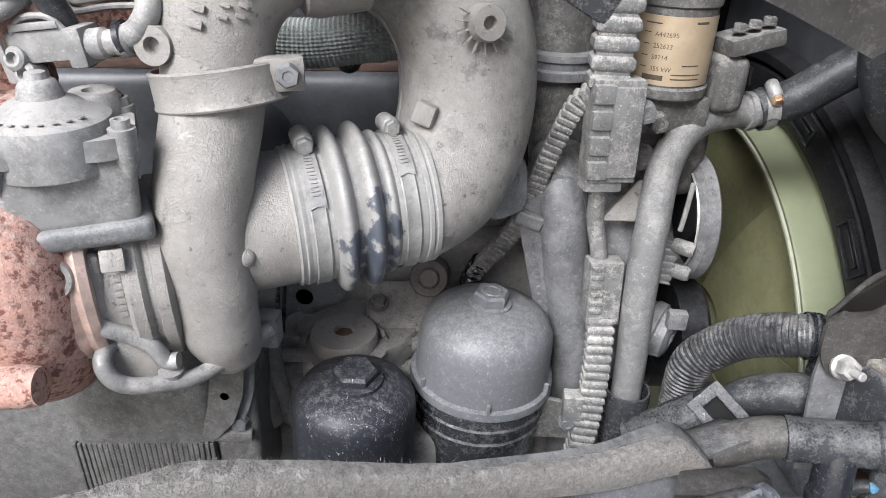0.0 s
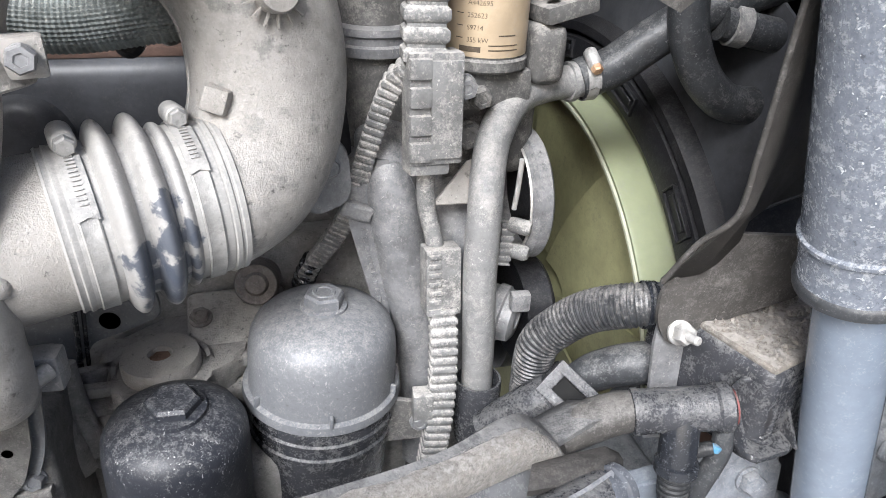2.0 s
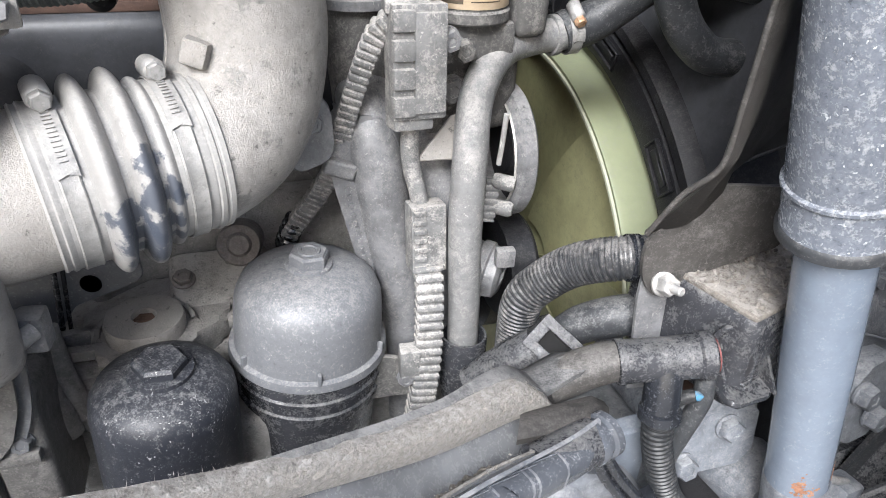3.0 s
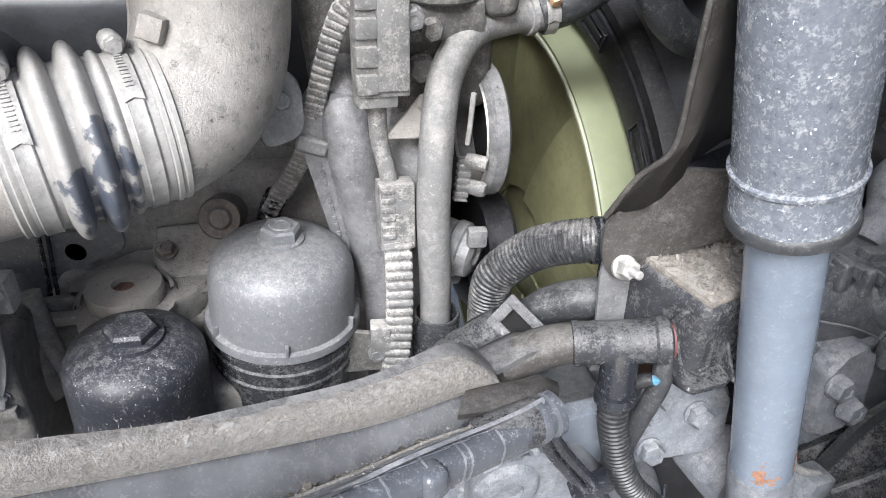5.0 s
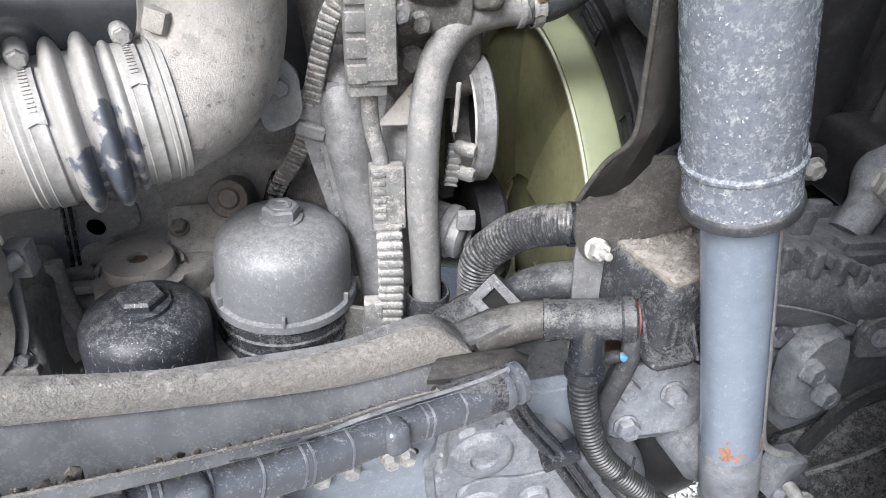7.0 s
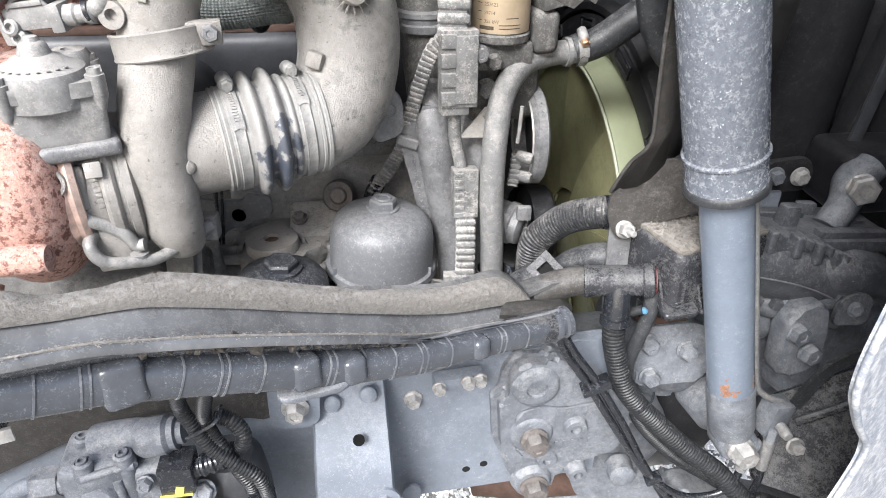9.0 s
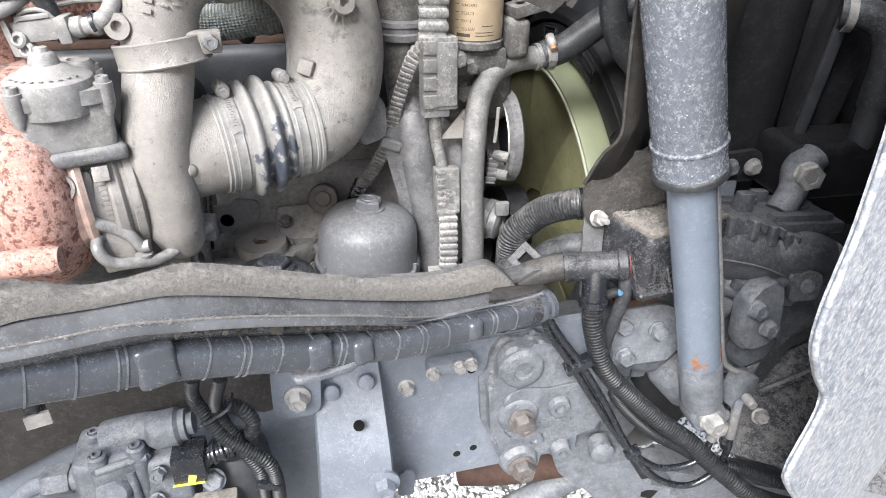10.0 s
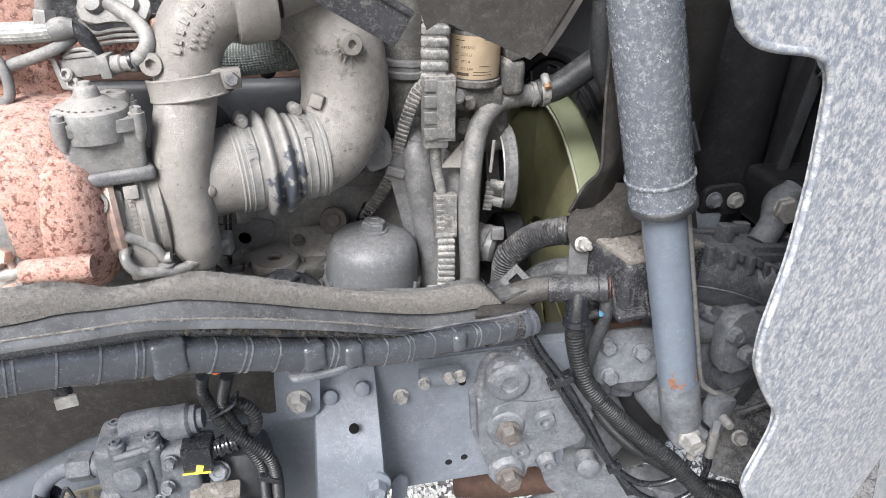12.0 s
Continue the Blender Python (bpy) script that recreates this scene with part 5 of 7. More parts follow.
part("tube_body", pipe([(0.215, 0.6, 0.743), (0.287, 0.58, 0.76), (0.343, 0.56, 0.788), (0.39, 0.54, 0.817)], 0.032, 28), BROWN, horn)
rod = thing("drag_link", (0.40, 0.62, 0.75), "dusty dark steel drag link under the frame", "steering link")
part("rod", pipe([(0.226, 0.62, 0.533), (0.344, 0.62, 0.617), (0.434, 0.62, 0.672), (0.497, 0.62, 0.705)], 0.024, 24), AXLE, rod)
part("second_rod", pipe([(0.394, 0.66, 0.471), (0.489, 0.66, 0.537), (0.544, 0.66, 0.564)], 0.013, 18), AXLE, rod)
link = thing("suspension_link", (0.62, 0.48, 1.06), "dusty grey suspension link with two large bolts", "link")
part("arm", pipe([(0.56, 0.54, 1.185), (0.60, 0.52, 1.175), (0.66, 0.52, 1.185), (0.75, 0.53, 1.21)], [0.022, 0.026, 0.022, 0.020], 20), AXLE, link)
part("rear_casting", block((0.24, 0.10, 0.15), Matrix.Translation((0.69, 0.60, 1.045)) @ Matrix.Rotation(0.15, 4, "Z"), 0.03, 4), AXLE, link)
part("rear_boss", lathe([(0.0, 0.04), (0.028, 0.038), (0.036, 0.026), (0.040, -0.04)], to_axis((0.66, 0.545, 1.04), (0.1, -1, 0.2)), 32), AXLE, link)
part("knuckle", slab(rounded([(-0.03, -0.055), (0.035, -0.045), (0.03, 0.03), (0.02, 0.055), (-0.03, 0.04)], 0.02), 0.03, facing((0.612, 0.495, 1.145), (0.2, -1, 0.1)), 0.005), AXLE, link)
for p in ((0.600, 0.463, 1.165), (0.624, 0.463, 1.132)):
    part("bolt", bolt(p, (0.25, -1, 0.1), 0.012, 0.013, 1.2), AXLE, link, "large dusty hexagon bolt")
part("curved_bracket", pipe([(0.64, 0.47, 1.03), (0.655, 0.47, 1.07), (0.68, 0.475, 1.10), (0.74, 0.49, 1.115)], 0.008, 8, 8, [(1, 0.5), (-1, 0.5), (-1, -0.5), (1, -0.5)]), RUBBER_DARK, link)
tray = thing("lower_tray", (0.72, 0.47, 0.86), "dirty black lower tray beside the shock absorber", "tray")
part("tray_plate", slab(rounded([(-0.10, -0.09), (0.14, -0.12), (0.16, 0.06), (0.03, 0.10), (-0.09, 0.03)], 0.01), 0.02, facing((0.70, 0.46, 0.995), (-0.25, -0.8, 0.6)), 0.004), PLASTIC_DUSTY, tray)
part("bolt", bolt((0.632, 0.43, 0.995), (-0.1, -0.9, 0.4), 0.009, 0.012, 1.4), STEEL, tray)
part("tray_rib", pipe([(0.62, 0.43, 1.04), (0.68, 0.43, 1.07), (0.76, 0.45, 1.10)], 0.006, 8), PLASTIC_DUSTY, tray)
blk = thing("hose_block", (0.575, 0.42, 1.03), "grey junction block with two brake hoses", "hose block")
part("block_body", block((0.034, 0.030, 0.050), Matrix.Translation((0.582, 0.425, 1.058)) @ Matrix.Rotation(0.3, 4, "Z") @ Matrix.Rotation(0.2, 4, "Y"), 0.006), AXLE, blk)
part("fitting", lathe([(0.007, 0.0), (0.0075, 0.012), (0.006, 0.02), (0.0, 0.02)], to_axis((0.585, 0.408, 1.055), (0.1, -1, 0)), 16), STEEL, blk)
for way, tip in (([(0.283, 0.383, 1.204), (0.317, 0.388, 1.15), (0.353, 0.39, 1.089), (0.398, 0.392, 1.016), (0.43, 0.392, 0.975), (0.474, 0.392, 0.943), (0.518, 0.392, 0.946), (0.538, 0.394, 0.967), (0.545, 0.397, 0.998), (0.555, 0.404, 1.026)], 0.0), ([(0.295, 0.383, 1.201), (0.334, 0.388, 1.143), (0.375, 0.39, 1.073), (0.41, 0.392, 1.006), (0.444, 0.392, 0.954), (0.482, 0.392, 0.915), (0.527, 0.392, 0.902), (0.561, 0.394, 0.924), (0.574, 0.397, 0.965), (0.573, 0.4, 0.999), (0.578, 0.408, 1.041)], 1.0)):
    part("brake_hose", pipe([(0.272, 0.380, 1.244)] + way, 0.0049, 12), PLASTIC, blk, "thin black hose")
    part("crimp", pipe([Vector(way[-2]).lerp(Vector(way[-3]), 0.3), Vector(way[-2]), Vector(way[-1])], 0.0078, 14), RUBBER, blk, "pale grey crimped end")
    part("hose_nut", lathe([(0.0095, -0.008), (0.0095, 0.008), (0.006, 0.010)], to_axis(way[-1], Vector(way[-1]) - Vector(way[-2])), 6), AXLE, blk)
part("tie_clip", block((0.036, 0.020, 0.010), Matrix.Translation((0.328, 0.388, 1.146)) @ Matrix.Rotation(-0.5, 4, "Y"), 0.002), PLASTIC, blk)
part("tie_clip", block((0.022, 0.016, 0.007), Matrix.Translation((0.426, 0.39, 0.981)) @ Matrix.Rotation(-0.6, 4, "Y"), 0.002), PLASTIC, blk)

# tee pipe and its conduits
tee = thing("conduit_tee", (0.35, 0.435, 1.19), "dusty black plastic conduit tee", "conduit tee")
tw = Vector((0.080, -0.014, 0.010)).normalized()
ta = Vector((0.312, 0.446, 1.256))
part("tee_run", lathe([(0.0165, 0.0), (0.019, 0.001), (0.0195, 0.006), (0.0185, 0.008), (0.0185, 0.066), (0.0205, 0.068), (0.0205, 0.078), (0.018, 0.080), (0.015, 0.081)], to_axis(ta, tw), 32), PLASTIC_DUSTY, tee)
part("tee_branch", pipe([(0.352, 0.436, 1.260), (0.350, 0.428, 1.238), (0.349, 0.422, 1.215)], 0.0155, 24), PLASTIC, tee)
part("branch_collar", lathe([(0.016, -0.005), (0.0178, -0.004), (0.0178, 0.004), (0.016, 0.005)], to_axis((0.349, 0.4215, 1.217), (0, 0.2, 1)), 28), PLASTIC, tee)
part("red_seal", lathe([(0.012, 0.079), (0.0150, 0.0795), (0.0150, 0.0825), (0.012, 0.083)], to_axis(ta, tw), 28), RED, tee, "dull red seal ring")
part("blue_clip", block((0.008, 0.006, 0.007), Matrix.Translation((0.383, 0.425, 1.228)) @ Matrix.Rotation(0.5, 4, "Y"), 0.002), BLUE, tee, "small blue clip")
part("clip_stem", pipe([(0.370, 0.430, 1.222), (0.377, 0.427, 1.227), (0.381, 0.425, 1.229)], 0.006, 12), CONDUIT, tee)
part("inner_sleeve", pipe([(0.250, 0.440, 1.240), (0.275, 0.446, 1.248), (0.300, 0.447, 1.255), (0.318, 0.446, 1.257)], [0.016, 0.018, 0.0175, 0.0165], 24), FLAP, tee, "dusty taped sleeve")
cd = thing("large_conduit", (0.45, 0.40, 1.0), "black corrugated wiring conduit hanging beside the shock absorber", "conduit")
part("conduit_tube", corrugated([(0.349, 0.422, 1.222), (0.351, 0.416, 1.185)] + [(0.374, 0.41, 1.119), (0.422, 0.41, 1.062), (0.467, 0.405, 1.02), (0.511, 0.395, 0.988), (0.537, 0.385, 0.963), (0.568, 0.37, 0.938), (0.612, 0.36, 0.906), (0.687, 0.345, 0.888), (0.756, 0.33, 0.883)], 0.0135), CONDUIT, cd)
part("side_conduit", corrugated([(0.372, 0.432, 1.13)] + [(0.384, 0.43, 1.091), (0.419, 0.432, 1.03), (0.469, 0.43, 0.977), (0.512, 0.42, 0.953), (0.562, 0.41, 0.925), (0.598, 0.395, 0.927), (0.648, 0.38, 0.911), (0.692, 0.365, 0.908), (0.749, 0.35, 0.908)], 0.0092, 0.0036, 0.001), CONDUIT, cd)
part("wire_tie", pipe([(0.388, 0.392, 1.098), (0.400, 0.390, 1.115), (0.405, 0.398, 1.125)], 0.0015, 6), PLASTIC, cd)
part("drain_hose", pipe([(0.392, 0.435, 1.250), (0.392, 0.430, 1.22), (0.385, 0.432, 1.18), (0.380, 0.436, 1.14), (0.385, 0.44, 1.10)], 0.009, 16), RUBBER_DARK, cd)

# dusty black box behind the tee
bx = thing("relay_box", (0.45, 0.50, 1.19), "dirt-covered black plastic box with a rounded front", "plastic box")
bm_ = Matrix.Translation((0.447, 0.502, 1.260)) @ Matrix.Rotation(0.40, 4, "Z")
part("box_body", block((0.138, 0.130, 0.098), bm_, 0.014, 3), PLASTIC_DUSTY, bx)
part("box_lid", block((0.132, 0.124, 0.008), bm_ @ Matrix.Translation((0, 0, 0.0485)), 0.004), TOP_DIRT, bx, "top caked in tan dirt")
part("arch_lip", pipe([(0.399, 0.445, 1.232), (0.394, 0.444, 1.262), (0.399, 0.438, 1.287), (0.411, 0.430, 1.292), (0.421, 0.424, 1.275), (0.424, 0.422, 1.242)], 0.0034, 10), PLASTIC_DUSTY, bx, "raised rim round the pipe end")
# added black disc, paints the shade in the recess behind the rim
part("arch_shade_disc", lathe([(0.022, 0.0), (0.0, 0.001)], to_axis((0.404, 0.4330, 1.262), (-0.75, -0.66, 0)), 28), LINER, bx)
clods = bmesh.new()
crng = random.Random(21)
for i in range(420):
    p = bm_ @ Vector((crng.uniform(-0.062, 0.062), crng.uniform(-0.058, 0.058), 0.0525))
    r = crng.uniform(0.0008, 0.0032) * (1.6 if crng.random() < 0.1 else 1)
    bmesh.ops.create_icosphere(clods, subdivisions=1, radius=1, matrix=Matrix.Translation(p) @ Euler((crng.random() * 3, crng.random() * 3, crng.random() * 3)).to_matrix().to_4x4() @ Matrix.Diagonal((r * 1.8, r * 1.2, r * 0.7, 1)))
tagged(part("dirt", clods, TOP_DIRT, bx, "crumbs of dry dirt", smooth=0), kind="stuff")
part("foot", slab(rounded([(-0.022, -0.018), (0.024, -0.018), (0.022, 0.02), (-0.02, 0.022)], 0.008), 0.007, Matrix.Translation((0.418, 0.425, 1.232)) @ Matrix.Rotation(0.2, 4, "Z") @ Matrix.Rotation(0.2, 4, "X"), 0.002), PLASTIC_DUSTY, bx)
part("foot_screw", bolt((0.418, 0.424, 1.240), (0.0, -0.2, 1), 0.006, 0.004, 1.6), PLASTIC_DUSTY, bx)
for k in (-1, 1):
    part("gusset", slab([(0, 0), (0.030, 0.0), (0.0, 0.045)], 0.003, Matrix.Translation((0.418 + k * 0.022, 0.440, 1.234)) @ Matrix.Rotation(-1.35, 4, "Z") @ Matrix.Rotation(radians(90), 4, "X"), 0), PLASTIC_DUSTY, bx)
part("knob", lathe([(0.0, 0.012), (0.018, 0.010), (0.022, 0.0)], Matrix.Translation((0.475, 0.555, 1.31)), 24), PLASTIC_DUSTY, bx)

# arched conduit over the fan, with its strap and bolt

arch = thing("arched_conduit", (0.27, 0.57, 1.15), "black corrugated conduit arching in front of the fan", "conduit")
part("end_cuff", lathe([(0.018, -0.006), (0.0215, -0.005), (0.0215, 0.005), (0.018, 0.006)], to_axis((0.352, 0.5225, 1.307), (1, -0.1, 0)), 28), PLASTIC, arch)
part("conduit_tube", corrugated([(0.376, 0.520, 1.306), (0.345, 0.523, 1.307), (0.312, 0.548, 1.286), (0.289, 0.563, 1.260), (0.273, 0.570, 1.233), (0.272, 0.575, 1.183), (0.275, 0.577, 1.12)], 0.0205, 0.0046, 0.0016, 24), ARCH, arch)

strap = thing("support_strap", (0.355, 0.47, 1.24), "grey steel support strap with a corroded nut", "strap")
part("strap_plate", ribbon([[(0.348, 0.4925, 1.32), (0.376, 0.4925, 1.32)], [(0.348, 0.4925, 1.285), (0.376, 0.4925, 1.285)], [(0.350, 0.488, 1.245), (0.376, 0.488, 1.245)], [(0.351, 0.480, 1.19), (0.377, 0.480, 1.19)]], 0.004, (0, 1, 0)), CAST_GREY, strap)
part("nut", bolt((0.363, 0.4855, 1.304), (0.15, -1, 0.35), 0.0085, 0.012, 1.35), BRIGHT, strap, "white corroded nut")
part("stud", lathe([(0.004, 0), (0.004, 0.022), (0.003, 0.023), (0, 0.023)], to_axis((0.363, 0.484, 1.304), (0.25, -1, 0.25)), 12), STEEL, strap)
sock = thing("square_socket", (0.29, 0.53, 1.16), "dusty black plastic duct piece with a square opening", "duct piece")
fm = facing((0.2845, 0.503, 1.228), (-0.25, -0.75, 0.6), (-0.68, 0.1, 0.73))
b = bmesh.new()
for c, sz in (((-0.0130, 0, -0.009), (0.010, 0.052, 0.030)), ((0.0130, 0, -0.009), (0.010, 0.052, 0.030)), ((0, 0.0205, -0.009), (0.018, 0.011, 0.030)), ((0, -0.0205, -0.009), (0.018, 0.011, 0.030))):
    block(sz, fm @ Matrix.Translation(c), 0.0015, bm=b)
part("socket_rim", b, PLASTIC_DUSTY, sock)
part("socket_shell", block((0.038, 0.054, 0.050), fm @ Matrix.Translation((0.0, 0.0, -0.047)), 0.006, taper=0.94), PLASTIC_DUSTY, sock)
# block in the opening, its shade painted near-black
part("socket_dark", block((0.0165, 0.0305, 0.004), fm @ Matrix.Translation((0, 0, -0.004)), 0), HOLE_SHADE, sock, "block coloured near-black for the shade in the opening")
part("skirt", pipe([(0.275, 0.518, 1.218), (0.258, 0.522, 1.203), (0.240, 0.528, 1.185), (0.215, 0.535, 1.165)], [0.020, 0.021, 0.020, 0.016], 20), PLASTIC_DUSTY, sock, "dusty moulded skirt")
part("flat_wing", ribbon([[(0.222, 0.535, 1.160), (0.226, 0.51, 1.154)], [(0.243, 0.528, 1.172), (0.247, 0.50, 1.164)], [(0.262, 0.520, 1.190), (0.266, 0.495, 1.176)]], 0.005, UP), PLASTIC_DUSTY, sock)
part("round_arm", pipe([(0.30, 0.540, 1.210), (0.325, 0.535, 1.227), (0.352, 0.525, 1.240), (0.40, 0.52, 1.245)], [0.016, 0.019, 0.020, 0.020], 24), RUBBER_DARK, sock)
pale = thing("shield_apron", (0.25, 0.46, 1.22), "pale dusty rubber apron at the shield's end", "apron")
rows = []
AP = spline(FELT_TOP[8:], 6)
for i, p in enumerate(AP):
    k = 0.15 + 1.1 * i / (len(AP) - 1)
    rows.append([p + Vector((0.004, 0.0, -0.002)), p + Vector((-0.004, 0.018, 0.0)) * k, p + Vector((-0.012, 0.034, -0.010)) * k + Vector((0, 0, -0.010))])
rows += [[Vector((0.27, 0.430, 1.262)), Vector((0.27, 0.452, 1.264)), Vector((0.27, 0.475, 1.248))], [Vector((0.305, 0.44, 1.264)), Vector((0.305, 0.46, 1.264)), Vector((0.305, 0.48, 1.24))]]
part("apron_sheet", ribbon(rows, -0.005, UP), APRON, pale, smooth=60)
part("loose_end", ribbon([[(0.205, 0.372, 1.262), (0.21, 0.384, 1.266), (0.215, 0.396, 1.262)], [(0.235, 0.378, 1.258), (0.24, 0.392, 1.265), (0.247, 0.406, 1.258)], [(0.265, 0.384, 1.252), (0.272, 0.400, 1.260), (0.280, 0.416, 1.252)], [(0.288, 0.393, 1.236), (0.293, 0.408, 1.244), (0.298, 0.425, 1.234)]], -0.005, UP), SHEET, pale, "torn dark rubber end", smooth=60)

# black rubber flap behind the shock absorber
flap = thing("wheel_arch_flap", (0.40, 0.50, 1.28), "black rubber wheel arch flap with a curved fold", "rubber flap")
part("flap_sheet", ribbon([
    [(0.340, 0.490, 1.351), (0.368, 0.482, 1.362), (0.398, 0.490, 1.375), (0.418, 0.520, 1.38), (0.46, 0.545, 1.39), (0.53, 0.565, 1.40)],
    [(0.364, 0.451, 1.428), (0.378, 0.455, 1.432), (0.392, 0.47, 1.438), (0.42, 0.505, 1.44), (0.46, 0.53, 1.45), (0.53, 0.56, 1.46)],
    [(0.358, 0.438, 1.480), (0.372, 0.443, 1.482), (0.39, 0.46, 1.485), (0.42, 0.49, 1.49), (0.46, 0.52, 1.50), (0.53, 0.55, 1.50)],
    [(0.350, 0.425, 1.550), (0.365, 0.43, 1.55), (0.385, 0.45, 1.55), (0.42, 0.48, 1.55), (0.46, 0.51, 1.55), (0.53, 0.54, 1.55)],
    [(0.345, 0.415, 1.640), (0.36, 0.42, 1.64), (0.385, 0.44, 1.64), (0.42, 0.47, 1.64), (0.46, 0.50, 1.64), (0.53, 0.53, 1.64)],
    [(0.340, 0.41, 1.75), (0.36, 0.415, 1.75), (0.385, 0.43, 1.75), (0.42, 0.46, 1.75), (0.46, 0.49, 1.75), (0.53, 0.52, 1.75)]], 0.006, (0.3, 0.9, 0)), FLAP, flap, smooth=70)
part("flap_lobe", slab(rounded([(0.386, 1.395), (0.352, 1.362), (0.34, 1.344), (0.342, 1.314), (0.352, 1.295), (0.364, 1.288), (0.374, 1.292), (0.392, 1.307), (0.412, 1.315), (0.434, 1.322), (0.472, 1.334), (0.462, 1.389)], 0.010), 0.005, facing((0, 0.491, 0), (0, -1, 0)), 0.0015), FLAP, flap, "dusty lower lobe held by a nut")
part("flap_edge", pipe([(0.341, 0.490, 1.351), (0.352, 0.472, 1.395), (0.364, 0.452, 1.428), (0.358, 0.439, 1.480), (0.350, 0.426, 1.550), (0.345, 0.416, 1.640)], 0.0024, 10), FLAP, flap)

# black wheel arch liner and what lies beyond the shock absorber
lin = thing("wheel_arch_liner", (0.62, 0.64, 1.25), "matt black plastic wheel arch liner with a bolted tab", "liner")
part("liner_sheet", ribbon([[(x, y + 0.10 * (1 - (z - 1.27) / 0.6) * 0.3, z) for x, y in ((0.53, 0.70), (0.55, 0.655), (0.60, 0.645), (0.66, 0.650), (0.70, 0.665), (0.735, 0.71), (0.75, 0.80))] for z in (1.27, 1.33, 1.40, 1.50, 1.62, 1.78, 1.95)], 0.006, (0, 1, 0)), LINER, lin, smooth=60)
part("liner_tab", slab(rounded([(-0.035, -0.025), (0.04, -0.025), (0.045, 0.0), (0.035, 0.025), (-0.03, 0.02)], 0.012), 0.01, facing((0.615, 0.630, 1.312), OUT)), LINER, lin)
for x in (0.600, 0.634):
    part("bolt", bolt((x, 0.612, 1.315), OUT, 0.009, 0.010, 1.5), STEEL if x > 0.61 else AXLE, lin, "dirty bolt")
part("liner_foot", block((0.05, 0.02, 0.05), Matrix.Translation((0.595, 0.625, 1.265)), 0.004), FRAME, lin)
strut = thing("cab_strut", (0.72, 0.66, 1.36), "grey painted flat steel strut in the dark", "strut")
part("strut_bar", block((0.018, 0.006, 0.36), Matrix.Translation((0.742, 0.655, 1.525)) @ Matrix.Rotation(0.11, 4, "Y"), 0.002), COVER_DARK, strut)
rad = thing("dark_crossmember", (0.83, 0.70, 1.25), "black crossmember with a vertical channel", "crossmember")
part("channel", block((0.07, 0.04, 0.75), Matrix.Translation((0.80, 0.71, 1.55)) @ Matrix.Rotation(0.16, 4, "Y"), 0.006), LINER, rad)
part("channel_web", block((0.30, 0.03, 0.75), Matrix.Translation((0.90, 0.78, 1.50)), 0.01), LINER, rad)
part("cross_tube", block((0.36, 0.10, 0.09), Matrix.Translation((0.86, 0.66, 1.305)) @ Matrix.Rotation(0.1, 4, "Z"), 0.02, 3), SHROUD, rad)
hz = thing("rubber_coolant_pipe", (0.80, 0.62, 1.33), "black rubber hose with a rusty spring clip", "hose")
part("hose_tube", pipe([(0.735, 0.66, 1.525), (0.765, 0.645, 1.525), (0.79, 0.63, 1.51), (0.80, 0.62, 1.47), (0.80, 0.62, 1.40)], 0.022, 20), RUBBER_DARK, hz)
part("spring_clip", lathe([(0.0225, -0.006), (0.025, -0.006), (0.025, 0.006), (0.0225, 0.006)], to_axis((0.745, 0.655, 1.524), (0.9, -0.3, 0)), 24, closed=True), STEEL, hz)
part("lower_pipe", pipe([(0.80, 0.62, 1.41), (0.802, 0.622, 1.36), (0.805, 0.63, 1.30)], 0.019, 20), COVER_DARK, hz)
brk = thing("mount_arm", (0.68, 0.56, 1.27), "grey mount arm with one large zinc bolt", "bracket")
part("arm", pipe([(0.660, 0.560, 1.265), (0.680, 0.572, 1.29), (0.697, 0.590, 1.318), (0.72, 0.60, 1.335)], [0.020, 0.020, 0.026, 0.022], 20), AXLE, brk)
part("bolt", bolt((0.694, 0.570, 1.318), (-0.15, -1, 0.12), 0.0175, 0.016, 1.15), BRIGHT, brk, "large bright hexagon bolt")

duct = thing("ribbed_air_duct", (0.60, 0.52, 1.18), "black ribbed plastic duct behind the shock absorber", "air duct")
seam = spline([(0.49, 0.492, 1.243), (0.56, 0.490, 1.233), (0.613, 0.494, 1.217), (0.66, 0.503, 1.192), (0.705, 0.520, 1.155)], 8)
rows = [[p + Vector(o) for o in ((0.0, 0.075, 0.050), (0.0, 0.020, 0.046), (0, 0.008, 0.038), (0, -0.002, 0.020), (0, -0.005, 0.001), (0, -0.002, -0.003), (0, 0.0, -0.016), (-0.004, 0.008, -0.036), (-0.006, 0.035, -0.050))] for p in seam]
part("duct_body", ribbon(rows, 0.004, (0, 1, 0)), DUCT, duct, smooth=50)
part("seam_line", pipe([p + Vector((0, -0.0055, -0.0012)) for p in seam[::4]], 0.0013, 8), CAP_GREY, duct, "pale moulding seam")
for k in range(4):
    p = seam[7 + 5 * k] + Vector((0.0, 0.010, 0.046))
    part("rib_post", block((0.013, 0.022, 0.030), Matrix.Translation(p) @ Matrix.Rotation(0.2, 4, "Z"), 0.0035, 3, taper=0.85), DUCT, duct)
    part("duct_rib", block((0.005, 0.030, 0.012), Matrix.Translation(p + Vector((0.012, 0.004, 0.004))) @ Matrix.Rotation(0.2, 4, "Z"), 0.0015), DUCT, duct)
lid = Matrix.Translation((0.640, 0.560, 1.262)) @ Matrix.Rotation(0.18, 4, "Z") @ Matrix.Rotation(0.10, 4, "Y")
part("duct_lid", block((0.20, 0.10, 0.018), lid, 0.005), DUCT, duct, "flat dusty lid")
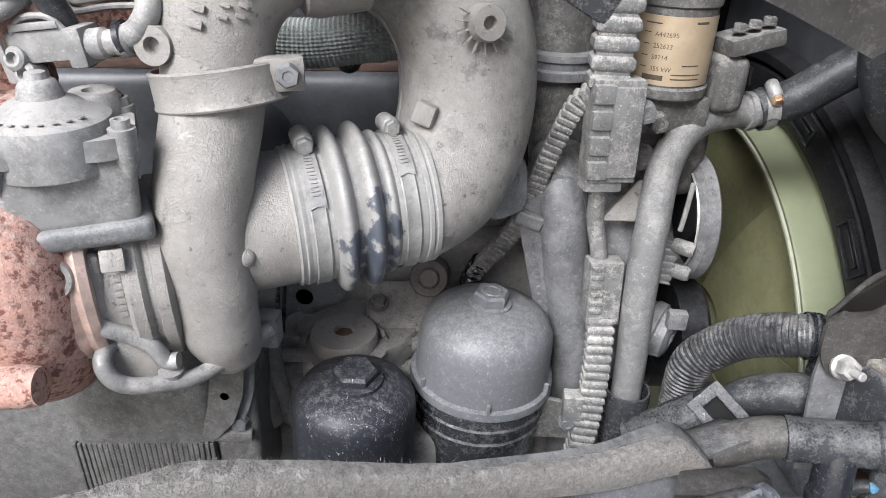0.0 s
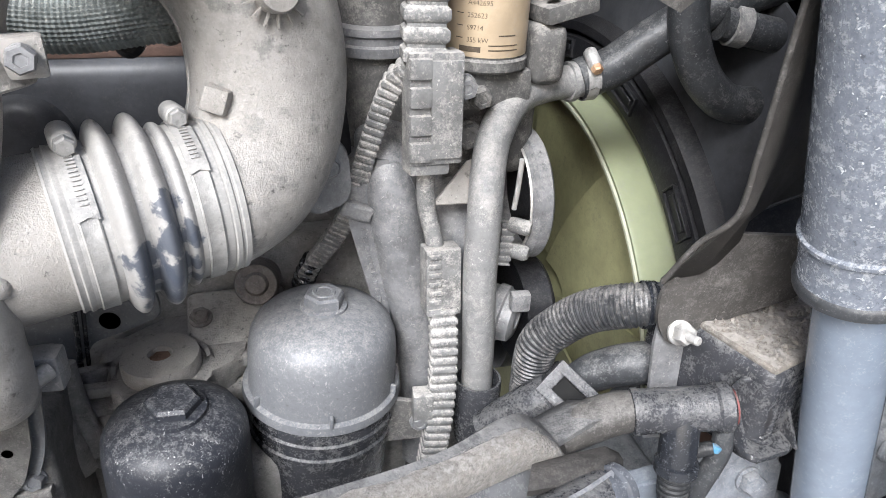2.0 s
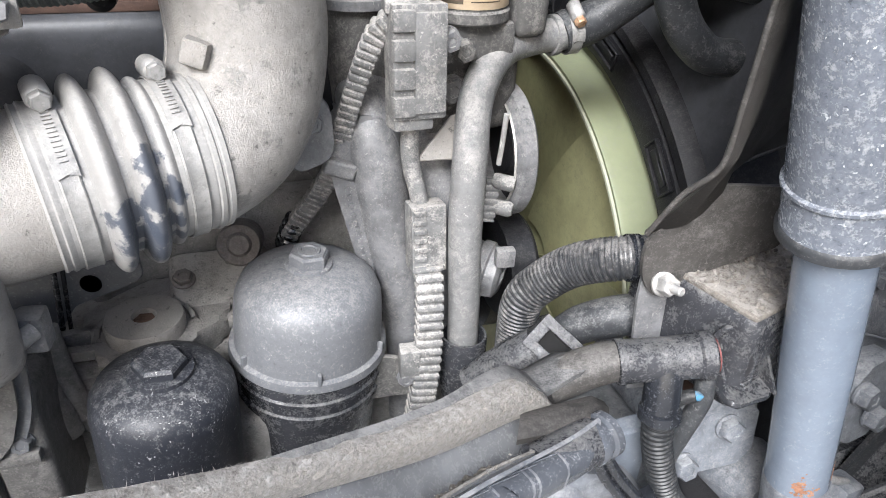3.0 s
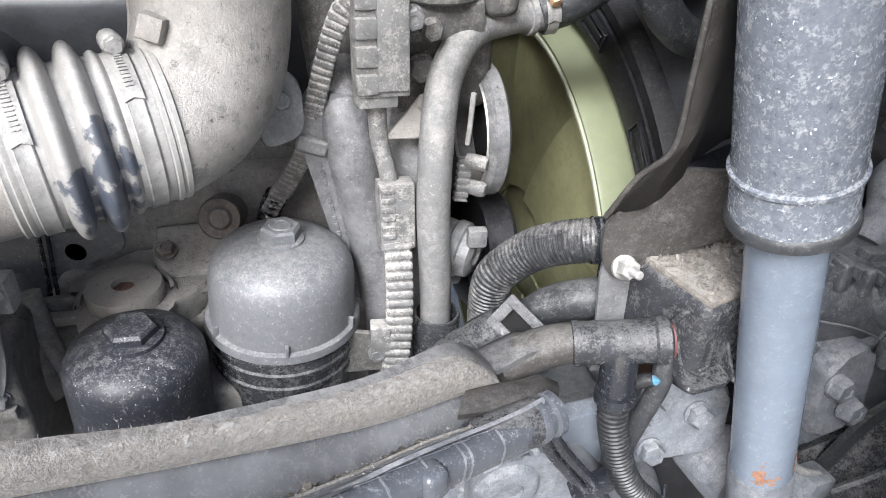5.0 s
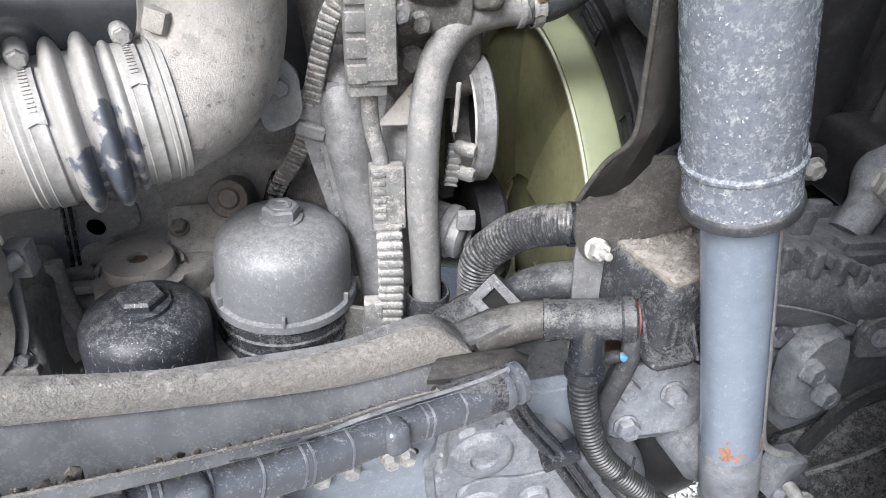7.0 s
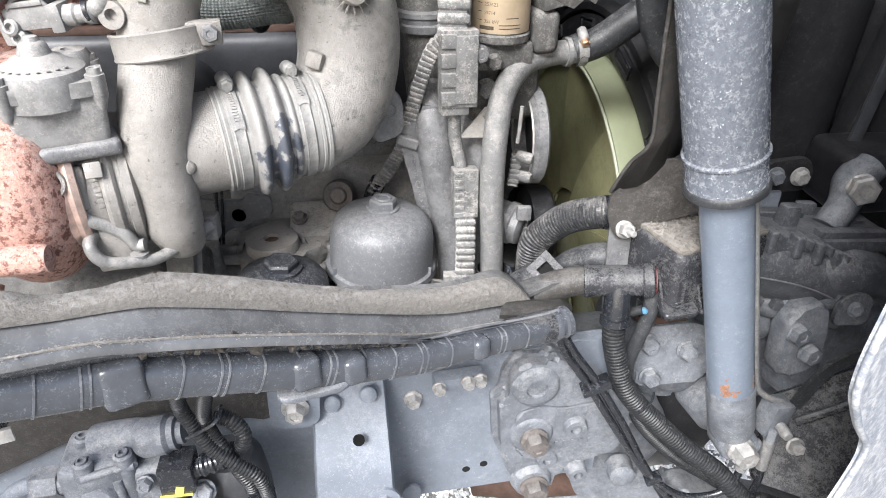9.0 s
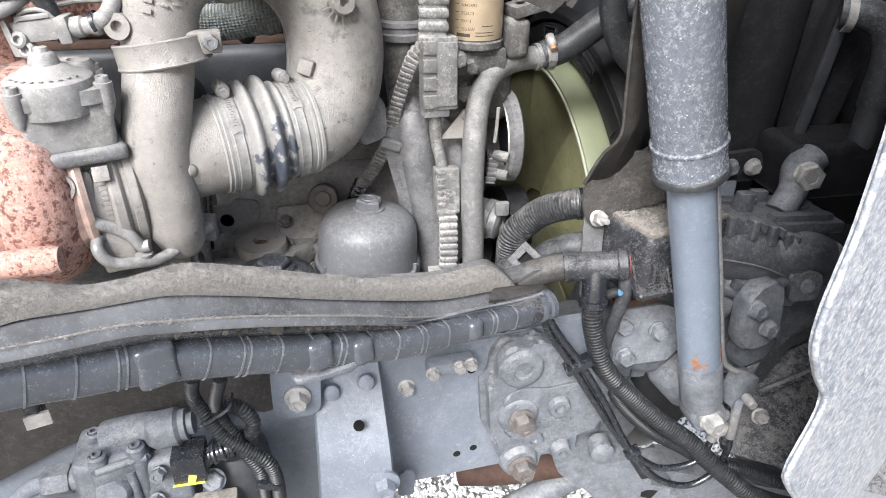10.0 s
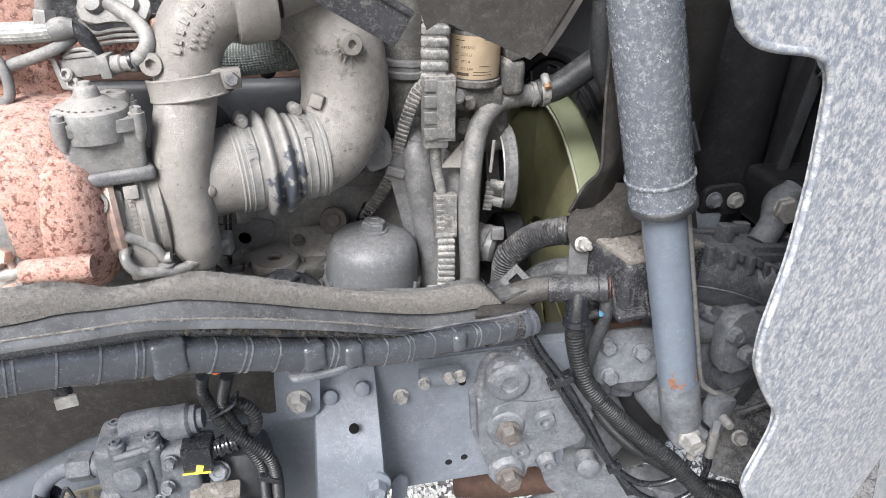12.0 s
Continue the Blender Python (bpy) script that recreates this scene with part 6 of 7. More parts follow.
part("lid_ridge", block((0.105, 0.016, 0.012), lid @ Matrix.Translation((0.03, -0.034, 0.012)), 0.003), DUCT, duct)
part("lid_ridge", block((0.09, 0.012, 0.010), lid @ Matrix.Translation((-0.05, 0.02, 0.012)), 0.003), DUCT, duct)
part("lid_knob", lathe([(0.019, 0.006), (0.018, 0.014), (0.012, 0.016), (0.0, 0.016)], lid @ Matrix.Translation((0.07, 0.015, 0)), 24), DUCT, duct)
part("lid_post", block((0.026, 0.020, 0.036), lid @ Matrix.Translation((-0.045, 0.0, 0.018)), 0.004, taper=0.9), DUCT, duct)
part("lid_post", block((0.030, 0.016, 0.024), lid @ Matrix.Translation((0.005, 0.03, 0.014)), 0.004, taper=0.9), DUCT, duct)
for k in range(5):
    p = seam[8 + 4 * k] + Vector((-0.004, 0.004, -0.040))
    part("tooth", block((0.012, 0.012, 0.014), Matrix.Translation(p) @ Matrix.Rotation(0.3, 4, "Y"), 0.002), DUCT, duct)
tabm = facing((0.682, 0.494, 1.180), (-0.1, -1, 0.25))
part("end_tab", slab(rounded([(-0.022, -0.022), (0.020, -0.018), (0.024, 0.020), (0.004, 0.026), (-0.018, 0.012)], 0.006), 0.010, tabm, 0.002), DUCT, duct)
part("screw", bolt(tabm @ Vector((0.003, 0.002, 0.010)), (-0.1, -1, 0.25), 0.007, 0.006, 1.5), AXLE, duct)
part("bulge", pipe([(0.640, 0.530, 1.225), (0.675, 0.525, 1.222), (0.715, 0.535, 1.205), (0.745, 0.55, 1.18)], [0.030, 0.036, 0.036, 0.032], 24), DUCT, duct, "smooth rounded duct end")

# ---- wiring on the pump ----
wl = thing("engine_wiring", (0.175, 0.58, 1.13), "dusty grey wiring duct with two connectors", "wiring")
part("upper_duct", toothed([(0.160, 0.612, 1.70), (0.160, 0.612, 1.60), (0.159, 0.610, 1.50)], 0.0205, 0.014, 0.016), LOOM, wl)
cb = facing((0.166, 0.603, 1.462), OUT + UP * 0.08)
conn = part("connector_body", block((0.046, 0.092, 0.030), cb, 0.003), LOOM, wl, "dusty grey connector block")
part("connector_cover", block((0.027, 0.080, 0.006), cb @ Matrix.Translation((0.008, 0.0, 0.016)), 0.002), LOOM, conn)
for k in range(4):
    part("connector_rib", block((0.022, 0.0195, 0.012), cb @ Matrix.Translation((-0.0135, -0.034 + 0.0225 * k, 0.0135)), 0.0035, 2, taper=0.86), LOOM, conn)
part("connector_skirt", block((0.038, 0.014, 0.026), cb @ Matrix.Translation((-0.004, -0.050, -0.002)), 0.003, taper=0.9), LOOM, conn)
part("side_bolt", bolt((0.192, 0.606, 1.479), OUT, 0.0085, 0.012, 1.25), CAST_GREY, wl)
part("cable", pipe([(0.163, 0.608, 1.415), (0.165, 0.610, 1.37), (0.172, 0.608, 1.34), (0.177, 0.606, 1.31)], 0.0085, 14), LOOM, wl)
cb2 = facing((0.179, 0.598, 1.298), OUT + UP * 0.15)
conn2 = part("lower_connector", block((0.034, 0.066, 0.026), cb2, 0.003), LOOM, wl)
for k in range(7):
    part("connector_rib", block((0.012, 0.0045, 0.004), cb2 @ Matrix.Translation((-0.009, -0.027 + 0.009 * k, 0.0135)), 0.001), LOOM, conn2)
part("lower_duct", toothed([(0.180, 0.588, 1.272), (0.181, 0.580, 1.24), (0.181, 0.575, 1.19), (0.178, 0.572, 1.14), (0.172, 0.575, 1.08)], 0.0145, 0.010, 0.010), LOOM, wl)
part("duct_clip", block((0.020, 0.018, 0.034), Matrix.Translation((0.162, 0.572, 1.168)), 0.002), LOOM, wl)
part("clip_bolt", bolt((0.158, 0.572, 1.149), OUT, 0.0075, 0.008, 1.2), CAST_GREY, wl)
part("clip_bracket", slab(rounded([(-0.045, -0.035), (0.02, -0.04), (0.02, 0.005), (-0.03, 0.02)], 0.006), 0.006, facing((0.152, 0.585, 1.155), OUT)), DARK_CAST, wl)
sh = thing("sheathed_cable", (0.05, 0.70, 1.23), "grey toothed cable sheath curving behind the filter", "cable")
part("sheath", toothed([(0.150, 0.610, 1.495), (0.133, 0.620, 1.474), (0.114, 0.640, 1.41), (0.099, 0.660, 1.345), (0.080, 0.682, 1.30), (0.060, 0.697, 1.265), (0.050, 0.703, 1.245)], 0.0100, 0.0085, 0.0078), LOOM, sh)
part("boot", corrugated([(0.060, 0.700, 1.266), (0.052, 0.705, 1.248), (0.045, 0.71, 1.225)], 0.0125, 0.009, 0.002), PLASTIC, sh)
part("sheath_clip", block((0.034, 0.012, 0.014), Matrix.Translation((0.112, 0.650, 1.352)) @ Matrix.Rotation(0.35, 4, "Y"), 0.003), LOOM, sh)

# coolant hose
ch = thing("coolant_hose", (0.222, 0.594, 1.10), "grey rubber coolant hose bending past the pump", "coolant hose")
part("hose_tube", pipe([(0.222, 0.594, 1.150), (0.219, 0.590, 1.22), (0.214, 0.586, 1.30), (0.215, 0.592, 1.37), (0.226, 0.625, 1.422), (0.253, 0.660, 1.450), (0.290, 0.684, 1.457), (0.335, 0.698, 1.459)], 0.0160, 24, 10), RUBBER, ch)
part("far_hose", pipe([(0.325, 0.696, 1.459), (0.36, 0.698, 1.472), (0.405, 0.690, 1.508), (0.46, 0.68, 1.540), (0.55, 0.67, 1.575)], 0.0205, 24, 8), RUBBER_DARK, ch, "darker rubber hose")
hose_clamp((0.334, 0.698, 1.460), (1, 0.1, 0.1), 0.0202, 0.012, (0.1, -0.55, 0.85), ch, STEEL, screw=0.0066, tail=1.2, screw_mat=BRASS)
part("hose_bead", lathe([(0.0165, -0.004), (0.0195, -0.003), (0.0195, 0.003), (0.0165, 0.004)], to_axis((0.316, 0.694, 1.458), (1, 0.2, 0.02)), 24), RUBBER, ch)
part("cup", lathe([(0.0, 1.10), (0.020, 1.10), (0.0245, 1.13), (0.0245, 1.178), (0.0235, 1.181), (0.0215, 1.181), (0.0205, 1.176), (0.0205, 1.15), (0.0, 1.15)], Matrix.Translation((0.222, 0.592, 0)), 32), PLASTIC_DUSTY, ch, "dusty plastic cup")
# branch hoses beyond the fan
bh = thing("branch_hose", (0.50, 0.66, 1.42), "dark rubber branch hose above the fan", "hose")
part("hose_tube", pipe([(0.404, 0.662, 1.60), (0.408, 0.660, 1.530), (0.424, 0.660, 1.488), (0.448, 0.660, 1.459), (0.480, 0.660, 1.444), (0.56, 0.660, 1.446)], 0.0185, 24), RUBBER_DARK, bh)
part("upper_arm", pipe([(0.445, 0.665, 1.521), (0.50, 0.66, 1.511), (0.57, 0.65, 1.50)], 0.016, 20), RUBBER_DARK, bh)
part("arm_collar", lathe([(0.0165, -0.008), (0.019, -0.007), (0.019, 0.007), (0.0165, 0.008)], to_axis((0.462, 0.664, 1.518), (1, -0.1, -0.18)), 24), RUBBER, bh)

# labelled canister
can = thing("labelled_canister", (0.221, 0.664, 1.48), "metal canister with a gold type label", "canister")
m = Matrix.Translation((0.221, 0.664, 0))
part("canister_body", lathe([(0.0365, 1.482), (0.0385, 1.484), (0.0385, 1.492), (0.0362, 1.494), (0.0362, 1.562), (0.0385, 1.564), (0.0385, 1.572), (0.033, 1.574), (0.033, 1.70)], m, 48), DARK_CAST, can)
lab = part("label", lathe([(0.0366, 1.496), (0.0370, 1.496), (0.0370, 1.556), (0.0366, 1.556)], m, 40, arc=(185, 350), closed=True), LABEL, can, "gold printed type label")


def print_on(r, z, a0, a1, h, name="print_line"):
    part(name, lathe([(r, z), (r + 0.0003, z), (r + 0.0003, z + h), (r, z + h)], m, 8, arc=(a0, a1), closed=True), INK, lab)


def lettering(words, z, a0, size):
    """Built-in font, bent round the canister."""
    cu = bpy.data.curves.new("lettering", "FONT")
    cu.body, cu.size = words, size
    tmp = bpy.data.objects.new("lettering", cu)
    scene.collection.objects.link(tmp)
    me = bpy.data.meshes.new_from_object(tmp.evaluated_get(bpy.context.evaluated_depsgraph_get()))
    bpy.data.objects.remove(tmp)
    tb_ = bmesh.new()
    tb_.from_mesh(me)
    for v in tb_.verts:
        a = radians(a0) + v.co.x / 0.0372
        v.co = m @ Vector((0.0373 * math.cos(a), 0.0373 * math.sin(a), z + v.co.y))
    part("lettering", tb_, INK, lab, smooth=0)


print_on(0.0371, 1.5005, 222, 252, 0.0045, "brand_mark")
for words, z in (("355 kW", 1.5085), ("S9714", 1.5185), ("252623", 1.5285), ("A442695", 1.5385)):
    lettering(words, z, 232, 0.0058)
for z in (1.511, 1.521, 1.531, 1.541):
    print_on(0.0371, z, 216, 226, 0.0007)
print_on(0.0371, 1.549, 216, 240, 0.0010)
for z in (1.502, 1.506):
    print_on(0.0371, z, 262, 305, 0.0009)
print_on(0.0371, 1.550, 286, 305, 0.0020)
print_on(0.0371, 1.514, 275, 300, 0.0010)
part("canister_base", block((0.075, 0.06, 0.035), Matrix.Translation((0.222, 0.668, 1.465)) @ Matrix.Rotation(0.2, 4, "Z"), 0.008), DARK_CAST, can)
part("side_housing", block((0.035, 0.05, 0.055), Matrix.Translation((0.276, 0.675, 1.492)) @ Matrix.Rotation(0.2, 4, "Z"), 0.014, 4), DARK_CAST, can)
part("top_flange", block((0.055, 0.04, 0.016), Matrix.Translation((0.292, 0.672, 1.532)) @ Matrix.Rotation(0.3, 4, "Z") @ Matrix.Rotation(-0.2, 4, "Y"), 0.004), DARK_CAST, can)
for x in (0.278, 0.292, 0.306):
    part("bolt", bolt((x, 0.658 + (x - 0.278) * 0.3, 1.541 + (x - 0.278) * 0.2), UP, 0.0055, 0.006, 1.2), DARK_CAST, can)
part("pump_bolt", bolt((0.212, 0.632, 1.462), OUT, 0.0085, 0.010, 1.2), DARK_CAST, can)
part("pump_bolt", bolt((0.205, 0.640, 1.425), OUT, 0.011, 0.010, 1.2), DARK_CAST, can)
part("lower_casting", block((0.10, 0.08, 0.10), Matrix.Translation((0.225, 0.70, 1.42)) @ Matrix.Rotation(0.2, 4, "Z"), 0.02, 3), DARK_CAST, can)
# sensor connector beside the hose
sc = thing("sensor_plug", (0.25, 0.62, 1.27), "dusty sensor plug with a toothed lead", "sensor plug")
part("lead", toothed([(0.251, 0.637, 1.335), (0.249, 0.633, 1.315), (0.246, 0.628, 1.292)], 0.0075, 0.006, 0.007), LOOM, sc)
for z in (1.334, 1.306):
    part("plug_screw", lathe([(0.007, 0), (0.008, 0.004), (0.008, 0.018), (0.006, 0.022), (0.0, 0.022)], to_axis((0.252, 0.635, z), (0.85, -0.5, -0.05)), 14), LOOM, sc)
part("solenoid", lathe([(0.0, -0.030), (0.026, -0.030), (0.028, -0.026), (0.028, -0.008), (0.0305, -0.006), (0.0305, 0.004), (0.028, 0.006), (0.0265, 0.016), (0.020, 0.020), (0.012, 0.020), (0.011, 0.016), (0.0, 0.016)], to_axis((0.250, 0.632, 1.232), (0.80, -0.5, -0.1)), 36), CAST_GREY, sc)
part("solenoid_tab", block((0.020, 0.012, 0.020), Matrix.Translation((0.262, 0.606, 1.262)), 0.003), CAST_GREY, sc)
part("dipstick", pipe([(0.2475, 0.600, 1.415), (0.2465, 0.602, 1.385), (0.2455, 0.604, 1.365)], 0.0025, 8), BRIGHT, sc)
part("bracket", slab([(-0.040, -0.018), (0.020, -0.020), (0.024, 0.026), (-0.004, 0.020)], 0.004, facing((0.208, 0.622, 1.385), OUT + UP * 0.35), 0.001), CAST, sc, "pale folded bracket")

# ---- oil module round the filters ----
RUST_DARK = grime("rusty_socket", (0.13, 0.08, 0.058), 0.9, dust=(0.24, 0.19, 0.16), cover=0.4, lie=0.1)
om = thing("oil_module", (-0.05, 0.66, 1.0), "dusty dark oil module casting with a round plug", "oil module")
part("module_body", block((0.34, 0.15, 0.17), Matrix.Translation((-0.02, 0.690, 1.085)) @ Matrix.Rotation(TRUCK, 4, "Z"), 0.015, 3), MID_CAST, om)
part("front_body", block((0.20, 0.10, 0.14), Matrix.Translation((-0.03, 0.595, 1.06)) @ Matrix.Rotation(TRUCK, 4, "Z"), 0.015, 3), MID_CAST, om)
m = Matrix.Translation((-0.088, 0.62, 0))
part("plug_seat", lathe([(0.0385, 1.14), (0.0385, 1.186), (0.0375, 1.189), (0.0355, 1.189), (0.035, 1.184)], m, 48), DARK_CAST, om)
part("plug", lathe([(0.034, 1.18), (0.034, 1.196), (0.0365, 1.198), (0.0370, 1.210), (0.0355, 1.2140), (0.0115, 1.2150), (0.0108, 1.2100), (0.0, 1.2100)], m, 56), CAST, om, "round dusty plug with a socket")
part("socket", lathe([(0.0106, 1.2105), (0.0, 1.2107)], m, 6), RUST_DARK, om, "rusty hexagon socket", smooth=0)
part("top_casting", slab(rounded([(-0.155, 0.640), (-0.145, 0.664), (-0.11, 0.697), (-0.085, 0.716), (-0.04, 0.714), (-0.012, 0.675), (-0.012, 0.632), (-0.05, 0.602), (-0.05, 0.575), (-0.125, 0.575), (-0.135, 0.62)], 0.012), 0.030, Matrix.Translation((0, 0, 1.168)), 0.006), MID_CAST, om)
part("seat_ridge", lathe([(0.0405, 1.19), (0.0415, 1.2025), (0.0455, 1.2040), (0.0495, 1.197)], m, 40, arc=(10, 200)), MID_CAST, om)
part("casting_slope", block((0.105, 0.075, 0.034), Matrix.Translation((-0.022, 0.690, 1.198)) @ Matrix.Rotation(0.12, 4, "Z") @ Matrix.Rotation(0.45, 4, "X"), 0.014, 4), MID_CAST, om)
part("casting_step", block((0.060, 0.030, 0.016), Matrix.Translation((-0.020, 0.648, 1.186)) @ Matrix.Rotation(0.25, 4, "Z"), 0.005, 3), MID_CAST, om)
part("bolt", bolt((-0.058, 0.678, 1.214), (0, -0.4, 1), 0.0085, 0.008, 1.4), BOLT_BROWN, om)
part("ledge", block((0.13, 0.012, 0.012), Matrix.Translation((-0.115, 0.607, 1.188)) @ Matrix.Rotation(0.10, 4, "Z"), 0.003), MID_CAST, om)
pl = thing("perforated_plate", (-0.14, 0.68, 1.15), "dark steel bracket plate with a round hole", "bracket plate")
part("plate", slab(rounded([(-0.245, 1.262), (-0.24, 1.09), (-0.205, 1.09), (-0.186, 1.165), (-0.160, 1.203), (-0.130, 1.214), (-0.092, 1.230), (-0.093, 1.258), (-0.128, 1.262), (-0.130, 1.252), (-0.17, 1.250)], 0.006), 0.006, facing((0, 0.668, 0), (0, -1, 0)), 0.0015), CAP_GREY, pl)
# no hole is cut, a disc carries its shade as colour
part("hole", lathe([(0.0102, 0.0006), (0.0001, 0.0006)], to_axis((-0.141, 0.6620, 1.228), (0, -1, 0)), 24), HOLE_SHADE, pl, "flat disc coloured dark for the shade in a round hole")
part("plate_side", pipe([(-0.166, 0.654, 1.275), (-0.173, 0.654, 1.20), (-0.183, 0.654, 1.11)], 0.0028, 8), PLASTIC_DUSTY, pl)
part("plate_side", pipe([(-0.158, 0.656, 1.275), (-0.166, 0.656, 1.20), (-0.176, 0.656, 1.11)], 0.0022, 8), PLASTIC_DUSTY, pl)
pg = thing("block_plug", (0.0, 0.70, 1.21), "dusty round core plug on the block", "core plug")
part("plug_body", lathe([(0.023, -0.05), (0.023, 0.004), (0.021, 0.007), (0.013, 0.005), (0.010, 0.008), (0.0, 0.008)], to_axis((0.0, 0.692, 1.245), (0.0, -0.9, 0.35)), 32), BOLT_BROWN, pg)

# ---- lower left: cooler, oil lines, bracket ----
oc = thing("oil_cooler", (-0.32, 0.57, 0.98), "grey finned oil cooler block", "oil cooler")
om2 = Matrix.Translation((-0.275, 0.560, 1.118)) @ Matrix.Rotation(0.10, 4, "Z")
part("core", block((0.150, 0.13, 0.215), om2, 0.028, 4), COOLER, oc)
fins = bmesh.new()
for k in range(27):
    block((0.0040, 0.1315, 0.140), om2 @ Matrix.Translation((-0.068 + k * 0.0052, 0, -0.036)), 0.0006, 1, bm=fins)
tagged(part("fin", fins, COOLER, oc, "thin stacked fins", smooth=0), kind="stuff")
part("end_cover", block((0.045, 0.11, 0.17), om2 @ Matrix.Translation((0.092, -0.006, 0.015)), 0.010, 3), COOLER, oc)
part("cover_boss", block((0.05, 0.03, 0.012), om2 @ Matrix.Translation((0.085, -0.055, 0.045)), 0.004), COOLER, oc)
for z in (0.06, -0.03):
    part("bolt", bolt(om2 @ Vector((0.098, -0.061, z)), (0.1, -1, 0.1), 0.0075, 0.008, 1.3), CAP_GREY, oc)
ol = thing("oil_lines", (-0.2, 0.42, 1.29), "pair of grey steel oil lines below the turbocharger", "oil line")
part("upper_line", pipe([(-0.225, 0.424, 1.388), (-0.222, 0.402, 1.382), (-0.215, 0.394, 1.368), (-0.199, 0.4, 1.356), (-0.185, 0.404, 1.344), (-0.177, 0.406, 1.33), (-0.168, 0.407, 1.33)], 0.0066, 16), LINE_STEEL, ol)
part("lower_line", pipe([(-0.216, 0.41, 1.344), (-0.215, 0.388, 1.342), (-0.21, 0.384, 1.329), (-0.2, 0.388, 1.319), (-0.181, 0.398, 1.314), (-0.158, 0.418, 1.309), (-0.118, 0.47, 1.318)], 0.0066, 16), LINE_STEEL, ol)
for p in ((-0.225, 0.416, 1.387), (-0.216, 0.402, 1.343)):
    part("union", lathe([(0.011, -0.02), (0.0115, -0.004), (0.010, 0.0), (0.0075, 0.003)], to_axis(p, (0.1, -1, -0.2)), 6), CAST_GREY, ol)
part("fitting", lathe([(0.0085, 0.0), (0.0095, 0.004), (0.0095, 0.012), (0.0, 0.012)], to_axis((-0.176, 0.407, 1.308), (0, 0, 1)), 20), RUBBER, ol)
br2 = thing("turbo_stay", (-0.16, 0.50, 1.12), "dark curved steel stay below the turbocharger", "stay")
part("stay_plate", slab(rounded([(-0.186, 1.300), (-0.148, 1.300), (-0.154, 1.266), (-0.160, 1.222), (-0.172, 1.188), (-0.190, 1.166), (-0.204, 1.158), (-0.204, 1.180), (-0.196, 1.205), (-0.190, 1.240)], 0.006), 0.004, facing((0, 0.500, 0), (0, -1, 0)), 0.001), COOLER, br2)
# disc coloured for the shade of the stay's hole
part("stay_hole", lathe([(0.0042, 0.0006), (0.0001, 0.0006)], to_axis((-0.178, 0.4960, 1.219), (0, -1, 0)), 18), HOLE_SHADE, br2, "flat disc coloured dark for the shade in a round hole")
part("stay_flange", pipe([(-0.149, 0.506, 1.295), (-0.154, 0.506, 1.262), (-0.160, 0.506, 1.220), (-0.172, 0.506, 1.187), (-0.190, 0.506, 1.165)], 0.007, 8, 6, [(0.28, 1), (-0.28, 1), (-0.28, -1), (0.28, -1)], hint=(0, 1, 0)), CAP_GREY, br2)
part("end_foot", block((0.02, 0.02, 0.03), Matrix.Translation((-0.122, 0.480, 1.312)), 0.004), CAST_GREY, br2)
foot = thing("cooler_mount", (-0.19, 0.60, 1.12), "dusty dark cast mount beside the fuel filter", "mount")
part("mount_body", block((0.075, 0.06, 0.10), Matrix.Translation((-0.205, 0.615, 1.175)) @ Matrix.Rotation(0.2, 4, "Z"), 0.016, 4, taper=0.8), MID_CAST, foot)
for x, y, z in ((-0.218, 0.572, 1.225), (-0.186, 0.580, 1.215)):
    part("mount_finger", pipe([(x, y, z), (x + 0.006, y - 0.004, z - 0.035), (x + 0.018, y - 0.004, z - 0.075), (x + 0.022, y, z - 0.10)], [0.014, 0.017, 0.016, 0.013], 18), MID_CAST, foot)
part("mount_rib", pipe([(-0.165, 0.60, 1.225), (-0.160, 0.59, 1.18), (-0.150, 0.585, 1.13)], [0.009, 0.011, 0.012], 14), MID_CAST, foot)
part("side_bar", block((0.040, 0.010, 0.020), Matrix.Translation((-0.150, 0.628, 1.188)) @ Matrix.Rotation(0.25, 4, "Z"), 0.002), MID_CAST, foot)
lowp = thing("lower_pipe", (-0.12, 0.58, 1.0), "dusty dark round pipe below the filters", "pipe")
part("pipe_body", pipe([(-0.22, 0.66, 1.14), (-0.16, 0.62, 1.13), (-0.11, 0.60, 1.12), (-0.06, 0.60, 1.10)], 0.035, 24), MID_CAST, lowp)

# ---- valve and conduits by the rail ----
VALVE = grime("dusty_valve_casting", (0.128, 0.138, 0.155), 0.36, 0.1, dust=(0.33, 0.332, 0.335), cover=0.4, lie=0.35, flecks=0.4, bump=0.35, pits=0.4)
vb = thing("air_valve", (-0.18, 0.30, 1.05), "dusty grey cast air valve with fittings and a black plug", "valve")
part("valve_body", block((0.074, 0.064, 0.10), Matrix.Translation((-0.210, 0.290, 1.108)) @ Matrix.Rotation(0.15, 4, "Z"), 0.012, 3), VALVE, vb)
EARS = ((-0.228, 0.296), (-0.193, 0.310), (-0.179, 0.272), (-0.215, 0.262))
vo = [(-0.242, 0.300), (-0.192, 0.322), (-0.166, 0.268), (-0.216, 0.248)]
part("valve_top", slab(rounded(vo, 0.012), 0.030, Matrix.Translation((0, 0, 1.122)), 0.004), VALVE, vb)
part("dirt_pan", slab(rounded([(-0.229, 0.295), (-0.195, 0.309), (-0.179, 0.273), (-0.214, 0.261)], 0.008), 0.004, Matrix.Translation((0, 0, 1.1500)), 0.002), TOP_DIRT, vb, "brown dirt caked on the top")
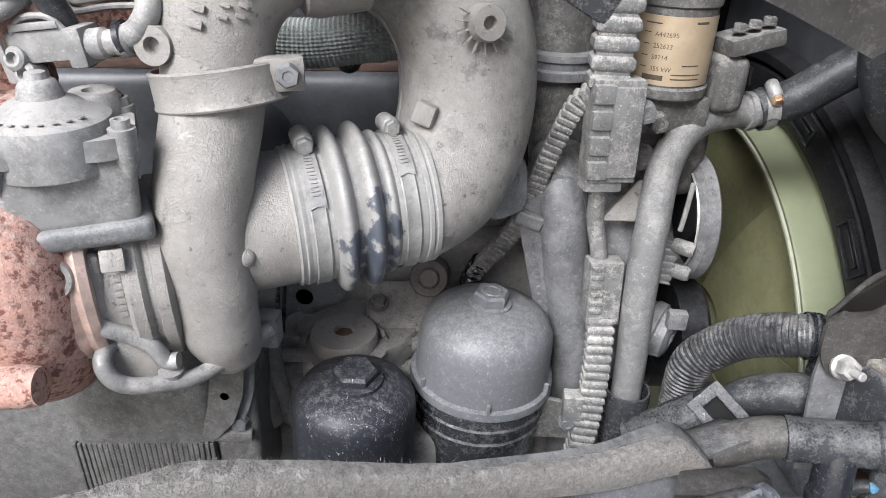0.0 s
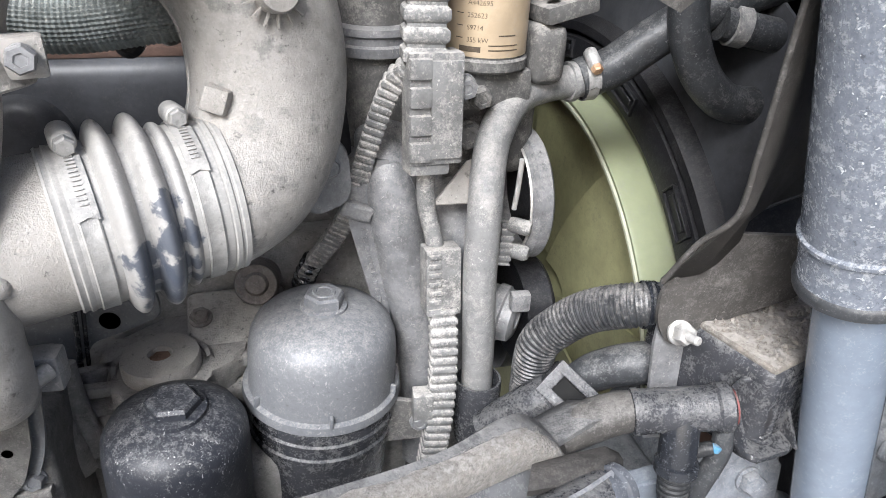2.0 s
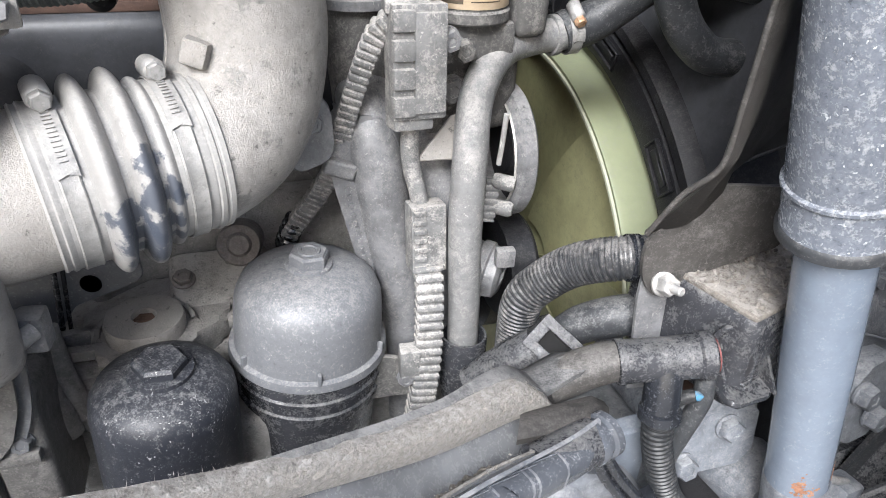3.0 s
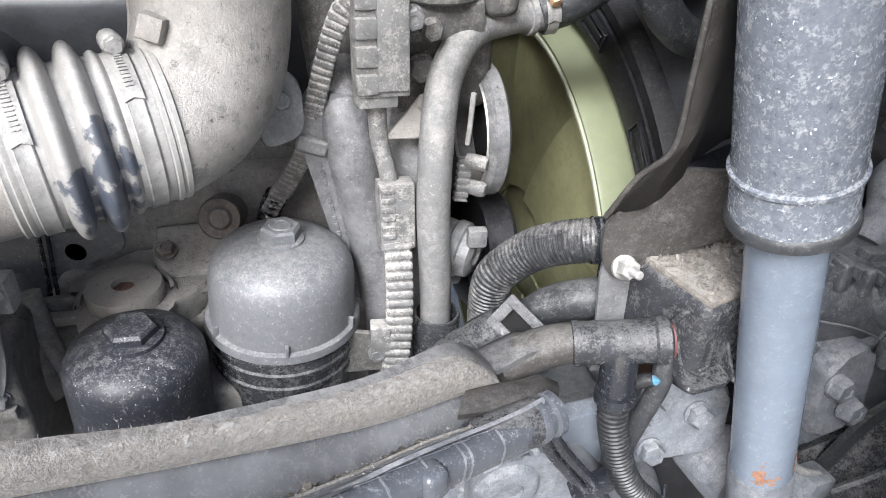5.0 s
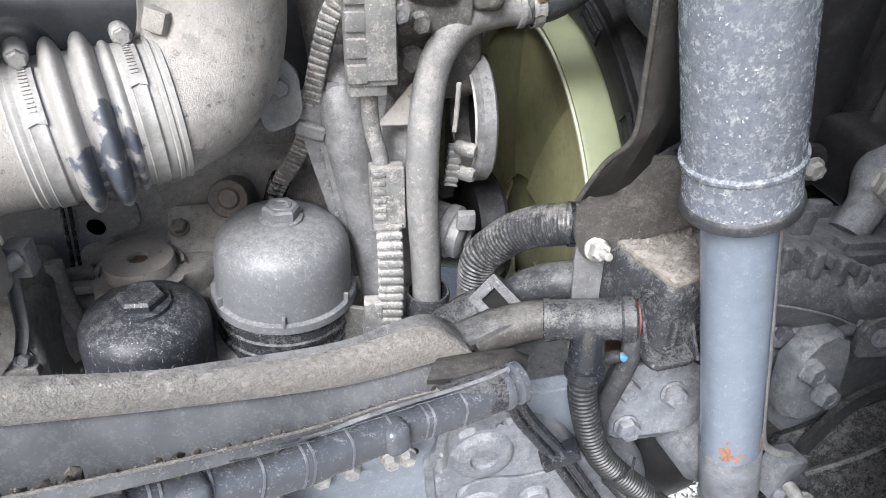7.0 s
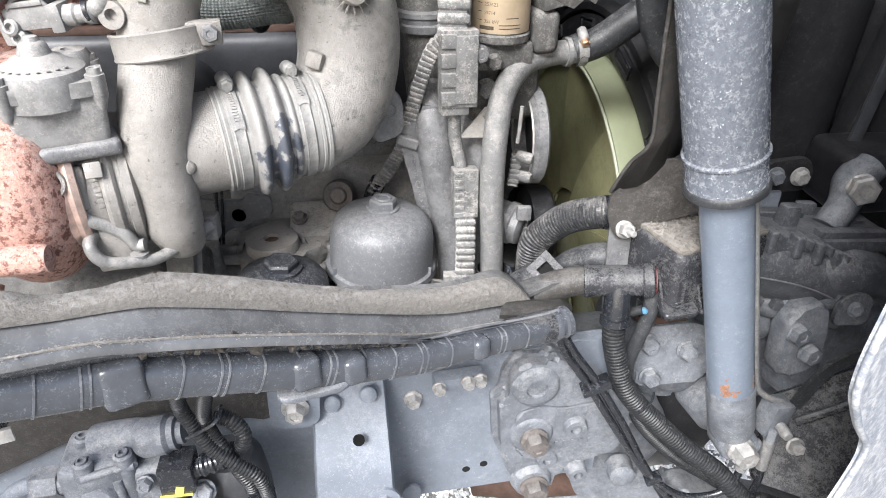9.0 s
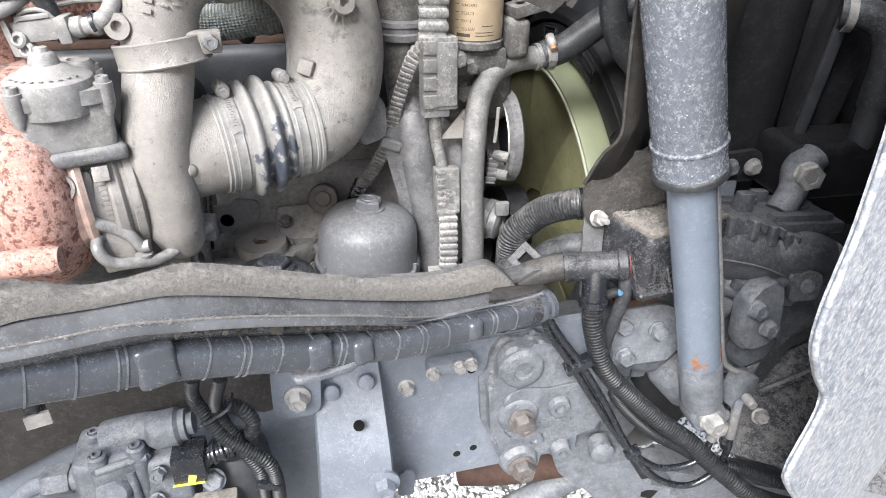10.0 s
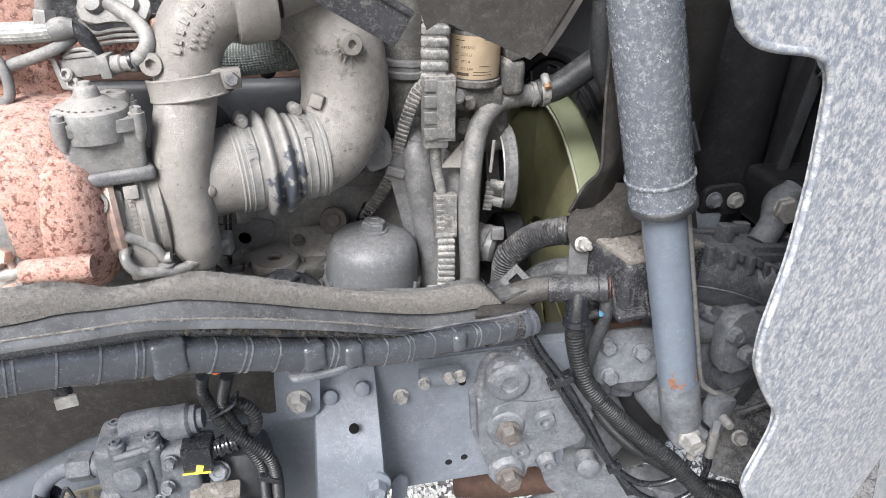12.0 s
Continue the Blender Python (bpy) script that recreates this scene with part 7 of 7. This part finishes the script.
for (x0, y0), (x1, y1) in zip(vo, vo[1:] + vo[:1]):
    a, c = Vector((x0, y0, 1.152)).lerp(Vector((-0.204, 0.285, 1.152)), 0.10), Vector((x1, y1, 1.152)).lerp(Vector((-0.204, 0.285, 1.152)), 0.10)
    part("top_rim", pipe([a, a.lerp(c, 0.5) + UP * 0.001, c], 0.0045, 10), VALVE, vb)
for x, y in EARS:
    part("cap_ear", lathe([(0.0105, -0.055), (0.0100, -0.01), (0.0092, 0.002), (0.0065, 0.004), (0.006, 0.001), (0.0, 0.001)], Matrix.Translation((x, y, 1.163)), 20), VALVE, vb)
    part("bolt", lathe([(0.0055, 0.0), (0.0055, 0.005), (0.0032, 0.005), (0.0030, 0.002), (0.0, 0.002)], Matrix.Translation((x, y, 1.164)), 14), VALVE, vb)
part("cylinder", lathe([(0.0, -0.034), (0.016, -0.034), (0.020, -0.028), (0.0205, -0.004), (0.017, 0.0), (0.017, 0.006), (0.012, 0.007), (0.012, 0.013), (0.0, 0.013)], to_axis((-0.135, 0.292, 1.173), (1, 0.1, 0.12)), 32), VALVE, vb)
part("bridge", pipe([(-0.215, 0.30, 1.15), (-0.185, 0.30, 1.162), (-0.16, 0.298, 1.165)], [0.022, 0.018, 0.018], 20), VALVE, vb)
part("inlet_nut", lathe([(0.010, -0.016), (0.0165, -0.015), (0.018, -0.012), (0.018, 0.010), (0.0165, 0.013), (0.012, 0.014)], to_axis((-0.272, 0.285, 1.110), (1, 0.1, 0.05)), 6), VALVE, vb, smooth=25)
part("inlet_neck", lathe([(0.0135, 0.0), (0.0135, 0.010), (0.020, 0.012), (0.021, 0.018), (0.020, 0.030), (0.016, 0.032)], to_axis((-0.262, 0.286, 1.110), (1, 0.1, 0.05)), 28), VALVE, vb)
part("air_pipe", pipe([(-0.268, 0.285, 1.110), (-0.295, 0.284, 1.106), (-0.318, 0.284, 1.088), (-0.333, 0.285, 1.060), (-0.340, 0.287, 0.99)], 0.0095, 18), FRAME, vb, "grey steel air pipe")
part("lower_valve", block((0.058, 0.058, 0.095), Matrix.Translation((-0.160, 0.292, 1.098)) @ Matrix.Rotation(0.15, 4, "Z"), 0.010, 3, taper=0.8), VALVE, vb)
part("body_lobe", lathe([(0.0, 0.016), (0.014, 0.015), (0.018, 0.010), (0.019, -0.03)], to_axis((-0.205, 0.262, 1.118), (0.1, -1, 0.25)), 28), VALVE, vb)
part("body_lobe", lathe([(0.0, 0.012), (0.011, 0.011), (0.014, 0.006), (0.015, -0.03)], to_axis((-0.232, 0.264, 1.085), (0.0, -1, 0.3)), 24), VALVE, vb)
for x, y, z in ((-0.158, 0.262, 1.135), (-0.165, 0.260, 1.098), (-0.178, 0.258, 1.078), (-0.222, 0.258, 1.070)):
    part("valve_bolt", bolt((x, y, z), (0.05, -1, 0.35), 0.0068, 0.009, 1.3), VALVE, vb)
part("rib", pipe([(-0.186, 0.262, 1.14), (-0.184, 0.260, 1.11), (-0.186, 0.262, 1.07)], 0.005, 10), VALVE, vb)

plug = part("black_plug", block((0.034, 0.034, 0.036), Matrix.Translation((-0.127, 0.272, 1.141)) @ Matrix.Rotation(0.1, 4, "Z"), 0.003), PLASTIC, vb, "black plug with a yellow tag")
part("yellow_tag", block((0.008, 0.001, 0.010), Matrix.Translation((-0.123, 0.2545, 1.131)) @ Matrix.Rotation(0.1, 4, "Z") @ Matrix.Rotation(0.25, 4, "Y"), 0), YELLOW, plug, "bright yellow tag")
part("yellow_line", block((0.032, 0.002, 0.0016), Matrix.Translation((-0.127, 0.2540, 1.1245)) @ Matrix.Rotation(0.1, 4, "Z"), 0), YELLOW, plug, "yellow edge")
part("plug_boot", corrugated([(-0.112, 0.274, 1.143), (-0.096, 0.277, 1.146), (-0.082, 0.281, 1.149)], 0.012, 0.009, 0.002), PLASTIC, vb)
part("tank", lathe([(0.0, 0.055), (0.026, 0.052), (0.036, 0.040), (0.040, 0.0), (0.040, -0.1), (0.0, -0.1)], to_axis((-0.092, 0.325, 1.062), (0, -0.1, 1)), 32), COVER_DARK, vb, "dark rounded tank")
part("tank_bolt", bolt((-0.108, 0.276, 1.105), (0.0, -1, 0.6), 0.010, 0.009, 1.3), VALVE, vb)
part("dirt_cake", block((0.060, 0.022, 0.010), Matrix.Translation((-0.115, 0.270, 1.078)) @ Matrix.Rotation(0.12, 4, "Z") @ Matrix.Rotation(0.5, 4, "X"), 0.004), TOP_DIRT, vb, "tan dirt caked on the flange")
clampb = part("pipe_clamp", lathe([(0.0115, -0.012), (0.016, -0.012), (0.016, 0.012), (0.0115, 0.012)], to_axis((-0.324, 0.28, 1.057), (0.5, 0, 1)), 28, closed=True), PLASTIC, vb, "black pipe clamp")
part("tie_tail", pipe([(-0.318, 0.268, 1.036), (-0.3, 0.268, 1.069), (-0.288, 0.268, 1.091), (-0.278, 0.268, 1.058), (-0.258, 0.268, 1.025)], 0.0022, 8), RUBBER_DARK, clampb)
npl = thing("number_plate_strip", (-0.25, 0.335, 0.95), "tan stamped plate on the frame with illegible digits", "plate")
part("plate", slab([(-0.415, 0.989), (-0.269, 1.032), (-0.273, 1.003), (-0.421, 0.945)], 0.003, facing((0, 0.338, 0), (0, -1, 0)), 0.001), TAN, npl)
for p in [(-0.381, 0.33, 0.99), (-0.363, 0.33, 0.995), (-0.345, 0.33, 1.001), (-0.328, 0.33, 1.006), (-0.31, 0.33, 1.012), (-0.292, 0.33, 1.017), (-0.274, 0.33, 1.023)]:
    part("digit_bar", block((0.007, 0.001, 0.012), Matrix.Translation(p) @ Matrix.Rotation(0.2, 4, "Y"), 0.0003), CAP_GREY, npl)
lpg = thing("lower_plug", (-0.101, 0.262, 1.035), "black wiring plug with a yellow sticker", "plug")
part("plug_body", block((0.060, 0.036, 0.034), Matrix.Translation((-0.101, 0.262, 1.035)) @ Matrix.Rotation(-0.15, 4, "Y"), 0.004), PLASTIC, lpg)
part("sticker", block((0.036, 0.001, 0.020), Matrix.Translation((-0.101, 0.262, 1.035)) @ Matrix.Translation((0, -0.0186, 0.002)) @ Matrix.Rotation(-0.15, 4, "Y"), 0), YELLOW, lpg, "yellow sticker")
part("lead", corrugated([(-0.077, 0.264, 1.038), (-0.061, 0.264, 1.044), (-0.048, 0.264, 1.06)], 0.0068, 0.0034, 0.001), CONDUIT, lpg)
part("lead", corrugated([(-0.071, 0.264, 1.023), (-0.059, 0.264, 1.029), (-0.045, 0.264, 1.046)], 0.0068, 0.0034, 0.001), CONDUIT, lpg)
cdl = thing("twin_conduits", (-0.08, 0.31, 1.0), "black corrugated conduits looping below the trunking", "conduit")
part("left_conduit", corrugated([(-0.104, 0.262, 1.261), (-0.111, 0.272, 1.23), (-0.101, 0.27, 1.204), (-0.087, 0.266, 1.179), (-0.064, 0.262, 1.16), (-0.044, 0.262, 1.14), (-0.039, 0.268, 1.101), (-0.043, 0.28, 1.041)], 0.0076, 0.0034, 0.001), CONDUIT, cdl)
part("right_conduit", corrugated([(-0.078, 0.262, 1.26), (-0.091, 0.275, 1.216), (-0.087, 0.275, 1.19), (-0.075, 0.27, 1.169), (-0.062, 0.268, 1.138), (-0.055, 0.27, 1.115), (-0.056, 0.275, 1.059)], 0.0076, 0.0034, 0.001), CONDUIT, cdl)
part("loop_conduit", corrugated([(-0.086, 0.285, 1.206), (-0.069, 0.285, 1.197), (-0.059, 0.283, 1.18), (-0.064, 0.28, 1.165), (-0.078, 0.278, 1.162)], 0.0085, 0.0036, 0.001), CONDUIT, cdl)
part("strap", pipe([(-0.106, 0.268, 1.195), (-0.092, 0.262, 1.208), (-0.078, 0.266, 1.216), (-0.077, 0.28, 1.221)], 0.006, 8, 6, [(0.25, 1), (-0.25, 1), (-0.25, -1), (0.25, -1)]), PLASTIC, cdl)
part("tie", block((0.026, 0.022, 0.008), Matrix.Translation((-0.047, 0.268, 1.107)) @ Matrix.Rotation(0.3, 4, "Y"), 0.002), PLASTIC, cdl)
part("orange_mark", lathe([(0.005, 0), (0.005, 0.004), (0, 0.004)], Matrix.Translation((-0.085, 0.25, 1.274)), 10), ORANGE, cdl, "orange dab")
clp = thing("trunking_clip", (-0.178, 0.142, 1.315), "black clip with a metal tongue under the trunking", "clip")
part("clip_arm", block((0.012, 0.012, 0.03), Matrix.Translation((-0.184, 0.142, 1.345)) @ Matrix.Rotation(0.2, 4, "X"), 0.002), PLASTIC, clp)
part("tongue", block((0.018, 0.004, 0.012), Matrix.Translation((-0.180, 0.138, 1.330)) @ Matrix.Rotation(0.4, 4, "Z"), 0.001), BRIGHT, clp, "shiny metal tongue")
clp2 = thing("rail_clip", on_rail(-0.02, 0.02, 1.13), "black clip with two zinc screws at the rail's edge", "clip")
part("clip_base", block((0.06, 0.02, 0.018), Matrix.Translation((0.165, 0.397, 1.150)) @ Matrix.Rotation(0.2, 4, "Z"), 0.003), FRAME, clp2)
for x in (0.142, 0.176, 0.19):
    part("screw", bolt((x, 0.383 + (x - 0.142) * 0.12, 1.150 + (x - 0.142) * 0.15), OUT, 0.0065, 0.009, 1.3), STEEL, clp2)

# ---- overhead ----
ov = thing("cab_mat", (0.20, 0.37, 1.57), "dark grey rubber mat hanging from the cab", "rubber mat")
part("mat_sheet", ribbon([[(0.115, 0.365, 1.68), (0.14, 0.37, 1.608), (0.155, 0.37, 1.618)], [(0.19, 0.36, 1.70), (0.19, 0.37, 1.65), (0.20, 0.37, 1.600)], [(0.26, 0.36, 1.72), (0.25, 0.375, 1.65), (0.250, 0.378, 1.578)], [(0.32, 0.36, 1.72), (0.30, 0.375, 1.66), (0.262, 0.376, 1.590)]], 0.006, (0, 1, 0.2)), SHEET, ov, smooth=60)
part("mat_edge", pipe([(0.262, 0.366, 1.588), (0.28, 0.362, 1.62), (0.31, 0.358, 1.68)], 0.009, 8, 6, [(0.35, 1), (-0.35, 1), (-0.35, -1), (0.35, -1)]), SHEET, ov)
bar = thing("cab_edge_bar", (0.07, 0.36, 1.59), "dark plastic edge strip of the raised cab", "edge strip")
part("strip", block((0.26, 0.02, 0.040), Matrix.Translation((0.004, 0.372, 1.672)) @ Matrix.Rotation(0.51, 4, "Y"), 0.004), PLASTIC_DUSTY, bar)
part("strip_lip", block((0.26, 0.012, 0.006), Matrix.Translation((0.013, 0.362, 1.688)) @ Matrix.Rotation(0.51, 4, "Y"), 0.002), PLASTIC_DUSTY, bar)
foil = thing("heat_shield", (-0.10, 0.65, 1.48), "woven grey heat shield sleeve behind the elbow", "heat shield")
part("sleeve", braided([(-0.31, 0.625, 1.528), (-0.25, 0.625, 1.536), (-0.19, 0.635, 1.525), (-0.12, 0.645, 1.517), (-0.05, 0.650, 1.525), (0.02, 0.66, 1.533)], 0.022, 0.009, 20, 0.055), WEAVE, foil)
part("sensor_head", lathe([(0.012, 0), (0.013, 0.012), (0.008, 0.016), (0.0, 0.016)], to_axis((-0.085, 0.70, 1.492), (0, -1, 0.1)), 18), SHROUD, foil)
part("cover_bolt", bolt((-0.060, 0.735, 1.495), (0, -1, 0.15), 0.010, 0.012, 1.4), DARK_CAST, foil)
bp2 = thing("braided_pipe", (-0.30, 0.45, 1.56), "braided grey hose crossing the turbine housing", "braided hose")
part("braid", braided([(-0.46, 0.455, 1.583), (-0.38, 0.448, 1.584), (-0.322, 0.445, 1.586), (-0.286, 0.445, 1.588), (-0.262, 0.446, 1.591)], 0.0115), SILVER_FOIL, bp2)
part("ferrule", pipe([(-0.266, 0.446, 1.590), (-0.255, 0.447, 1.592), (-0.244, 0.450, 1.592)], [0.0125, 0.0125, 0.010], 18), RUBBER, bp2)
part("hose_end", pipe([(-0.248, 0.449, 1.592), (-0.238, 0.452, 1.586), (-0.233, 0.458, 1.572), (-0.233, 0.470, 1.552), (-0.236, 0.49, 1.535)], 0.0090, 16), RUBBER_DARK, bp2)
part("thin_hose", pipe([(-0.42, 0.45, 1.520), (-0.37, 0.442, 1.533), (-0.331, 0.440, 1.548), (-0.292, 0.440, 1.561), (-0.262, 0.445, 1.573), (-0.245, 0.46, 1.585)], 0.0066, 14), RUBBER, bp2)
part("drop_hose", pipe([(-0.330, 0.435, 1.570), (-0.320, 0.432, 1.545), (-0.322, 0.430, 1.520), (-0.345, 0.43, 1.505)], 0.0060, 12), RUBBER, bp2)
fit_m = to_axis((-0.273, 0.448, 1.594), (0.10, 0.05, 1))
part("hex_bolt", add(lathe([(0.0125, 0.0), (0.0125, 0.016), (0.0115, 0.018)], fit_m, 6), lathe([(0.0085, 0.017), (0.0085, 0.050), (0.0, 0.051)], fit_m, 18)), DULL, bp2, "dusty hexagon fitting", smooth=25)
plate = thing("pipe_flange", (-0.22, 0.52, 1.59), "dusty grey oval pipe flange with two bolts", "flange")
pm = facing((-0.221, 0.520, 1.602), (-0.05, -0.9, 0.45))
part("flange_plate", slab(rounded([(-0.046, -0.010), (-0.030, -0.022), (0.0, -0.016), (0.030, -0.020), (0.044, -0.006), (0.040, 0.016), (-0.040, 0.018)], 0.010), 0.008, pm, 0.002), BODY_GREY, plate)
for x in (-0.022, 0.018):
    part("bolt", lathe([(0.0115, 0.0), (0.0115, 0.004), (0.0095, 0.009), (0.0, 0.010)], pm @ Matrix.Translation((x, 0.002, 0.008)), 20), BODY_GREY, plate)
for k in range(3):
    part("gasket_edge", pipe([pm @ Vector((-0.050 + 0.004 * k, -0.004 - 0.008 * k, -0.004)), pm @ Vector((-0.030, -0.027 - 0.007 * k, -0.004)), pm @ Vector((0.0, -0.023 - 0.007 * k, -0.004)), pm @ Vector((0.046, -0.020 - 0.007 * k, -0.004))], 0.0026, 8), DULL, plate)
red = thing("manifold_end", (-0.176, 0.52, 1.53), "rust-red exhaust manifold end", "manifold")
part("manifold_body", block((0.034, 0.05, 0.075), Matrix.Translation((-0.174, 0.535, 1.556)) @ Matrix.Rotation(0.42, 4, "Z"), 0.006, 3), RUSTY, red)
part("manifold_runner", block((0.16, 0.05, 0.045), Matrix.Translation((-0.235, 0.545, 1.548)) @ Matrix.Rotation(0.30, 4, "Z"), 0.012, 3), RUSTY, red)
strap2 = thing("turbine_clamp", (-0.33, 0.36, 1.33), "pale heat-stained steel clamp band with a bolt", "band clamp")
sm = to_axis(Vector((-0.318, 0.455, 1.402)) - TURBO * 0.050, TURBO)
part("band", lathe([(0.100, -0.016), (0.1045, -0.016), (0.1055, -0.012), (0.1055, 0.012), (0.1045, 0.016), (0.100, 0.016)], sm, 64, closed=True), BRIGHT, strap2)
part("bolt", bolt((-0.3290, 0.352, 1.366), (-0.05, -0.95, 0.25), 0.0115, 0.014, 1.15), COPPER, strap2)
part("trunnion", lathe([(0.0, -0.02), (0.007, -0.02), (0.008, -0.016), (0.008, 0.016), (0.0, 0.02)], to_axis((-0.318, 0.349, 1.343), TURBO), 18), BRIGHT, strap2)
part("draw_stud", pipe([(-0.329, 0.350, 1.372), (-0.322, 0.347, 1.350), (-0.315, 0.348, 1.322)], 0.0045, 12), COPPER, strap2)
fl = thing("turbine_flange", (-0.34, 0.38, 1.28), "corroded exhaust flange with two nuts", "flange")
part("flange_plate", slab(rounded([(-0.05, -0.04), (0.03, -0.05), (0.035, 0.02), (0.0, 0.06), (-0.05, 0.06)], 0.01), 0.012, facing((-0.345, 0.360, 1.340), (-0.1, -1, 0.2))), CAST, fl)
for p in ((-0.340, 0.350, 1.355), (-0.325, 0.350, 1.318)):
    part("nut", bolt(p, (-0.1, -1, 0.2), 0.011, 0.012, 1.1), COPPER, fl)
    part("stud", lathe([(0.006, 0), (0.006, 0.026), (0, 0.026)], to_axis(p, (-0.1, -1, 0.2)), 12), COPPER, fl)
part("lower_boss", lathe([(0.011, 0), (0.010, 0.03), (0.006, 0.032), (0, 0.032)], to_axis((-0.318, 0.375, 1.300), (0.1, -0.6, -0.7)), 16), RUSTY, fl)
# raised casting letters as plain bars on the elbow
EP = spline([(-0.138, 0.486, 1.530), (-0.137, 0.489, 1.560), (-0.125, 0.498, 1.590), (-0.095, 0.515, 1.615), (-0.055, 0.535, 1.628)], 8)
for row, (turn, size, i0, i1, n) in enumerate(((-0.25, 0.0105, 8, 19, 6), (0.12, 0.007, 10, 19, 6), (0.38, 0.007, 11, 18, 5))):
    for k in range(n):
        f = i0 + (i1 - i0) * k / (n - 1)
        c = EP[int(f)].lerp(EP[int(f) + 1], f % 1)
        d = (EP[int(f) + 1] - EP[int(f)]).normalized()
        nrm = Vector((0.25, -0.95, 0.18))
        nrm = (nrm - d * nrm.dot(d)).normalized()
        nrm = Matrix.Rotation(turn, 3, d) @ nrm
        fm_ = Matrix.Translation(c + nrm * 0.0426) @ Matrix((d, nrm.cross(d), nrm)).transposed().to_4x4()
        part("letter_bar", block((size * 0.5, size, 0.0030), fm_, 0.0012), CAST, pel)
for k in range(8):
    d = Matrix.Rotation(0.30 - 0.082 * k, 3, TURBO) @ (Vector((0.33, -0.78, 0.25)) - TURBO * -0.054).normalized()
    p = C0 + TURBO * 0.004 + d * 0.0660
    part("number_bar", block((0.0042, 0.0060, 0.0016), Matrix.Translation(p) @ Matrix((d.cross(TURBO), TURBO, d)).transposed().to_4x4(), 0.0004), CAST, turbo)
